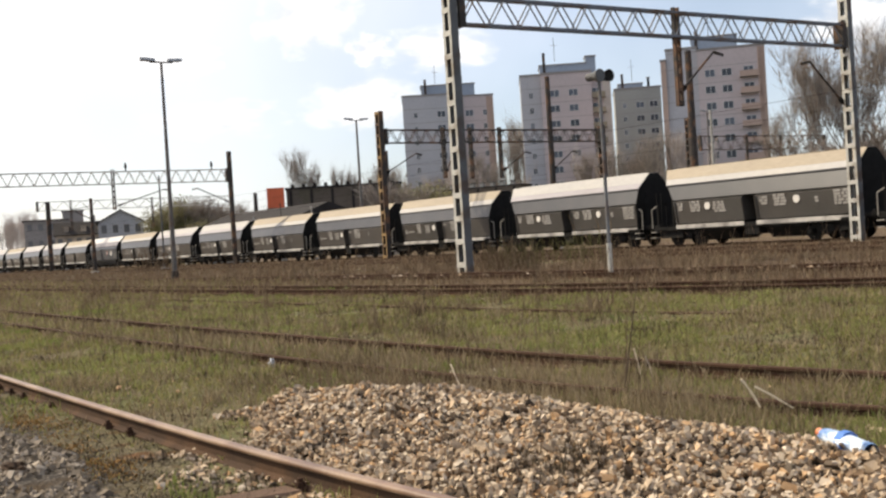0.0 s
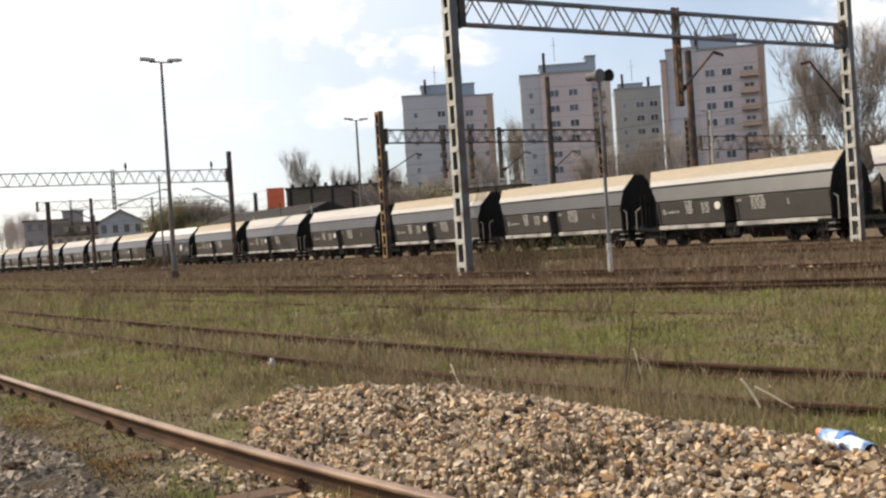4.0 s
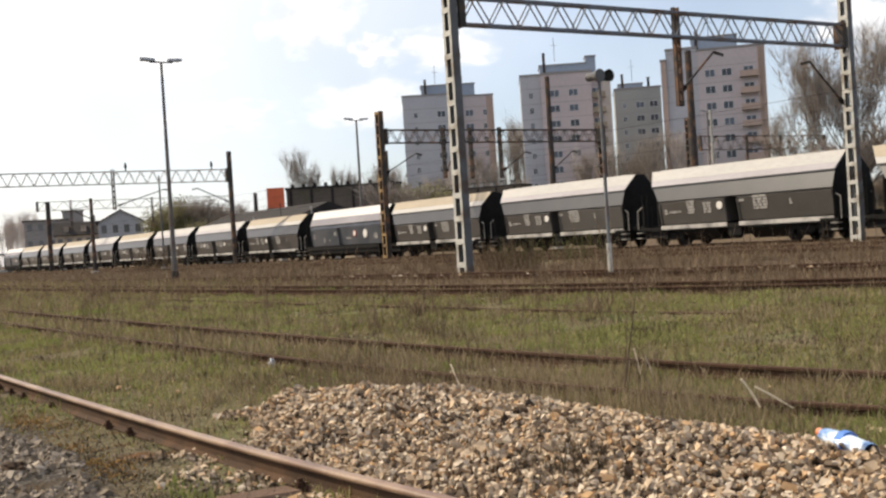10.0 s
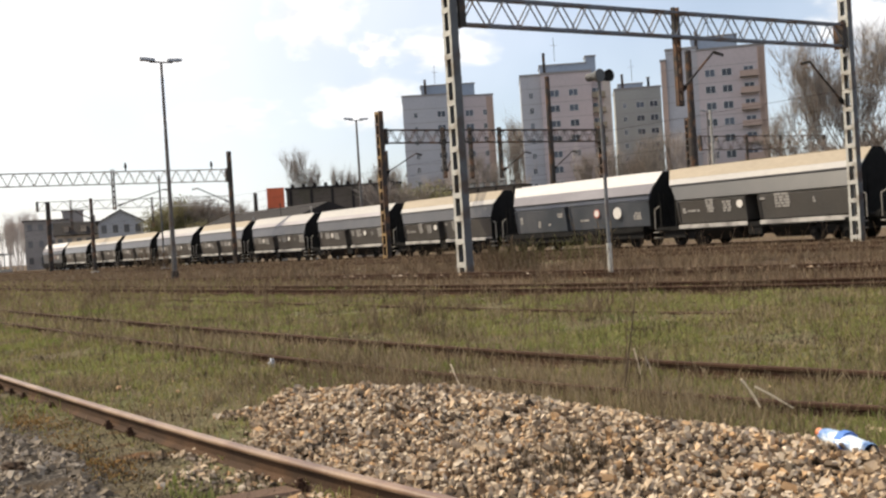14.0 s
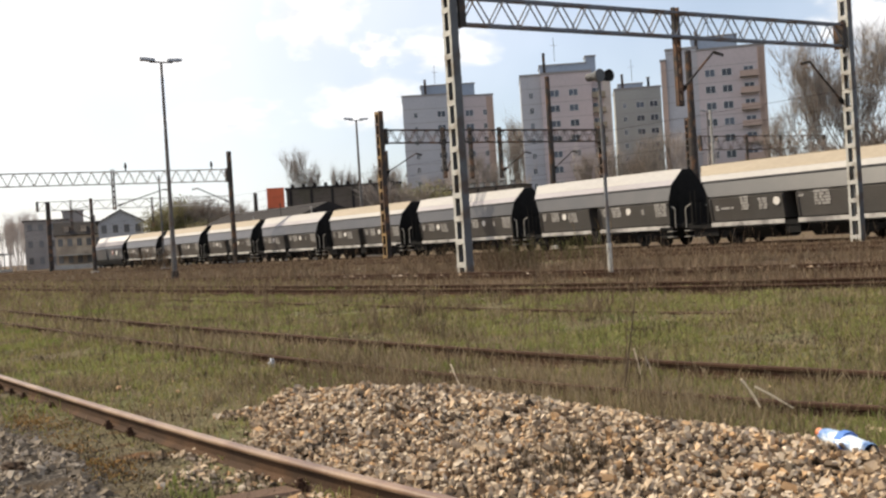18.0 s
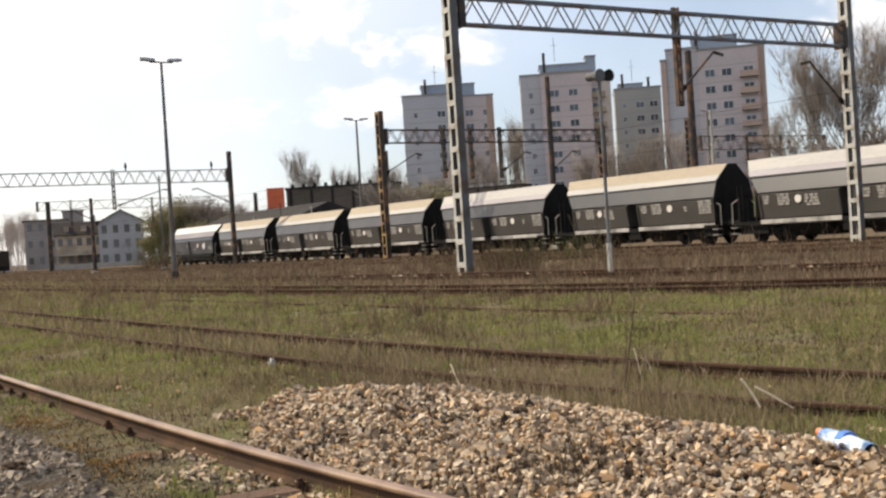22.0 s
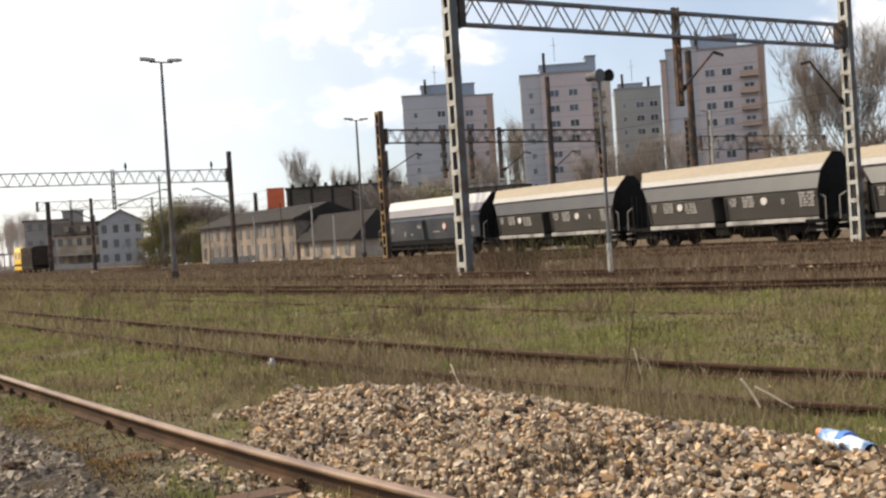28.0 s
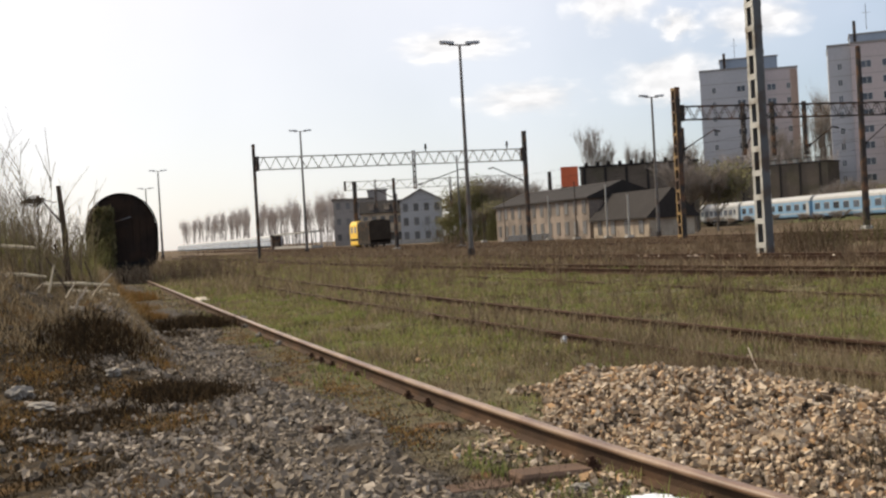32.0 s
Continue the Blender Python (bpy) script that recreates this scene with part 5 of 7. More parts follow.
def blades(name, pts, hts, wid, lean, material, label, category="grass", parent=None):
    """Upright thin blades, each a bent pair of triangles, at points (n, 3)."""
    pts, hts, wid = np.asarray(pts), np.asarray(hts), np.asarray(wid)
    n = len(pts)
    a = RNG.uniform(0, 2 * np.pi, n)
    s = np.stack([np.cos(a), np.sin(a), 0 * a], 1) * wid[:, None] / 2
    b = RNG.uniform(0, 2 * np.pi, n)
    k = RNG.uniform(0.1, 1, n) * lean
    d = np.stack([np.cos(b) * k, np.sin(b) * k, 1 - 0.35 * k], 1) * hts[:, None]
    m = pts + d * 0.55 * np.array([0.7, 0.7, 1.05])
    v = np.stack([pts - s, pts + s, m + s * 0.7, m - s * 0.7, pts + d], 1).reshape(-1, 3)
    i = (np.arange(n) * 5)[:, None]
    f = np.concatenate([i + np.array([[0, 1, 2, 3]]), ], 1).tolist()
    f += np.concatenate([i + np.array([[3, 2, 4]]), ], 1).tolist()
    ob = raw(name, v.tolist(), f, material)
    if parent:
        ob.parent = parent
    return tagged(ob, label, category, kind="stuff")


def field(n, y0, y1, xmin, xmax, power, keep):
    """Points over the yard, denser near the camera, on the ground inside the wide wedge that is open to view."""
    out = []
    while len(out) < n:
        y = y0 * (y1 / y0) ** (RNG.uniform() ** power)
        x = RNG.uniform(xmin, min(xmax, y * 1.75 + 3))
        if keep(x, y):
            out.append((x, y, gz(x, y) - 0.01))
    return np.array(out)


def patch(x, y, s, o=0.0):
    return noise.noise(Vector((x * s, y * s, o))) + 0.5 * noise.noise(Vector((x * s * 3, y * s * 3, o + 5)))


def open_grass(x, y):
    if pile_height(x, y) > 0 or abs(x - near_rail(y)) < 0.08:
        return False
    if x < near_rail(y):
        return x > 2.05 + 0.3 * patch(x, y, 0.9, 51) and patch(x, y, 1.3, 77) > 0.05 and random.random() < 0.5
    return patch(x, y, 0.42) > -0.12 + 0.8 * smooth01(-1.5, 0.5, x - 13 - 52 / max(y, 10)) - 0.2 * random.random()


g1 = field(120000, 3.2, 75, 1.8, 18, 0.85, open_grass)
d1 = np.hypot(g1[:, 0], g1[:, 1])
side = np.where(g1[:, 0] < 2.95, 0.55, 1.0)
blades("grass", g1, RNG.uniform(0.025, 0.095, len(g1)) * (1 + 0.011 * d1) * side, 0.006 + 0.0009 * d1, 1.1, M_GRASS, "short thin green spring grass over the yard")
g2 = field(46000, 3.2, 80, 2.0, 18, 0.85, lambda x, y: pile_height(x, y) == 0 and abs(x - near_rail(y)) > 0.08 and patch(x, y, 0.45, 7) > -0.3)
d2 = np.hypot(g2[:, 0], g2[:, 1])
side = np.where(g2[:, 0] < 2.95, 0.4, 1.0)
blades("dry_grass", g2, RNG.uniform(0.03, 0.17, len(g2)) * (1 + 0.009 * d2) * side, 0.004 + 0.0006 * d2, 0.85, M_STRAW, "dry straw-coloured dead grass between green tufts")
g5 = field(66000, 3.6, 60, 2.9, 16, 0.85, lambda x, y: pile_height(x, y) == 0 and patch(x, y, 0.55, 61) > 0.12 and x < 13 + 50 / max(y, 10))
d5 = np.hypot(g5[:, 0], g5[:, 1])
blades("fresh_grass", g5, RNG.uniform(0.03, 0.1, len(g5)) * (1 + 0.011 * d5), 0.006 + 0.001 * d5, 0.9, M_FRESH, "bright yellow-green patches of fresh grass and moss")
gm = field(9000, 4, 16, 1.85, 2.95, 0.9, lambda x, y: x < near_rail(y) - 0.07 and patch(x, y, 1.4, 83) > -0.2)
blades("dark_moss", gm, RNG.uniform(0.01, 0.04, len(gm)), np.full(len(gm), 0.014), 1.5, M_LITTER, "dark moss and soil beside the rail", "moss")
g6 = field(36000, 3.4, 50, 1.9, 15, 0.85, lambda x, y: pile_height(x, y) == 0 and abs(x - near_rail(y)) > 0.08 and patch(x, y, 1.1, 67) > -0.05 - 0.2 * (x < 2.7))
d6 = np.hypot(g6[:, 0], g6[:, 1])
blades("dead_litter", g6 + np.array([0, 0, 0.018]), RNG.uniform(0.02, 0.07, len(g6)), 0.0045 + 0.0006 * d6, 1.6, M_LITTER, "dark dead leaves and bits of soil between the grass", "litter")
g3 = field(48000, 9, 180, 12.8, 43.0, 0.9, lambda x, y: patch(x, y, 0.3, 3) > -0.3 and x > 13.4 + 50 / max(y, 10) and abs(x - 44.5) > 1.9 and (abs(x - 16.85 - 72 / max(y, 12)) > 0.65 or y > 40))
d3 = np.hypot(g3[:, 0], g3[:, 1])
blades("dead_weeds", g3, RNG.uniform(0.05, 0.32, len(g3)), 0.006 + 0.0009 * d3, 0.6, M_BROWN, "brown dead weeds covering the far tracks", "weeds")


for mt, cnt in ((M_BROWN, 7000), (M_STRAW, 7000), (M_GRASS, 5000)):
    g7 = field(cnt, 34, 150, 3.2, 17, 1.0, lambda x, y: patch(x, y, 0.2, 91) > 0.5 - 0.025 * y)
    blades("dead_weeds", g7, RNG.uniform(0.08, 0.5, len(g7)), 0.01 + 0.0004 * g7[:, 1], 0.8, mt, "dead weeds and grass at the far end of the yard", "weeds")


def along_tracks(x, y):
    c = 6.1 + 8.5 / (max(y, 3) + 0.5)
    return pile_height(x, y) == 0 and abs(x - c) < 1.25 and patch(x, y, 0.5, 17) > -0.12


g4 = field(10000, 4.5, 70, 4.5, 9.5, 0.85, along_tracks)
d4 = np.hypot(g4[:, 0], g4[:, 1])
blades("track_weeds", g4, RNG.uniform(0.06, 0.3, len(g4)), 0.004 + 0.0008 * d4, 0.8, M_STRAW, "dead straw weeds growing through the sunk track", "weeds")


def clumps(name, n, y0, y1, xmin, xmax, tall, material, label, seed):
    """Small tufts of blades standing out of the grass, joined."""
    rnd = random.Random(seed)
    pts, hts, wid = [], [], []
    while n:
        y = y0 * (y1 / y0) ** rnd.random()
        x = rnd.uniform(xmin, min(xmax, 1.5 * y + 3))
        if pile_height(x, y) > 0 or abs(x - near_rail(y)) < 0.2 or patch(x, y, 0.35, seed) < -0.1:
            continue
        n -= 1
        r, h = rnd.uniform(0.05, 0.2), rnd.uniform(*tall)
        for _ in range(rnd.randint(18, 50)):
            a, b = x + rnd.gauss(0, r), y + rnd.gauss(0, r * 1.5)
            pts.append((a, b, gz(a, b) - 0.01))
            hts.append(h * rnd.uniform(0.4, 1))
            wid.append(0.004 + 0.0006 * y)
    return blades(name, pts, hts, wid, 0.8, material, label)


clumps("green_tufts", 480, 4.5, 48, 2.3, 15, (0.1, 0.22), M_FRESHTUFT, "fresh green grass tufts standing above the thin grass", 5)
clumps("straw_tufts", 330, 5, 50, 2.9, 16, (0.14, 0.34), M_STRAW, "pale dry straw tufts in the grass", 6)
clumps("dark_tufts", 300, 4.5, 45, 2.2, 15, (0.06, 0.2), M_LITTER, "dark dead weed tufts in the grass", 7)
clumps("brown_tufts", 240, 14, 70, 9, 30, (0.3, 0.75), M_BROWN, "tall brown weed clumps along the buried tracks", 8)


def stalks(name, spots, material, label, twigs=5):
    """Single tall dry stems with a few side twigs, joined."""
    v, f = [], []

    def seg(p, q, w):
        d = (q - p)
        s = d.cross(Vector((0.3, 0.8, 0.1))).normalized() * w
        u = d.cross(s).normalized() * w
        k = len(v)
        v.extend([tuple(p + s), tuple(p - s * .5 + u), tuple(p - s * .5 - u), tuple(q + s * .6), tuple(q - s * .3 + u * .6), tuple(q - s * .3 - u * .6)])
        f.extend([(k, k + 1, k + 4, k + 3), (k + 1, k + 2, k + 5, k + 4), (k + 2, k, k + 3, k + 5)])
    for x, y, h, w in spots:
        p = Vector((x, y, gz(x, y) - 0.02))
        d = Vector((random.uniform(-.25, .25), random.uniform(-.25, .25), 1)).normalized()
        for i in range(4):
            q = p + d * h / 4
            seg(p, q, w * (1 - 0.18 * i))
            if i > 0:
                for _ in range(random.randint(0, twigs // 2)):
                    t = p.lerp(q, random.random())
                    e = (d + Vector((random.uniform(-1, 1), random.uniform(-1, 1), random.uniform(0, .6)))).normalized()
                    seg(t, t + e * h * random.uniform(.1, .28), w * 0.55)
            p, d = q, (d + Vector((random.uniform(-.16, .16), random.uniform(-.16, .16), 0))).normalized()
    return tagged(raw(name, v, f, material), label, "weeds", kind="stuff")


spots = [(6.95, 8.0, 1.15, 0.006), (7.4, 8.3, 0.7, 0.005), (8.6, 13.9, 1.0, 0.008), (8.3, 13.6, 0.85, 0.007), (8.9, 14.3, 0.9, 0.007), (9.0, 21.0, 1.2, 0.01), (8.7, 20.5, 0.9, 0.01), (5.9, 11.2, 0.5, 0.005), (6.1, 6.8, 0.5, 0.005), (6.3, 7.2, 0.45, 0.005), (5.4, 24, 0.9, 0.012), (5.6, 8.8, 0.55, 0.006)]
while len(spots) < 560:
    y = 5 * (45 / 5) ** random.random()
    x = random.uniform(4.5, min(16, 1.6 * y + 3))
    if pile_height(x, y) == 0 and patch(x, y, 0.5, 11) > 0.0:
        spots.append((x, y, random.uniform(0.2, 0.7) * (1 + 0.008 * y), 0.0022 + 0.00028 * y))
groups = []
for cx, cy, cnt, h0, sp in ((9.3, 15.6, 14, 0.72, 0.35), (13.6, 29.0, 16, 1.1, 0.7), (8.6, 13.6, 8, 0.55, 0.3), (12.0, 21.5, 10, 0.8, 0.5), (6.5, 11.4, 10, 0.4, 0.3), (10.6, 12.4, 8, 0.6, 0.4), (7.0, 26.0, 8, 0.7, 0.5), (22.4, 30.2, 22, 1.1, 0.5), (26.5, 40.5, 16, 1.3, 0.8)):
    for _ in range(cnt):
        groups.append((random.gauss(cx, sp * 0.5), random.gauss(cy, sp), h0 * random.uniform(0.5, 1.1), 0.0022 + 0.00022 * cy))
stalks("dark_weed_stalks", groups, M_LITTER, "groups of tall dark dead weed stems in the grass", 7)
stalks("straw_stalk", [(5.65, 20.0, 0.55, 0.02), (5.75, 20.3, 0.3, 0.014), (8.4, 17.0, 0.5, 0.012), (7.2, 14.2, 0.35, 0.01)], M_STRAW, "single pale straw stalk beside the sunk track", 1)
stalks("dark_weed_stalk", [(7.3, 8.2, 0.55, 0.006), (6.2, 7.1, 0.4, 0.005), (7.6, 7.0, 0.5, 0.005)], M_DARKTUFT, "single tall thin dark weed stalk", 2)
stalks("dry_weed_stalks", spots, M_BROWN, "tall dry brown weed stalks standing in the grass")
spots = []
while len(spots) < 700:
    y = 14 * (110 / 14) ** random.random()
    x = random.uniform(13, 40)
    spots.append((x, y, random.uniform(0.4, 1.1), 0.004 + 0.00022 * y))
stalks("brown_weed_stalks", spots, M_BROWN, "tall brown weed stalks between the far tracks")


def shrub(x, y, h, n, spread, material, label, w=0.006):
    """A thicket of thin bare stems."""
    sp = [(x + random.gauss(0, spread), y + random.gauss(0, spread), h * random.uniform(0.5, 1), w) for _ in range(n)]
    return stalks("dry_shrub", sp, material, label, 9)


def thicket(x, y, rx, ry, n, h, label):
    p = np.stack([x + RNG.normal(0, rx, n), y + RNG.normal(0, ry, n), np.zeros(n)], 1)
    p = np.array([q for q in p if pile_height(q[0], q[1]) == 0])
    p[:, 2] = [gz(a, b) - 0.01 for a, b, _ in p]
    blades("dead_weeds", p, RNG.uniform(0.3, 1, len(p)) * h, np.full(len(p), 0.007), 0.8, M_STRAW if x > 5.6 else M_BROWN, label, "weeds")


for x, y, rx, ry, n, h in ((6.5, 8.6, 0.5, 0.5, 1500, 0.34), (6.1, 7.0, 0.35, 0.6, 1500, 0.3), (6.0, 6.0, 0.35, 0.5, 1000, 0.26), (5.5, 9.9, 0.45, 0.6, 1300, 0.3), (6.8, 6.3, 0.4, 0.4, 900, 0.28), (5.2, 11.2, 0.4, 0.6, 700, 0.22)):
    thicket(x, y, rx, ry, n, h, "tangle of dry brown weeds behind the stone heap")
# a dead plant on the heap's side
n = 420
pd = np.stack([4.05 + RNG.normal(0, 0.14, n), 5.2 + RNG.normal(0, 0.16, n), np.zeros(n)], 1)
pd[:, 2] = [gz(a, b) + pile_height(a, b) - 0.01 for a, b, _ in pd]
blades("dead_plant", pd, RNG.uniform(0.03, 0.12, n), np.full(n, 0.007), 1.3, M_LITTER, "dark dead plant withered on the stone heap", "dead plant")
# rust-coloured moss along the near rail
for x, y, rx, ry, n in ((2.4, 11.3, 0.14, 0.5, 900), (2.45, 14.5, 0.12, 0.5, 700), (2.2, 8.2, 0.12, 0.3, 500), (2.3, 9.6, 0.1, 0.3, 350), (3.1, 12.5, 0.1, 0.4, 350), (2.3, 18.5, 0.2, 0.7, 800)):
    p = np.stack([x + RNG.normal(0, rx, n), y + RNG.normal(0, ry, n), np.zeros(n)], 1)
    p[:, 2] = [gz(a, b) - 0.008 for a, b, _ in p]
    blades("rusty_moss", p, RNG.uniform(0.01, 0.045, n), np.full(n, 0.02), 1.6, M_RUSTTUFT, "rust-coloured dead moss beside the rail", "moss")

M_BRAMBLEGREEN = island("olive_young_leaf_twigs", [(0.1, 0.09, 0.04), (0.16, 0.17, 0.06), (0.22, 0.2, 0.09), (0.13, 0.1, 0.06)], 0.9, 0.2, 0.3)
BARE = "low bare brown shrub of thin twigs"
shrub(5.9, 11.6, 0.45, 60, 0.35, M_STRAW, BARE, 0.004)
shrub(23.5, 33, 1.2, 60, 0.6, M_BROWN, BARE, 0.014)
shrub(22.0, 33.5, 1.0, 50, 0.8, M_BROWN, BARE, 0.014)
shrub(25.5, 30, 1.6, 14, 0.4, M_STRAW, BARE, 0.016)
shrub(25.9, 35.6, 1.25, 70, 0.7, M_BRAMBLEGREEN, "young shrub in first green leaf beside the track", 0.01)
shrub(27.8, 34.6, 1.3, 60, 0.6, M_BRAMBLEGREEN, "young shrub in first green leaf beside the track", 0.01)
shrub(30.5, 93, 2.0, 50, 1.0, M_BROWN, BARE, 0.03)
for x, y, h, n, sp, mt in ((56, 165, 7.0, 240, 1.5, M_BRAMBLEGREEN), (58.6, 163, 6.0, 240, 1.5, M_BRAMBLEGREEN), (61.5, 160, 6.5, 240, 1.6, M_STEM), (64.5, 158, 6.8, 240, 1.6, M_STEM), (57.5, 157, 4.2, 200, 1.6, M_BRAMBLEGREEN), (54.5, 168, 4.0, 160, 1.4, M_BRAMBLEGREEN), (67.5, 157, 7.0, 220, 1.5, M_STEM)):
    shrub(x, y, h, n, sp, mt, "dense olive and brown thicket before the station", 0.028)
shrub(1.6, 56.4, 1.0, 110, 0.7, M_STEM, BARE, 0.018)
shrub(2.6, 55.8, 0.9, 60, 0.6, M_STEM, BARE, 0.018)
shrub(4.3, 52, 1.4, 120, 1.2, M_BROWN, BARE, 0.016)
shrub(6.0, 56, 1.2, 100, 1.4, M_BROWN, BARE, 0.016)
shrub(0.0, 52, 2.4, 90, 0.45, M_GRASS, "green creeper and shrub climbing the old wagon", 0.02)


def tuft(x, y, r, h, n, material, label):
    p = np.stack([x + RNG.normal(0, r * 0.6, n), y + RNG.normal(0, r * 0.9, n), np.zeros(n)], 1)
    p[:, 2] = [gz(a, b) - 0.01 for a, b, _ in p]
    blades("moss_tuft", p, RNG.uniform(0.25, 1, n) * h * 0.7, np.full(n, 0.016), 1.0, material, label, "moss")


def mossy(x, y):
    return x < 1.3 - 0.02 * y + 0.5 * patch(x, y, 0.6, 23) and patch(x, y, 0.9, 29) > -0.15 and y < 15.5


pm = field(26000, 5.0, 26, -2.2, 1.6, 0.9, mossy)
blades("moss_cover", pm, RNG.uniform(0.02, 0.08, len(pm)), np.full(len(pm), 0.012), 1.1, M_DARKTUFT, "dark brown moss and dead leaves over the ballast", "moss")
pm = field(9000, 14.0, 24, -2.6, 0.9, 1.0, lambda x, y: x < 0.8 and patch(x, y, 0.7, 41) > -0.2)
blades("bank_litter", pm, RNG.uniform(0.05, 0.22, len(pm)), np.full(len(pm), 0.016), 1.0, M_STRAW, "brown dead stems and litter over the bank", "weeds")
pm = field(14000, 5.0, 24, -2.4, 1.4, 0.9, lambda x, y: x < 1.0 and patch(x, y, 0.8, 37) > 0.12)
blades("moss_cover", pm, RNG.uniform(0.02, 0.09, len(pm)), np.full(len(pm), 0.01), 0.9, M_RUSTTUFT, "orange-brown dead moss over the ballast", "moss")
DT = "dark brown moss tuft on the gravel"
for x, y, r, h, n in ((0.86, 11.7, 0.42, 0.3, 4000), (0.05, 14.6, 0.5, 0.4, 4000), (1.84, 22.2, 0.6, 0.45, 3600), (-0.4, 10.2, 0.5, 0.1, 1500), (1.2, 20.0, 0.5, 0.2, 1500), (0.2, 11.0, 0.3, 0.1, 800), (-0.2, 12.4, 0.5, 0.12, 1400)):
    tuft(x, y, r, h, n, M_DARKTUFT, DT)
for x, y, r, h, n in ((1.35, 36, 0.5, 0.6, 1800), (0.8, 30, 0.6, 0.5, 1800), (0.3, 24, 0.5, 0.45, 1500), (0.75, 14, 0.25, 0.2, 500), (0.5, 27, 0.5, 0.5, 1200)):
    tuft(x, y, r, h, n, M_RUSTTUFT, "orange-brown dry grass tuft on the bank")
M_BRAMBLE = island("olive_bramble_stems", [(0.14, 0.12, 0.06), (0.24, 0.21, 0.09), (0.34, 0.28, 0.15), (0.2, 0.165, 0.09), (0.46, 0.38, 0.24)], 0.9, 0.2, 0.4)


def raw_bundle(x, y, z):
    """A loose clump of short crossed twigs, hung on a stem that reaches the ground."""
    bm = rod(B(), (x, y, gz(x, y) - 0.1), (x + 0.04, y, z + 0.1), 0.012, 0.009, n=5)
    for _ in range(90):
        c = Vector((x + random.gauss(0, 0.08), y + random.gauss(0, 0.08), z + random.gauss(0, 0.035)))
        e = Vector((random.uniform(-1, 1), random.uniform(-1, 1), random.uniform(-.4, .4))).normalized() * 0.09
        rod(bm, c - e, c + e, 0.007, 0.004, n=4, caps=False)
    return mesh_of("twig_bundle", bm, M_BARKDARK)


# tall dry growth on the bank
spots = [(random.uniform(-3.4, -0.2), random.uniform(16, 38), random.uniform(0.6, 1.9), 0.007) for _ in range(300)]
spots += [(-0.75, 20, 2.7, 0.012), (-0.5, 20, 2.4, 0.012), (-0.95, 19, 2.3, 0.012), (-0.1, 21, 1.6, 0.02)]
stalks("bank_weeds", spots, M_STEM, "tall dry weed stems and twigs on the bank", 9)
stalks("bank_brambles", [(random.uniform(-2.6, 0.15), random.uniform(18, 30), random.uniform(0.35, 1.4), 0.006) for _ in range(430)], M_BRAMBLE, "olive and brown bramble stems tangled on the bank", 11)
stalks("bank_twigs", [(random.uniform(-2.4, -0.5), random.uniform(19, 26), random.uniform(1.2, 2.2), 0.006) for _ in range(70)], M_STEM, "thin upright dead twigs above the bank", 13)
st = thing("tree_stump", pose(-0.33, 20.0, gz(-0.33, 20.0) - 0.1, 2, -2, 0), "thin broken dead trunk standing on the bank", "dead tree")
part("trunk", rod(rod(B(), (0, 0, 0), (0.03, 0, 1.1), 0.055, 0.05, n=7), (0.03, 0, 1.1), (0.0, 0, 1.95), 0.05, 0.04, n=7), M_BARKDARK, st)
part("branch", rod(B(), (0.02, 0, 1.3), (-0.3, 0.1, 1.75), 0.02, 0.01, n=5), M_BARKDARK, st)
nest = new("twig_bundle", raw_bundle(-0.78, 20.0, 2.45))
tagged(nest, "dark tangled clump of twigs caught in the dead stems", "twig clump")
pb = np.array([(x, y, gz(x, y) - 0.01) for x, y in zip(RNG.uniform(-3.5, 0.5, 14000), RNG.uniform(21, 42, 14000))])
blades("bank_grass", pb, RNG.uniform(0.1, 0.55, len(pb)), np.full(len(pb), 0.014), 0.8, M_STRAW, "dry matted grass covering the bank")
pb = np.array([(x, y, gz(x, y) - 0.01) for x, y in zip(RNG.uniform(-3.5, 0.1, 8000), RNG.uniform(22, 42, 8000))])
blades("bank_grass", pb, RNG.uniform(0.2, 0.8, len(pb)), np.full(len(pb), 0.016), 0.7, M_GRASS, "green grass between dry stems on the bank")


# creeper climbing the old wagon's end
n = 2600
cx = -0.35 - np.abs(RNG.normal(0, 0.45, n))
cz = 0.4 + 3.3 * RNG.uniform(0, 1, n) ** 0.8
ok = (cx > -1.75) & (cz < 2.6 + 1.5 * np.sqrt(np.clip(1 - (cx / 1.7) ** 2, 0, 1))) & (RNG.uniform(0, 1, n) < 0.35 + 0.65 * (cx < -0.75))
pc = np.stack([1.68 + cx, 57.4 - np.abs(RNG.normal(0, 0.18, n)), cz], 1)[ok]
M_CREEPER = island("olive_creeper_leaves", [(0.09, 0.085, 0.04), (0.15, 0.14, 0.06), (0.11, 0.09, 0.045), (0.2, 0.17, 0.085)], 0.8, 0.2, 0.3)
blades("creeper", pc, RNG.uniform(0.1, 0.3, len(pc)), np.full(len(pc), 0.09), 1.3, M_CREEPER, "olive-green creeper covering the old wagon's end", "creeper")
for x, y, r, h, n in ((-0.6, 13.2, 0.3, 0.12, 700), (0.3, 12.2, 0.25, 0.1, 600), (-0.3, 9.4, 0.3, 0.08, 700), (-0.9, 10.6, 0.3, 0.1, 600), (0.5, 15.2, 0.3, 0.16, 600), (0.9, 16.8, 0.25, 0.16, 500), (1.25, 26, 0.28, 0.32, 1100), (0.9, 24.5, 0.25, 0.3, 800), (0.55, 22.5, 0.3, 0.25, 700), (0.2, 21, 0.3, 0.25, 600)):
    tuft(x, y, r, h, n, M_RUSTTUFT, "orange-brown dry grass tuft on the bank")
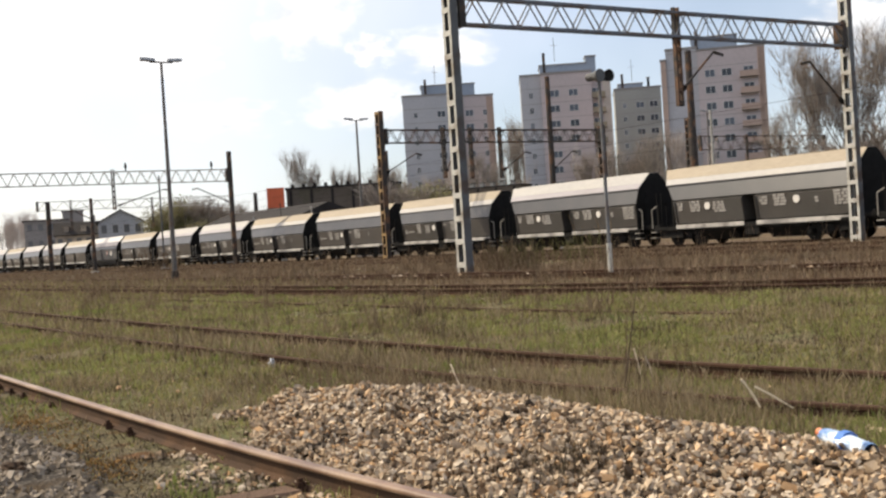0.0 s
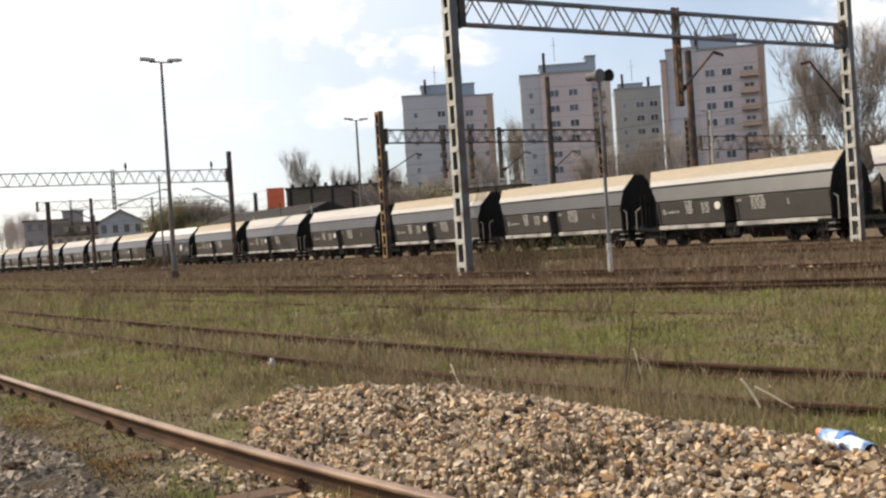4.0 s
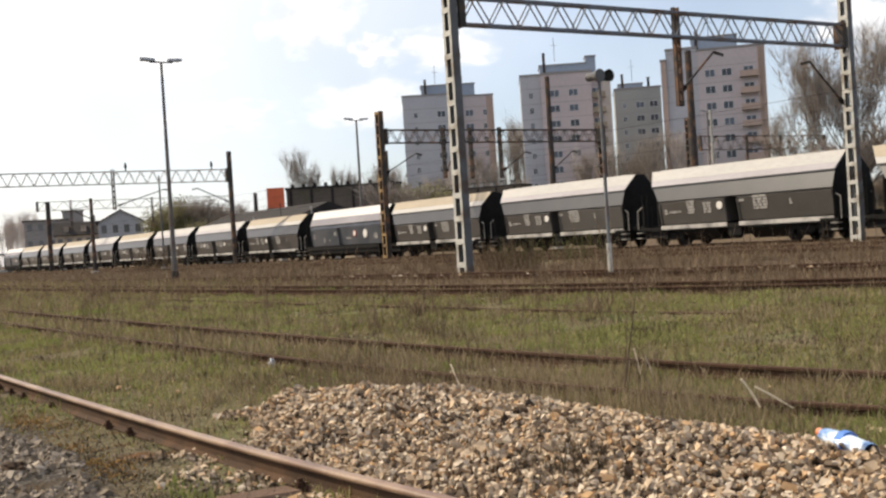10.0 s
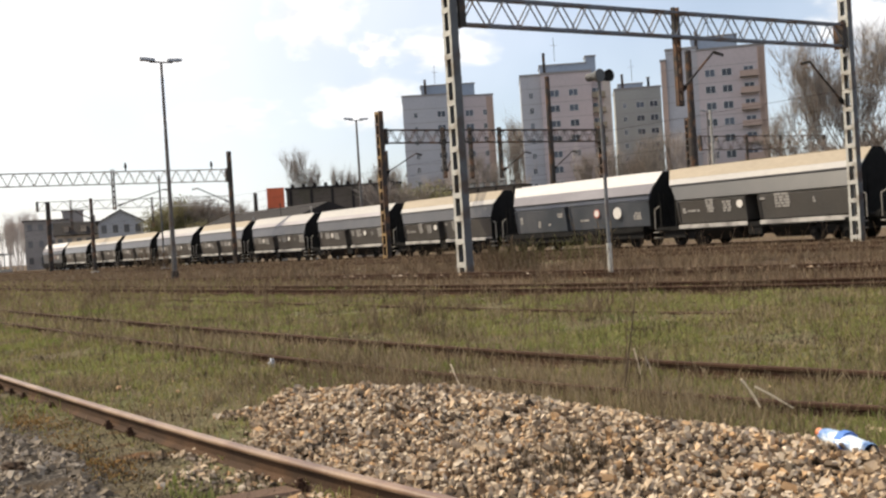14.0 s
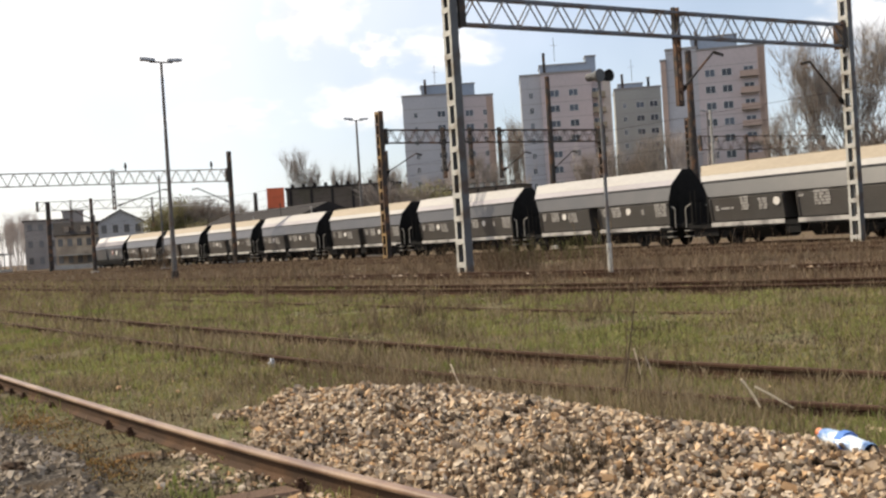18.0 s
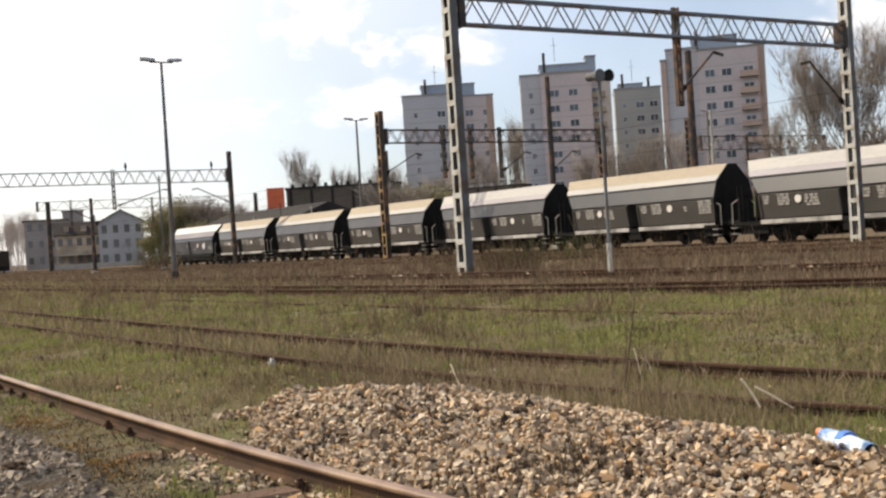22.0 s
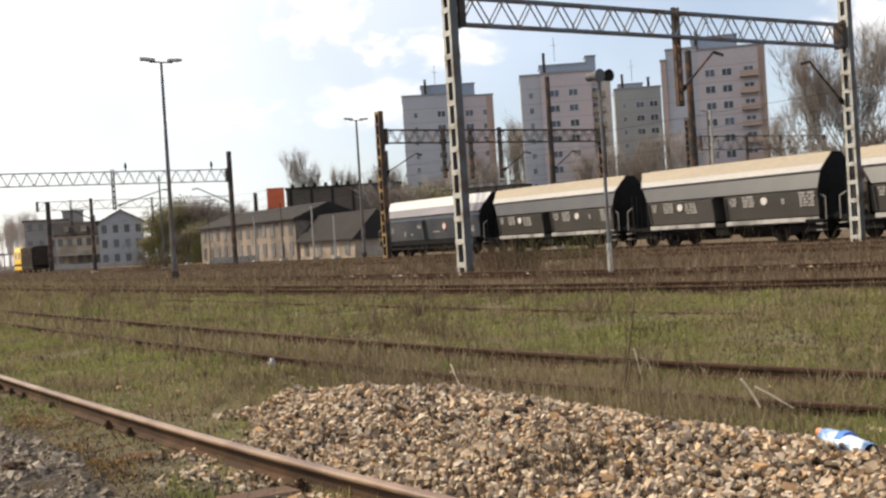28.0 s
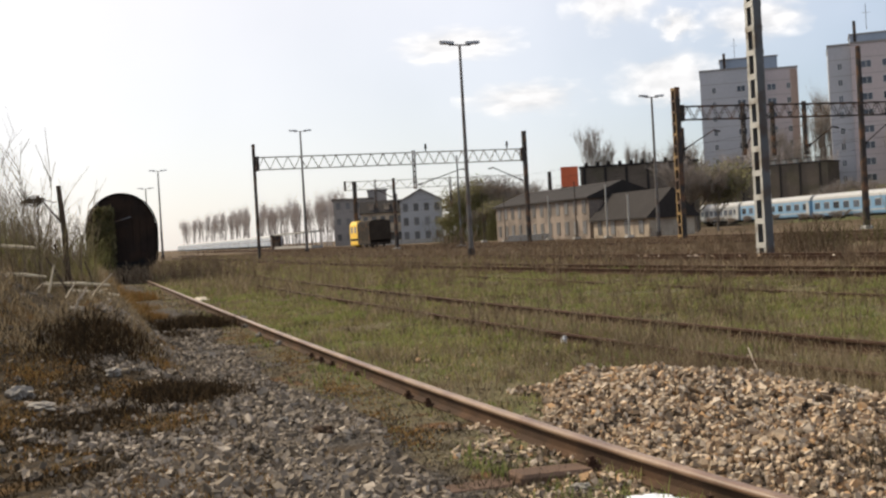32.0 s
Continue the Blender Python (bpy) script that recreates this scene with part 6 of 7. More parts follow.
# ---- trees ----
M_BARK = mat("grey_brown_bark", (0.19, 0.165, 0.138), 0.95, 0, 0.3, 1.0, 15.0, 0.3, 0.03)
M_TWIG = island("thin_brown_twigs", [(0.23, 0.195, 0.165), (0.31, 0.265, 0.225), (0.38, 0.335, 0.29)], 0.95, 0.15)
M_BUD = island("yellow_green_buds", [(0.2, 0.195, 0.09), (0.28, 0.265, 0.13), (0.17, 0.155, 0.09), (0.24, 0.21, 0.13)], 0.8, 0.15, 0.5)


def bare_tree(label, h, spread, depth, seed, up=0.35, twig=0.03, trunk=0.3, buds=0, fork=3, group="bare trees", dense=3, twig_material=None, bark=None):
    """A leafless tree: tapered trunk and limbs, and a crown of fine twigs (and buds)."""
    r = random.Random(seed)
    t = thing("tree", Matrix(), label, "tree", group)
    bm = B()
    tv, tf, bv, bf = [], [], [], []

    def twigs(p, d, ln, k0):
        for _ in range(k0):
            e = (d + Vector((r.uniform(-1, 1), r.uniform(-1, 1), r.uniform(-.3, .9))) * 0.75).normalized() * ln * r.uniform(0.4, 1.3)
            s = e.cross(Vector((r.uniform(-1, 1), r.uniform(-1, 1), 0.2))).normalized() * twig * 0.5
            k = len(tv)
            m = p + e * 0.5 + Vector((r.uniform(-1, 1), r.uniform(-1, 1), r.uniform(-.2, 1))) * ln * 0.08
            tv.extend([tuple(p + s), tuple(p - s), tuple(m + s * .7), tuple(m - s * .7), tuple(p + e + Vector((0, 0, ln * 0.15)))])
            tf.extend([(k, k + 1, k + 3, k + 2), (k + 2, k + 3, k + 4)])
            for _ in range(buds):
                c = p + e * r.uniform(0.2, 1) + Vector((r.uniform(-1, 1), r.uniform(-1, 1), r.uniform(-1, 1))) * ln * 0.7
                q = Vector((r.uniform(-1, 1), r.uniform(-1, 1), r.uniform(-1, 1))) * 0.1
                w = Vector((r.uniform(-1, 1), r.uniform(-1, 1), r.uniform(-1, 1))) * 0.1
                k = len(bv)
                bv.extend([tuple(c - q), tuple(c + w), tuple(c + q)])
                bf.append((k, k + 1, k + 2))

    def grow(p, d, ln, rad, lv):
        n = 3 if lv < 3 else 2
        for i in range(n):
            q = p + d * ln / n
            rod(bm, p, q, rad * (1 - 0.13 * i), rad * (0.87 - 0.13 * i), n=6 if lv < 2 else 4, caps=False)
            if lv >= depth - 2:
                twigs(p.lerp(q, 0.6), d, max(0.6, ln * 0.7), dense)
            elif lv and i and r.random() < 0.6:
                e = (d * 0.5 + Vector((r.uniform(-1, 1) * spread, r.uniform(-1, 1) * spread, up))).normalized()
                grow(q, e, ln * 0.5, rad * 0.4, lv + 2)
            p = q
            d = (d + Vector((r.uniform(-.16, .16), r.uniform(-.16, .16), 0.05))).normalized()
        if lv < depth:
            for _ in range(fork if lv else fork + 1):
                e = (d * 0.7 + Vector((r.uniform(-1, 1) * spread, r.uniform(-1, 1) * spread, up + r.uniform(-.2, .25)))).normalized()
                grow(p, e, ln * r.uniform(0.62, 0.95), rad * 0.55, lv + 1)
        else:
            twigs(p, d, max(0.7, ln * 0.9), 4)
    grow(Vector((0, 0, -0.2)), Vector((0, 0, 1)), h * 0.15, trunk, 0)
    part("trunk", bm, bark or M_BARK, t, smooth=True)
    top = max(v[2] for v in tv)
    me = bpy.data.meshes.new("crown")
    me.from_pydata(tv, [], tf)
    me.materials.append(twig_material or M_TWIG)
    cr = part("crown", me, None, t)
    if buds:
        mb = bpy.data.meshes.new("young_leaf_haze")
        mb.from_pydata(bv, [], bf)
        mb.materials.append(M_BUD)
        part("young_leaf_haze", mb, None, cr)
    t["tall"] = top
    return t


def plant(src, x, y, h, turn=None, z=0.2, wide=1.0):
    k = h / src["tall"]
    c = copy_thing(src, pose(x, y, z, 0, 0, random.uniform(0, 360) if turn is None else turn))
    c.scale = (k * wide, k * wide, k)
    return c


# far trees: distance haze is put into these pale twig and bark colours
M_TWIGHAZE = island("hazed_far_twigs", [(0.42, 0.36, 0.32), (0.5, 0.44, 0.4), (0.58, 0.52, 0.48)], 0.95, 0.15)
M_BARKHAZE = mat("hazed_far_bark", (0.4, 0.35, 0.31), 0.95, 0, 0.3, 1.0, 15.0, 0.1, 0.03)
T_A = bare_tree("leafless grey-brown tree with fine twigs", 12, 0.75, 4, 3, 0.35, 0.015, 0.11)
T_B = bare_tree("leafless tree with upright twiggy crown", 14, 0.42, 4, 8, 0.65, 0.014, 0.11)
T_C = bare_tree("tall narrow leafless poplar tree", 16, 0.2, 4, 12, 1.1, 0.016, 0.14)
T_D = bare_tree("bushy tree in first yellow-green leaf", 9, 0.75, 4, 21, 0.35, 0.02, 0.08, 3, 3)
T_E = bare_tree("dense brown leafless scrub tree", 8, 0.75, 4, 31, 0.4, 0.022, 0.09, 0, 3, dense=5)
T_F = bare_tree("slim leafless tree of a far row", 13, 0.3, 3, 47, 0.95, 0.02, 0.07, 0, 3, dense=1, twig_material=M_TWIGHAZE, bark=M_BARKHAZE)
T_G = bare_tree("slim leafless tree of a far row", 13, 0.36, 3, 53, 0.85, 0.02, 0.07, 0, 3, dense=1, twig_material=M_TWIGHAZE, bark=M_BARKHAZE)
T_R = bare_tree("tall leafless tree with a broad dense twiggy crown", 20, 0.48, 5, 78, 0.6, 0.016, 0.11, 0, 3, dense=6)
used = set()


def grove(rows):
    for src, x, y, h, w in rows:
        if src in used:
            plant(src, x, y, h, wide=w)
        else:
            used.add(src)
            k = h / src["tall"]
            src.matrix_basis = pose(x, y, 0.2, 0, 0, 20)
            src.scale = (k * w, k * w, k)


# tall trees beside the right tower, and behind the yard
grove([(T_R, 116.2, 94.6, 25.5, 1.1), (T_R, 121.0, 92.5, 27.0, 1.35), (T_R, 128, 85, 26, 1.3), (T_E, 114.5, 94.5, 13, 1.3), (T_E, 118, 92, 14, 1.3), (T_B, 112.5, 97, 16, 0.9)])
grove([(T_R, 73.2, 153.5, 17.6, 0.95), (T_C, 91.5, 178, 17.2, 0.7), (T_C, 92.6, 177.4, 16.5, 0.7), (T_C, 93.5, 177, 15.8, 0.7), (T_E, 97, 174, 13, 1.0)])
grove([(T_C, 130, 178, 27, 0.7), (T_C, 132.5, 177, 25, 0.7), (T_B, 126, 175, 22, 0.8), (T_B, 128.5, 174, 24, 0.8)])
# scrub and trees round the station buildings
grove([(T_D, 56.5, 168, 9.0, 1.1), (T_D, 58.0, 168.5, 10.5, 1.1), (T_D, 54.8, 170, 5.0, 1.3), (T_E, 61.5, 168, 10.5, 1.3), (T_E, 64, 167, 11, 1.3), (T_E, 66.5, 166, 10.8, 1.3), (T_E, 57, 160, 6, 1.5), (T_D, 60, 159, 6.5, 1.5), (T_E, 63, 158, 7, 1.5), (T_E, 55.5, 162, 5, 1.6), (T_E, 66, 157, 7.5, 1.5), (T_E, 69, 158, 8, 1.4), (T_E, 63, 152, 4.8, 1.8), (T_E, 65, 151, 4.6, 1.8), (T_E, 60, 164, 5.0, 1.9)])
# bare trees between the far storage hall and the tower blocks
for i in range(46):
    hd, ds = radians(29.5 + 0.36 * i + random.uniform(-.3, .3)), random.uniform(212, 226) - 0.75 * max(0, i - 12)
    grove([(random.choice((T_B, T_G, T_F, T_G, T_B)), ds * math.sin(hd), ds * math.cos(hd), random.uniform(13.5, 20.0) - (2.5 if 12 < i < 22 else 0), 1.1)])
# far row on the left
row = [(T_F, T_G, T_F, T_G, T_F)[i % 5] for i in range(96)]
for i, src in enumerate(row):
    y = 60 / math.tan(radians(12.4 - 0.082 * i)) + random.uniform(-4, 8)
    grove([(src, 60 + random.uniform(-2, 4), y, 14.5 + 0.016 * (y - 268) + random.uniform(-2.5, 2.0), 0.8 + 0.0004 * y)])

# scrub beside the warehouse
grove([(T_E, 62.5, 112, 8.5, 1.3), (T_E, 64.5, 111, 9.0, 1.3), (T_D, 66.5, 110, 8.0, 1.3)])
# ---- warehouse, embankment and stabled carriages ----
def warehouse():
    t = thing("warehouse", pose(61.8, 135.2, 0.2, 0, 0, -27.2), "long dark flat-roofed warehouse with roof vents", "warehouse")
    part("wall", box(B(), 0, 15, 0, 12, -0.3, 8.9), M_GREYDARK, t)
    for i in range(6):
        part("pilaster", box(B(), 0.4 + 2.7 * i, 0.75 + 2.7 * i, -0.12, 0.0, 0, 8.8), M_ROOFD, t)
    part("roof_edge", box(B(), -0.15, 15.15, -0.15, 12.15, 8.9, 9.15), M_ROOFD, t)
    for i in range(10):
        part("roof_vent", box(B(), 0.6 + 1.45 * i, 1.05 + 1.45 * i, 0.3, 0.8, 9.15, 9.6), M_ROOFD, t)
    o = thing("plant_room", pose(58.9, 135.6, 0.2, 0, 0, -25), "bright orange clad block beside the warehouse", "building")
    part("cladding", box(B(), 0.3, 2.5, 0, 4, -0.3, 9.2), M_ORANGE, o)
    part("base", box(B(), 0.25, 2.55, -0.06, 3.9, -0.3, 6.6), M_GREYDARK, o)


M_GREYDARK = mat("sooty_dark_wall", (0.12, 0.098, 0.078), 0.95, 0, 0.3, 0.4, 5.0, 0.2, 0.02, (0.105, 0.09, 0.065), 0.5)
warehouse()


def embankment():
    """The overgrown slope behind the stabled carriages."""
    verts, faces = [], []
    line = [(70, 190), (84, 186), (100, 183), (112, 172), (118, 150), (122, 128), (130, 100), (140, 70)]
    for (x, y) in line:
        dx, dy = 0.75, 0.66
        for d, z in ((-6, 0.0), (-2, 2.2), (2, 4.6), (6, 5.6), (40, 5.8)):
            verts.append((x + dx * d + random.uniform(-.6, .6), y + dy * d + random.uniform(-.6, .6), z + random.uniform(-.3, .3)))
    for i in range(len(line) - 1):
        for j in range(4):
            a = i * 5 + j
            faces.append((a, a + 5, a + 6, a + 1))
    e = raw("embankment", verts, faces, M_BANK)
    tagged(e, "dark overgrown embankment behind the stabled carriages", "embankment", kind="structure")
    rows = []
    for i in range(90):
        f = random.uniform(0, len(line) - 1.001)
        k = int(f)
        x = line[k][0] + (f - k) * (line[k + 1][0] - line[k][0]) + random.uniform(-2, 6)
        y = line[k][1] + (f - k) * (line[k + 1][1] - line[k][1]) + random.uniform(-2, 6)
        rows.append((random.choice((T_A, T_E, T_E, T_E, T_B)), x, y, random.uniform(5.0, 8.5) * (0.5 if f < 3.6 else 1), 1.4))
    grove(rows)


embankment()


def storage_hall():
    """A long low hall on top of the embankment, its roof edge set with a row of pale vents."""
    t = thing("storage_hall", pose(102.5, 186.6, 0.2, 0, 0, -58.4), "long dark brown storage hall with pale roof vents", "warehouse")
    part("wall", box(B(), 0, 30.5, 0, 5, -0.3, 9.9), M_GREYDARK, t)
    part("roof_edge", box(B(), -0.15, 30.65, -0.15, 5.15, 9.9, 10.1), M_ROOFD, t)
    for i in range(15):
        vt = part("roof_vent", box(B(), 1.0 + 1.95 * i, 1.7 + 1.95 * i, 0.3, 1.0, 10.1, 10.75), M_CONCRETE, t, "pale concrete roof vent")
        part("vent_cap", box(B(), 0.9 + 1.95 * i, 1.8 + 1.95 * i, 0.2, 1.1, 10.75, 10.85), M_ROOFD, vt)
    for i in range(9):
        part("pilaster", box(B(), 1.0 + 3.5 * i, 1.35 + 3.5 * i, -0.12, 0.0, 0, 9.8), M_ROOFD, t)


storage_hall()
M_COACHBLUE = mat("pale_blue_coach_paint", (0.17, 0.31, 0.46), 0.4, 0, 0.12, 0.8, 12.0, 0.03, 0.01)
M_COACHWHITE = mat("off_white_coach_paint", (0.4, 0.4, 0.39), 0.5, 0, 0.15, 0.8, 12.0, 0.03, 0.01)
M_COACHGREY = mat("dirty_grey_coach_paint", (0.3, 0.33, 0.35), 0.6, 0, 0.25, 0.8, 12.0, 0.03, 0.01, (0.2, 0.2, 0.19), 0.5)


def coach(x, y, turn, side, roofm, label, length=24.0, n=9, group="stabled carriages"):
    c = thing("railway_carriage", pose(x, y, 0.3, 0, 0, turn), label, "railway carriage", group)
    prof = [(1.35, 0.85), (1.42, 1.1), (1.42, 3.0)]
    part("body", solid(0, length, prof), side, c)
    part("roof", solid(-0.02, length + 0.02, [(1.44, 2.98), (1.38, 3.3), (1.0, 3.65), (0.3, 3.78)]), roofm, c)
    for s in (-1, 1):
        for i in range(n):
            y0 = length * (i + 0.5) / n
            w = part("window", box(B(), s * 1.435 - 0.01, s * 1.435 + 0.01, y0 - 0.75, y0 + 0.75, 1.75, 2.6), M_PANE, c)
            part("window_frame", box(box(B(), s * 1.43 - 0.012, s * 1.43 + 0.014, y0 - 0.84, y0 - 0.75, 1.68, 2.68), s * 1.43 - 0.012, s * 1.43 + 0.014, y0 - 0.75, y0 + 0.75, 2.6, 2.68), M_COACHWHITE, w)
        part("white_band", box(B(), s * 1.43 - 0.012, s * 1.43 + 0.012, 0.1, length - 0.1, 1.25, 1.4), M_COACHWHITE, c)
        part("door", box(B(), s * 1.43 - 0.02, s * 1.43 + 0.02, 0.25, 1.05, 0.95, 2.8), M_COACHWHITE, c)
    for y0 in (3, length - 3):
        part("bogie", bogie_frame(), M_BLACK, c, at=(0, y0, 0))
    part("underframe", box(B(), -1.2, 1.2, 0.5, length - 0.5, 0.55, 0.9), M_BLACK, c)
    return c


# the stabled blue carriages stand on a line that bears away from the yard
ang = math.degrees(math.atan2(-(104.1 - 94.0), 176.6 - 117.6))
ux, uy = -math.sin(radians(ang)), math.cos(radians(ang))
for d, sd, rf, lb, ln in ((41, M_COACHGREY, M_COACHWHITE, "dirty grey railway carriage with a pale roof", 19), (16, M_COACHBLUE, M_COACHWHITE, "pale blue railway carriage with a white roof", 24), (-9, M_COACHBLUE, M_COACHWHITE, "pale blue railway carriage with a white roof", 24), (-34, M_COACHWHITE, M_COACHWHITE, "white and blue railway carriage", 24)):
    coach(94.0 + ux * d, 117.6 + uy * d, ang, sd, rf, lb, ln)
grove([(T_E, 90.5 + 0.165 * k * 6 + random.uniform(-1, 1), 117 + 6 * k, random.uniform(1.2, 2.2), 2.2) for k in range(10)])
# carriages far down the line
# blue and white paint, whitened to put distance haze into it
M_FARWHITE = mat("hazed_blue_white_coach_paint", (0.5, 0.55, 0.6), 0.5, 0, 0.15, 0.8, 12.0, 0.03, 0.01, (0.3, 0.38, 0.5), 0.4)
far_coach = coach(50.8, 316, 0, M_FARWHITE, M_COACHWHITE, "far pale blue and white railway carriage", 24.0, 9, "far carriages")
for i in range(1, 14):
    copy_thing(far_coach, pose(50.8, 316 + 24.8 * i, 0.3))


def platform_roof():
    """A long pale roof on posts along the far line, and a trackside hut at its end."""
    t = thing("platform_roof", pose(47.6, 250, 0.2), "low pale platform roof on thin posts", "platform roof")
    part("roof", box(B(), 0, 3.0, 0, 52, 3.6, 3.9), M_CONCRETE, t)
    for i in range(11):
        part("post", rod(B(), (1.5, 1.0 + 5 * i, -0.2), (1.5, 1.0 + 5 * i, 3.6), 0.1, n=8), M_STEELDARK, t)
    part("slab", box(B(), 0.2, 2.8, 0, 52, -0.2, 0.6), M_CONCRETE, t)
    k = thing("hut", pose(47.8, 306, 0.2), "small dark trackside hut with a flat roof", "hut")
    part("wall", box(B(), 0, 2.6, 0, 2.6, -0.2, 3.6), M_STEELDARK, k)
    part("roof", box(B(), -0.15, 2.75, -0.15, 2.75, 3.6, 3.8), M_ROOFD, k)
    part("door", box(B(), 0.8, 1.7, -0.04, 0.0, 0, 2.1), M_GREYDARK, k)


platform_roof()


# ---- yellow works vehicle, rolling slowly towards the yard ----
M_YELLOW = mat("bright_yellow_paint", (0.8, 0.5, 0.03), 0.5, 0, 0.1, 1.0, 12.0, 0.03, 0.01)
M_TARP = mat("dark_brown_load", (0.04, 0.031, 0.023), 0.9, 0, 0.4, 1.0, 8.0, 0.4, 0.05)


def works_vehicle():
    v = thing("works_vehicle", Matrix(), "yellow railway works vehicle with a dark brown load", "rail vehicle")
    part("cab", solid(0.1, 4.8, [(1.25, 0.3), (1.4, 0.5), (1.4, 3.2), (1.1, 3.75)]), M_YELLOW, v)
    part("bumper", box(B(), -1.3, 1.3, 4.8, 5.1, 0.8, 1.2), M_WHITE, v, "white buffer beam")
    for x in (-0.65, 0.65):
        part("end_window", box(B(), x - 0.45, x + 0.45, 4.8, 4.84, 2.0, 3.0), M_PANE, v)
    for s in (-1, 1):
        for y in (1.4, 3.5):
            part("side_window", box(B(), s * 1.41 - 0.015, s * 1.41 + 0.015, y - 0.5, y + 0.5, 2.1, 3.0), M_PANE, v)
        part("sill_stripe", box(B(), s * 1.4 - 0.02, s * 1.4 + 0.02, 0.2, 4.7, 1.0, 1.3), M_BLACK, v)
    part("load", solid(-7.2, -0.1, [(1.35, 0.35), (1.45, 0.6), (1.45, 3.3), (1.3, 3.6), (0.5, 3.75)]), M_TARP, v)
    for i in range(6):
        part("stake", box(box(B(), 1.45, 1.53, -7.0 + 1.3 * i, -6.9 + 1.3 * i, 1.0, 3.7), -1.53, -1.45, -7.0 + 1.3 * i, -6.9 + 1.3 * i, 1.0, 3.7), M_STEELDARK, v)
    part("underframe", box(B(), -1.3, 1.3, -7.2, 4.8, 0.7, 1.0), M_BLACK, v)
    for y in (-6.0, -2.0, 1.2, 3.9):
        part("wheelset", wheelset(), M_BLACK, v, at=(0, y, 0.46))
    return v


WORKS = works_vehicle()

# ---- platforms and far clutter ----
pf = thing("platform", pose(40, 128, 0.2, 0, 0, -24), "pale concrete station platform edge", "platform")
part("slab", box(B(), 8, 26, 0.5, 3.5, 0, 0.75), M_CONCRETE, pf)
pf2 = thing("platform", pose(48, 205, 0.2, 0, 0, -14), "pale concrete station platform edge", "platform")
part("slab", box(B(), 0, 16, 0.5, 3.5, 0, 0.8), M_CONCRETE, pf2)


# ---- overhead wires ----
for x in (32.5, 37.7, 44.5, 50.8):
    w = thing("overhead_wire", Matrix(), "thin dark overhead contact and carrier wires", "overhead wire", "overhead wires")
    part("contact_wire", rod(B(), (x, -40, 5.7), (x, 400, 5.7), 0.008, n=4), M_BLACK, w)
    bm = B()
    sup = [(-30, 7.7), (31, 7.98), (68.2, 7.6), (101, 7.6), (160, 7.8), (230, 7.6), (300, 7.6)]
    for (ya, za), (yb, zb) in zip(sup, sup[1:]):
        for i in range(6):
            f, g = i / 6, (i + 1) / 6
            rod(bm, (x, ya + (yb - ya) * f, za + (zb - za) * f - 4.4 * f * (1 - f) * 0.9), (x, ya + (yb - ya) * g, za + (zb - za) * g - 4.4 * g * (1 - g) * 0.9), 0.008, n=4, caps=False)
    bmesh.ops.remove_doubles(bm, verts=bm.verts, dist=0.02)
    part("carrier_wire", bm, M_BLACK, w)


# ---- clouds, far off, drifting slowly ----
def cloud_material(seed):
    m = bpy.data.materials.new("white_cloud")
    m.use_nodes = True
    n, l = m.node_tree.nodes, m.node_tree.links
    n.remove(n["Principled BSDF"])
    co = n.new("ShaderNodeTexCoord")
    nt = n.new("ShaderNodeTexNoise")
    nt.noise_dimensions = "4D"
    nt.inputs["Scale"].default_value, nt.inputs["Detail"].default_value, nt.inputs["W"].default_value = 2.0, 7.0, seed
    l.new(co.outputs["Object"], nt.inputs["Vector"])
    ln = n.new("ShaderNodeVectorMath")
    ln.operation = "LENGTH"
    l.new(co.outputs["Object"], ln.inputs[0])
    k = n.new("ShaderNodeMath")
    k.operation = "MULTIPLY_ADD"
    k.inputs[1].default_value = -0.62
    l.new(ln.outputs["Value"], k.inputs[0])
    l.new(nt.outputs["Fac"], k.inputs[2])
    r = n.new("ShaderNodeMapRange")
    r.interpolation_type = "SMOOTHSTEP"
    r.inputs[1].default_value, r.inputs[2].default_value, r.inputs[4].default_value = -0.12, 0.34, 0.85
    l.new(k.outputs[0], r.inputs[0])
    em = n.new("ShaderNodeEmission")
    em.inputs[0].default_value, em.inputs[1].default_value = (1.0, 0.98, 0.97, 1), 1.2
    sh = n.new("ShaderNodeMapRange")
    sh.inputs[1].default_value, sh.inputs[2].default_value, sh.inputs[3].default_value, sh.inputs[4].default_value = 0.35, 0.65, 0.95, 1.35
    l.new(nt.outputs["Fac"], sh.inputs[0])
    l.new(sh.outputs[0], em.inputs[1])
    tr = n.new("ShaderNodeBsdfTransparent")
    mx = n.new("ShaderNodeMixShader")
    l.new(r.outputs[0], mx.inputs[0])
    l.new(tr.outputs[0], mx.inputs[1])
    l.new(em.outputs[0], mx.inputs[2])
    l.new(mx.outputs[0], n["Material Output"].inputs[0])
    return m


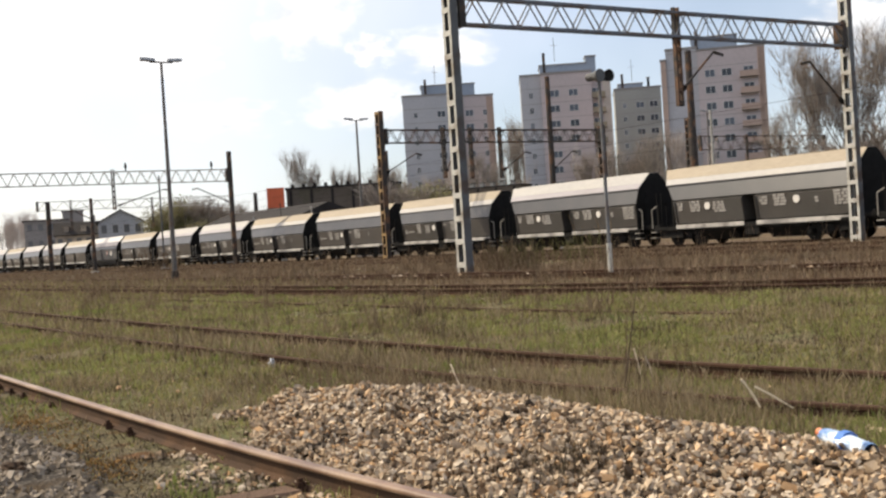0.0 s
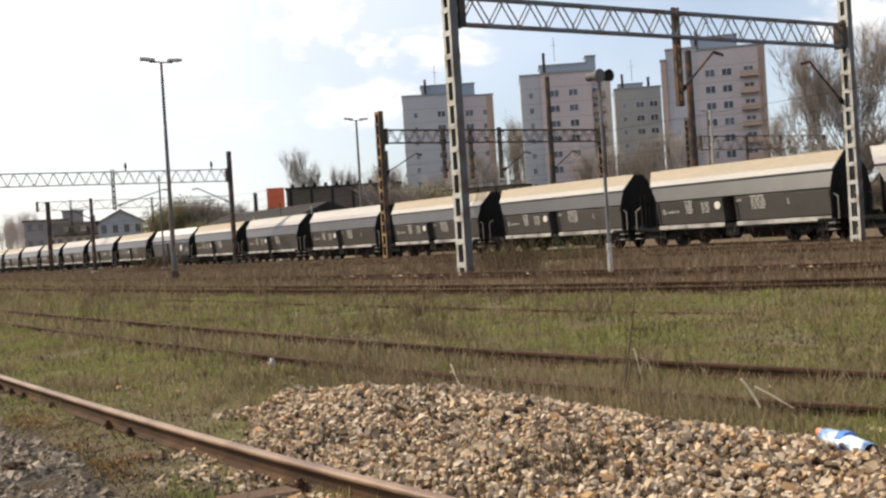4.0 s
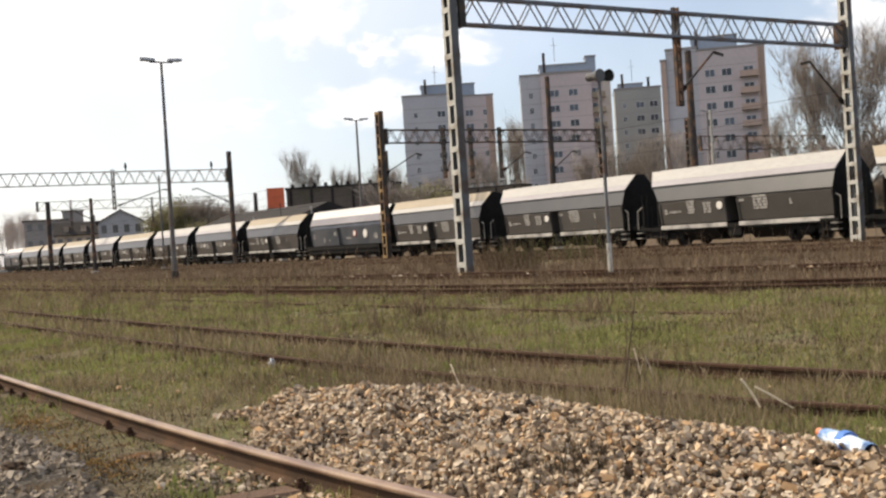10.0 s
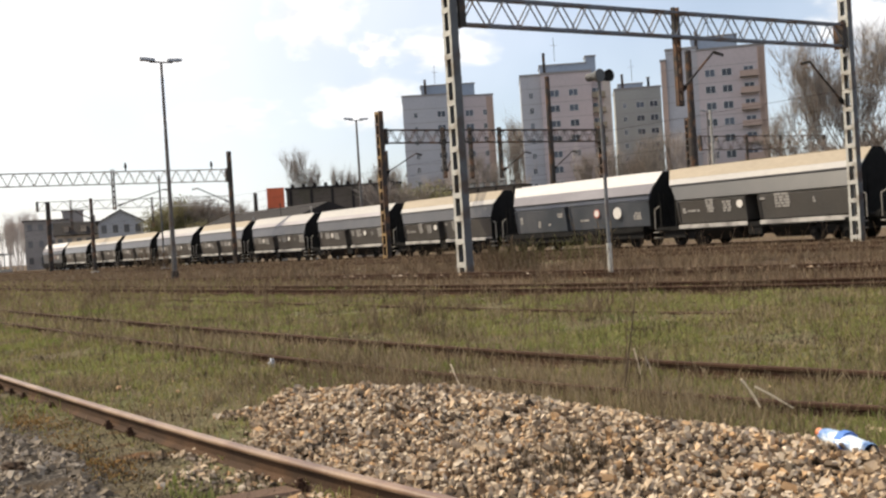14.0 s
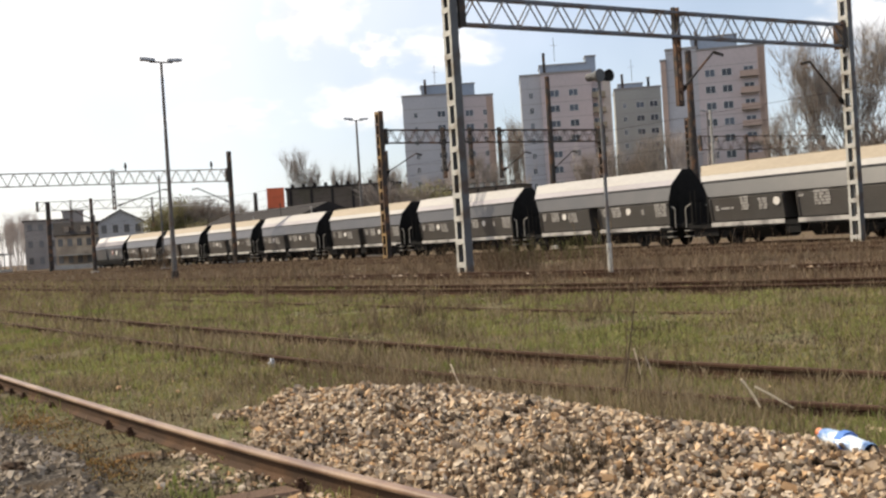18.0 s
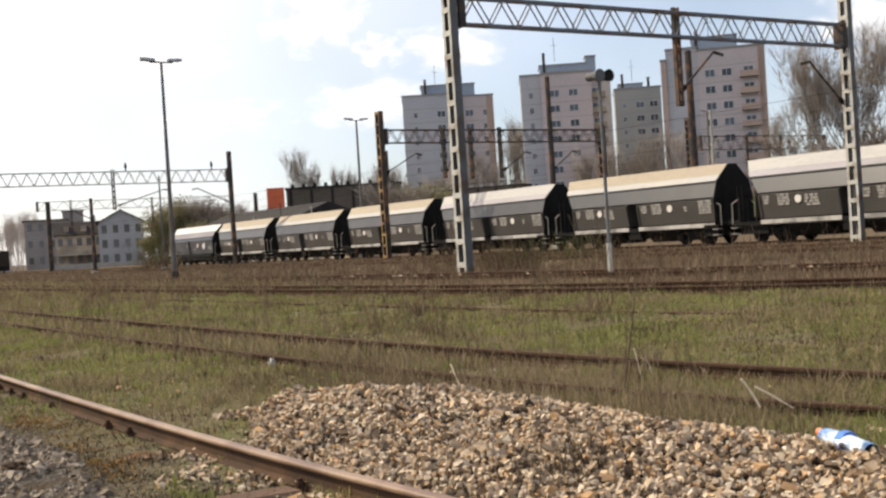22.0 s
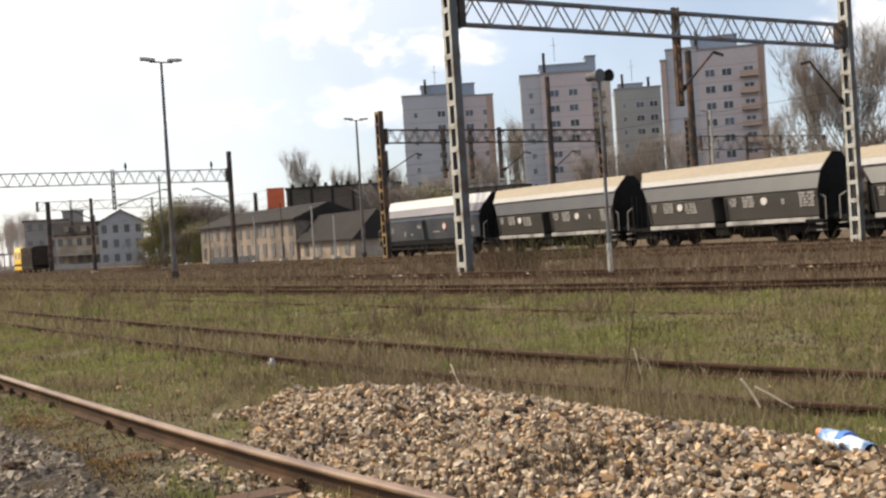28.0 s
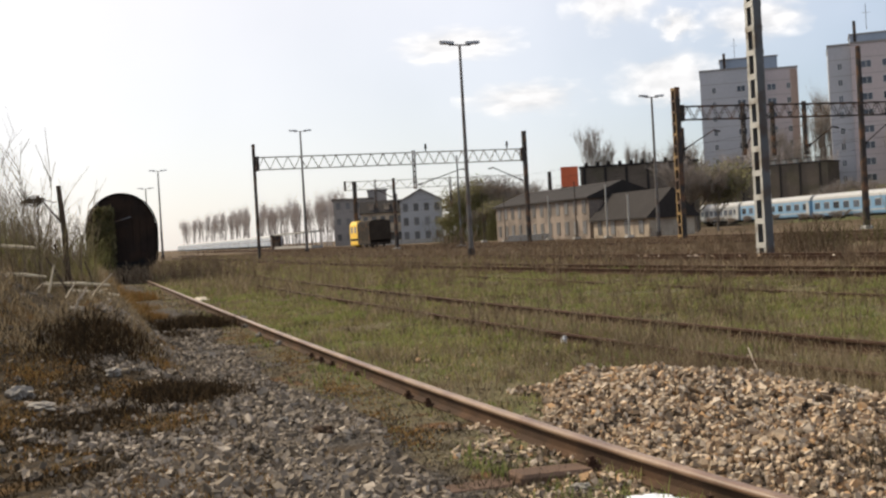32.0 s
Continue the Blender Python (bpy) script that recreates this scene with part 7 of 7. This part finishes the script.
CLOUDS = []
for i, (x, y, z, w, h) in enumerate(((868, 1577, 222, 112, 58), (979, 1511, 302, 102, 42), (879, 1571, 308, 42, 32), (795, 1615, 362, 92, 66), (661, 1674, 209, 120, 36), (1443, 1076, 287, 100, 55), (560, 1710, 300, 120, 36))):
    bm = B()
    quads(bm, [(-1, -1, 0), (1, -1, 0), (1, 1, 0), (-1, 1, 0)], ((0, 1, 2, 3),))
    c = new("backdrop", mesh_of("backdrop", bm, cloud_material(3.7 * i + 1)))
    c.matrix_basis = look((x, y, z), (2 * x, 2 * y, 2 * z - 1.5)) @ pose(0, 0, 0, 0, 0, 0)
    c.scale = (w, h, 1)
    c.visible_shadow = False
    tagged(c, "soft white cloud in the far sky", "cloud", kind="structure")
    CLOUDS.append(c)


def insect():
    t = thing("insect", Matrix(), "small dark flying insect with clear wings", "insect")
    bm = B()
    bmesh.ops.create_uvsphere(bm, u_segments=8, v_segments=6, radius=0.006)
    for v in bm.verts:
        v.co.y *= 2.0
    part("body", bm, M_STEELDARK, t)
    for s in (-1, 1):
        w = B()
        quads(w, [(0, -0.003, 0.003), (s * 0.014, -0.008, 0.009), (s * 0.017, 0.0, 0.01), (s * 0.01, 0.006, 0.008), (0, 0.003, 0.004)], ((0, 1, 2, 3, 4),))
        part("wing", w, M_PET, t)
    return t


INSECT = insect()


def drift():
    a, b, c = (-0.55, 2.95, 1.45), (0.77, 2.9, 1.93), (2.0, 3.2, 2.75)
    walk(INSECT, [(0, pose(-14, -6, 1.0, 20, 0, -60)), (9.5, pose(-2.4, 2.2, 1.1, 20, 0, -60)), (9.6, pose(*a, 20, 0, -70)), (9.7, pose(*b, 25, 0, -80)), (9.8, pose(*c, 30, 0, -80)), (10.0, pose(4.5, 2.5, 4.0, 30, 0, -100)), (32, pose(30, -40, 9, 20, 0, -120))])
    rows = [(0, 290), (22, 203), (25, 184), (28, 173), (30, 166), (31.5, 156), (32, 154.5)]
    walk(WORKS, [(t, pose(37.6, y, 0.33)) for t, y in rows])
    for c in CLOUDS:
        m = c.matrix_basis.to_quaternion().to_matrix().to_4x4()
        p = c.location.copy()
        side = Vector((0.85, -0.53, 0)) * 16
        walk(c, [(0, Matrix.Translation(p) @ m), (32, Matrix.Translation(p + side) @ m)])


motions()
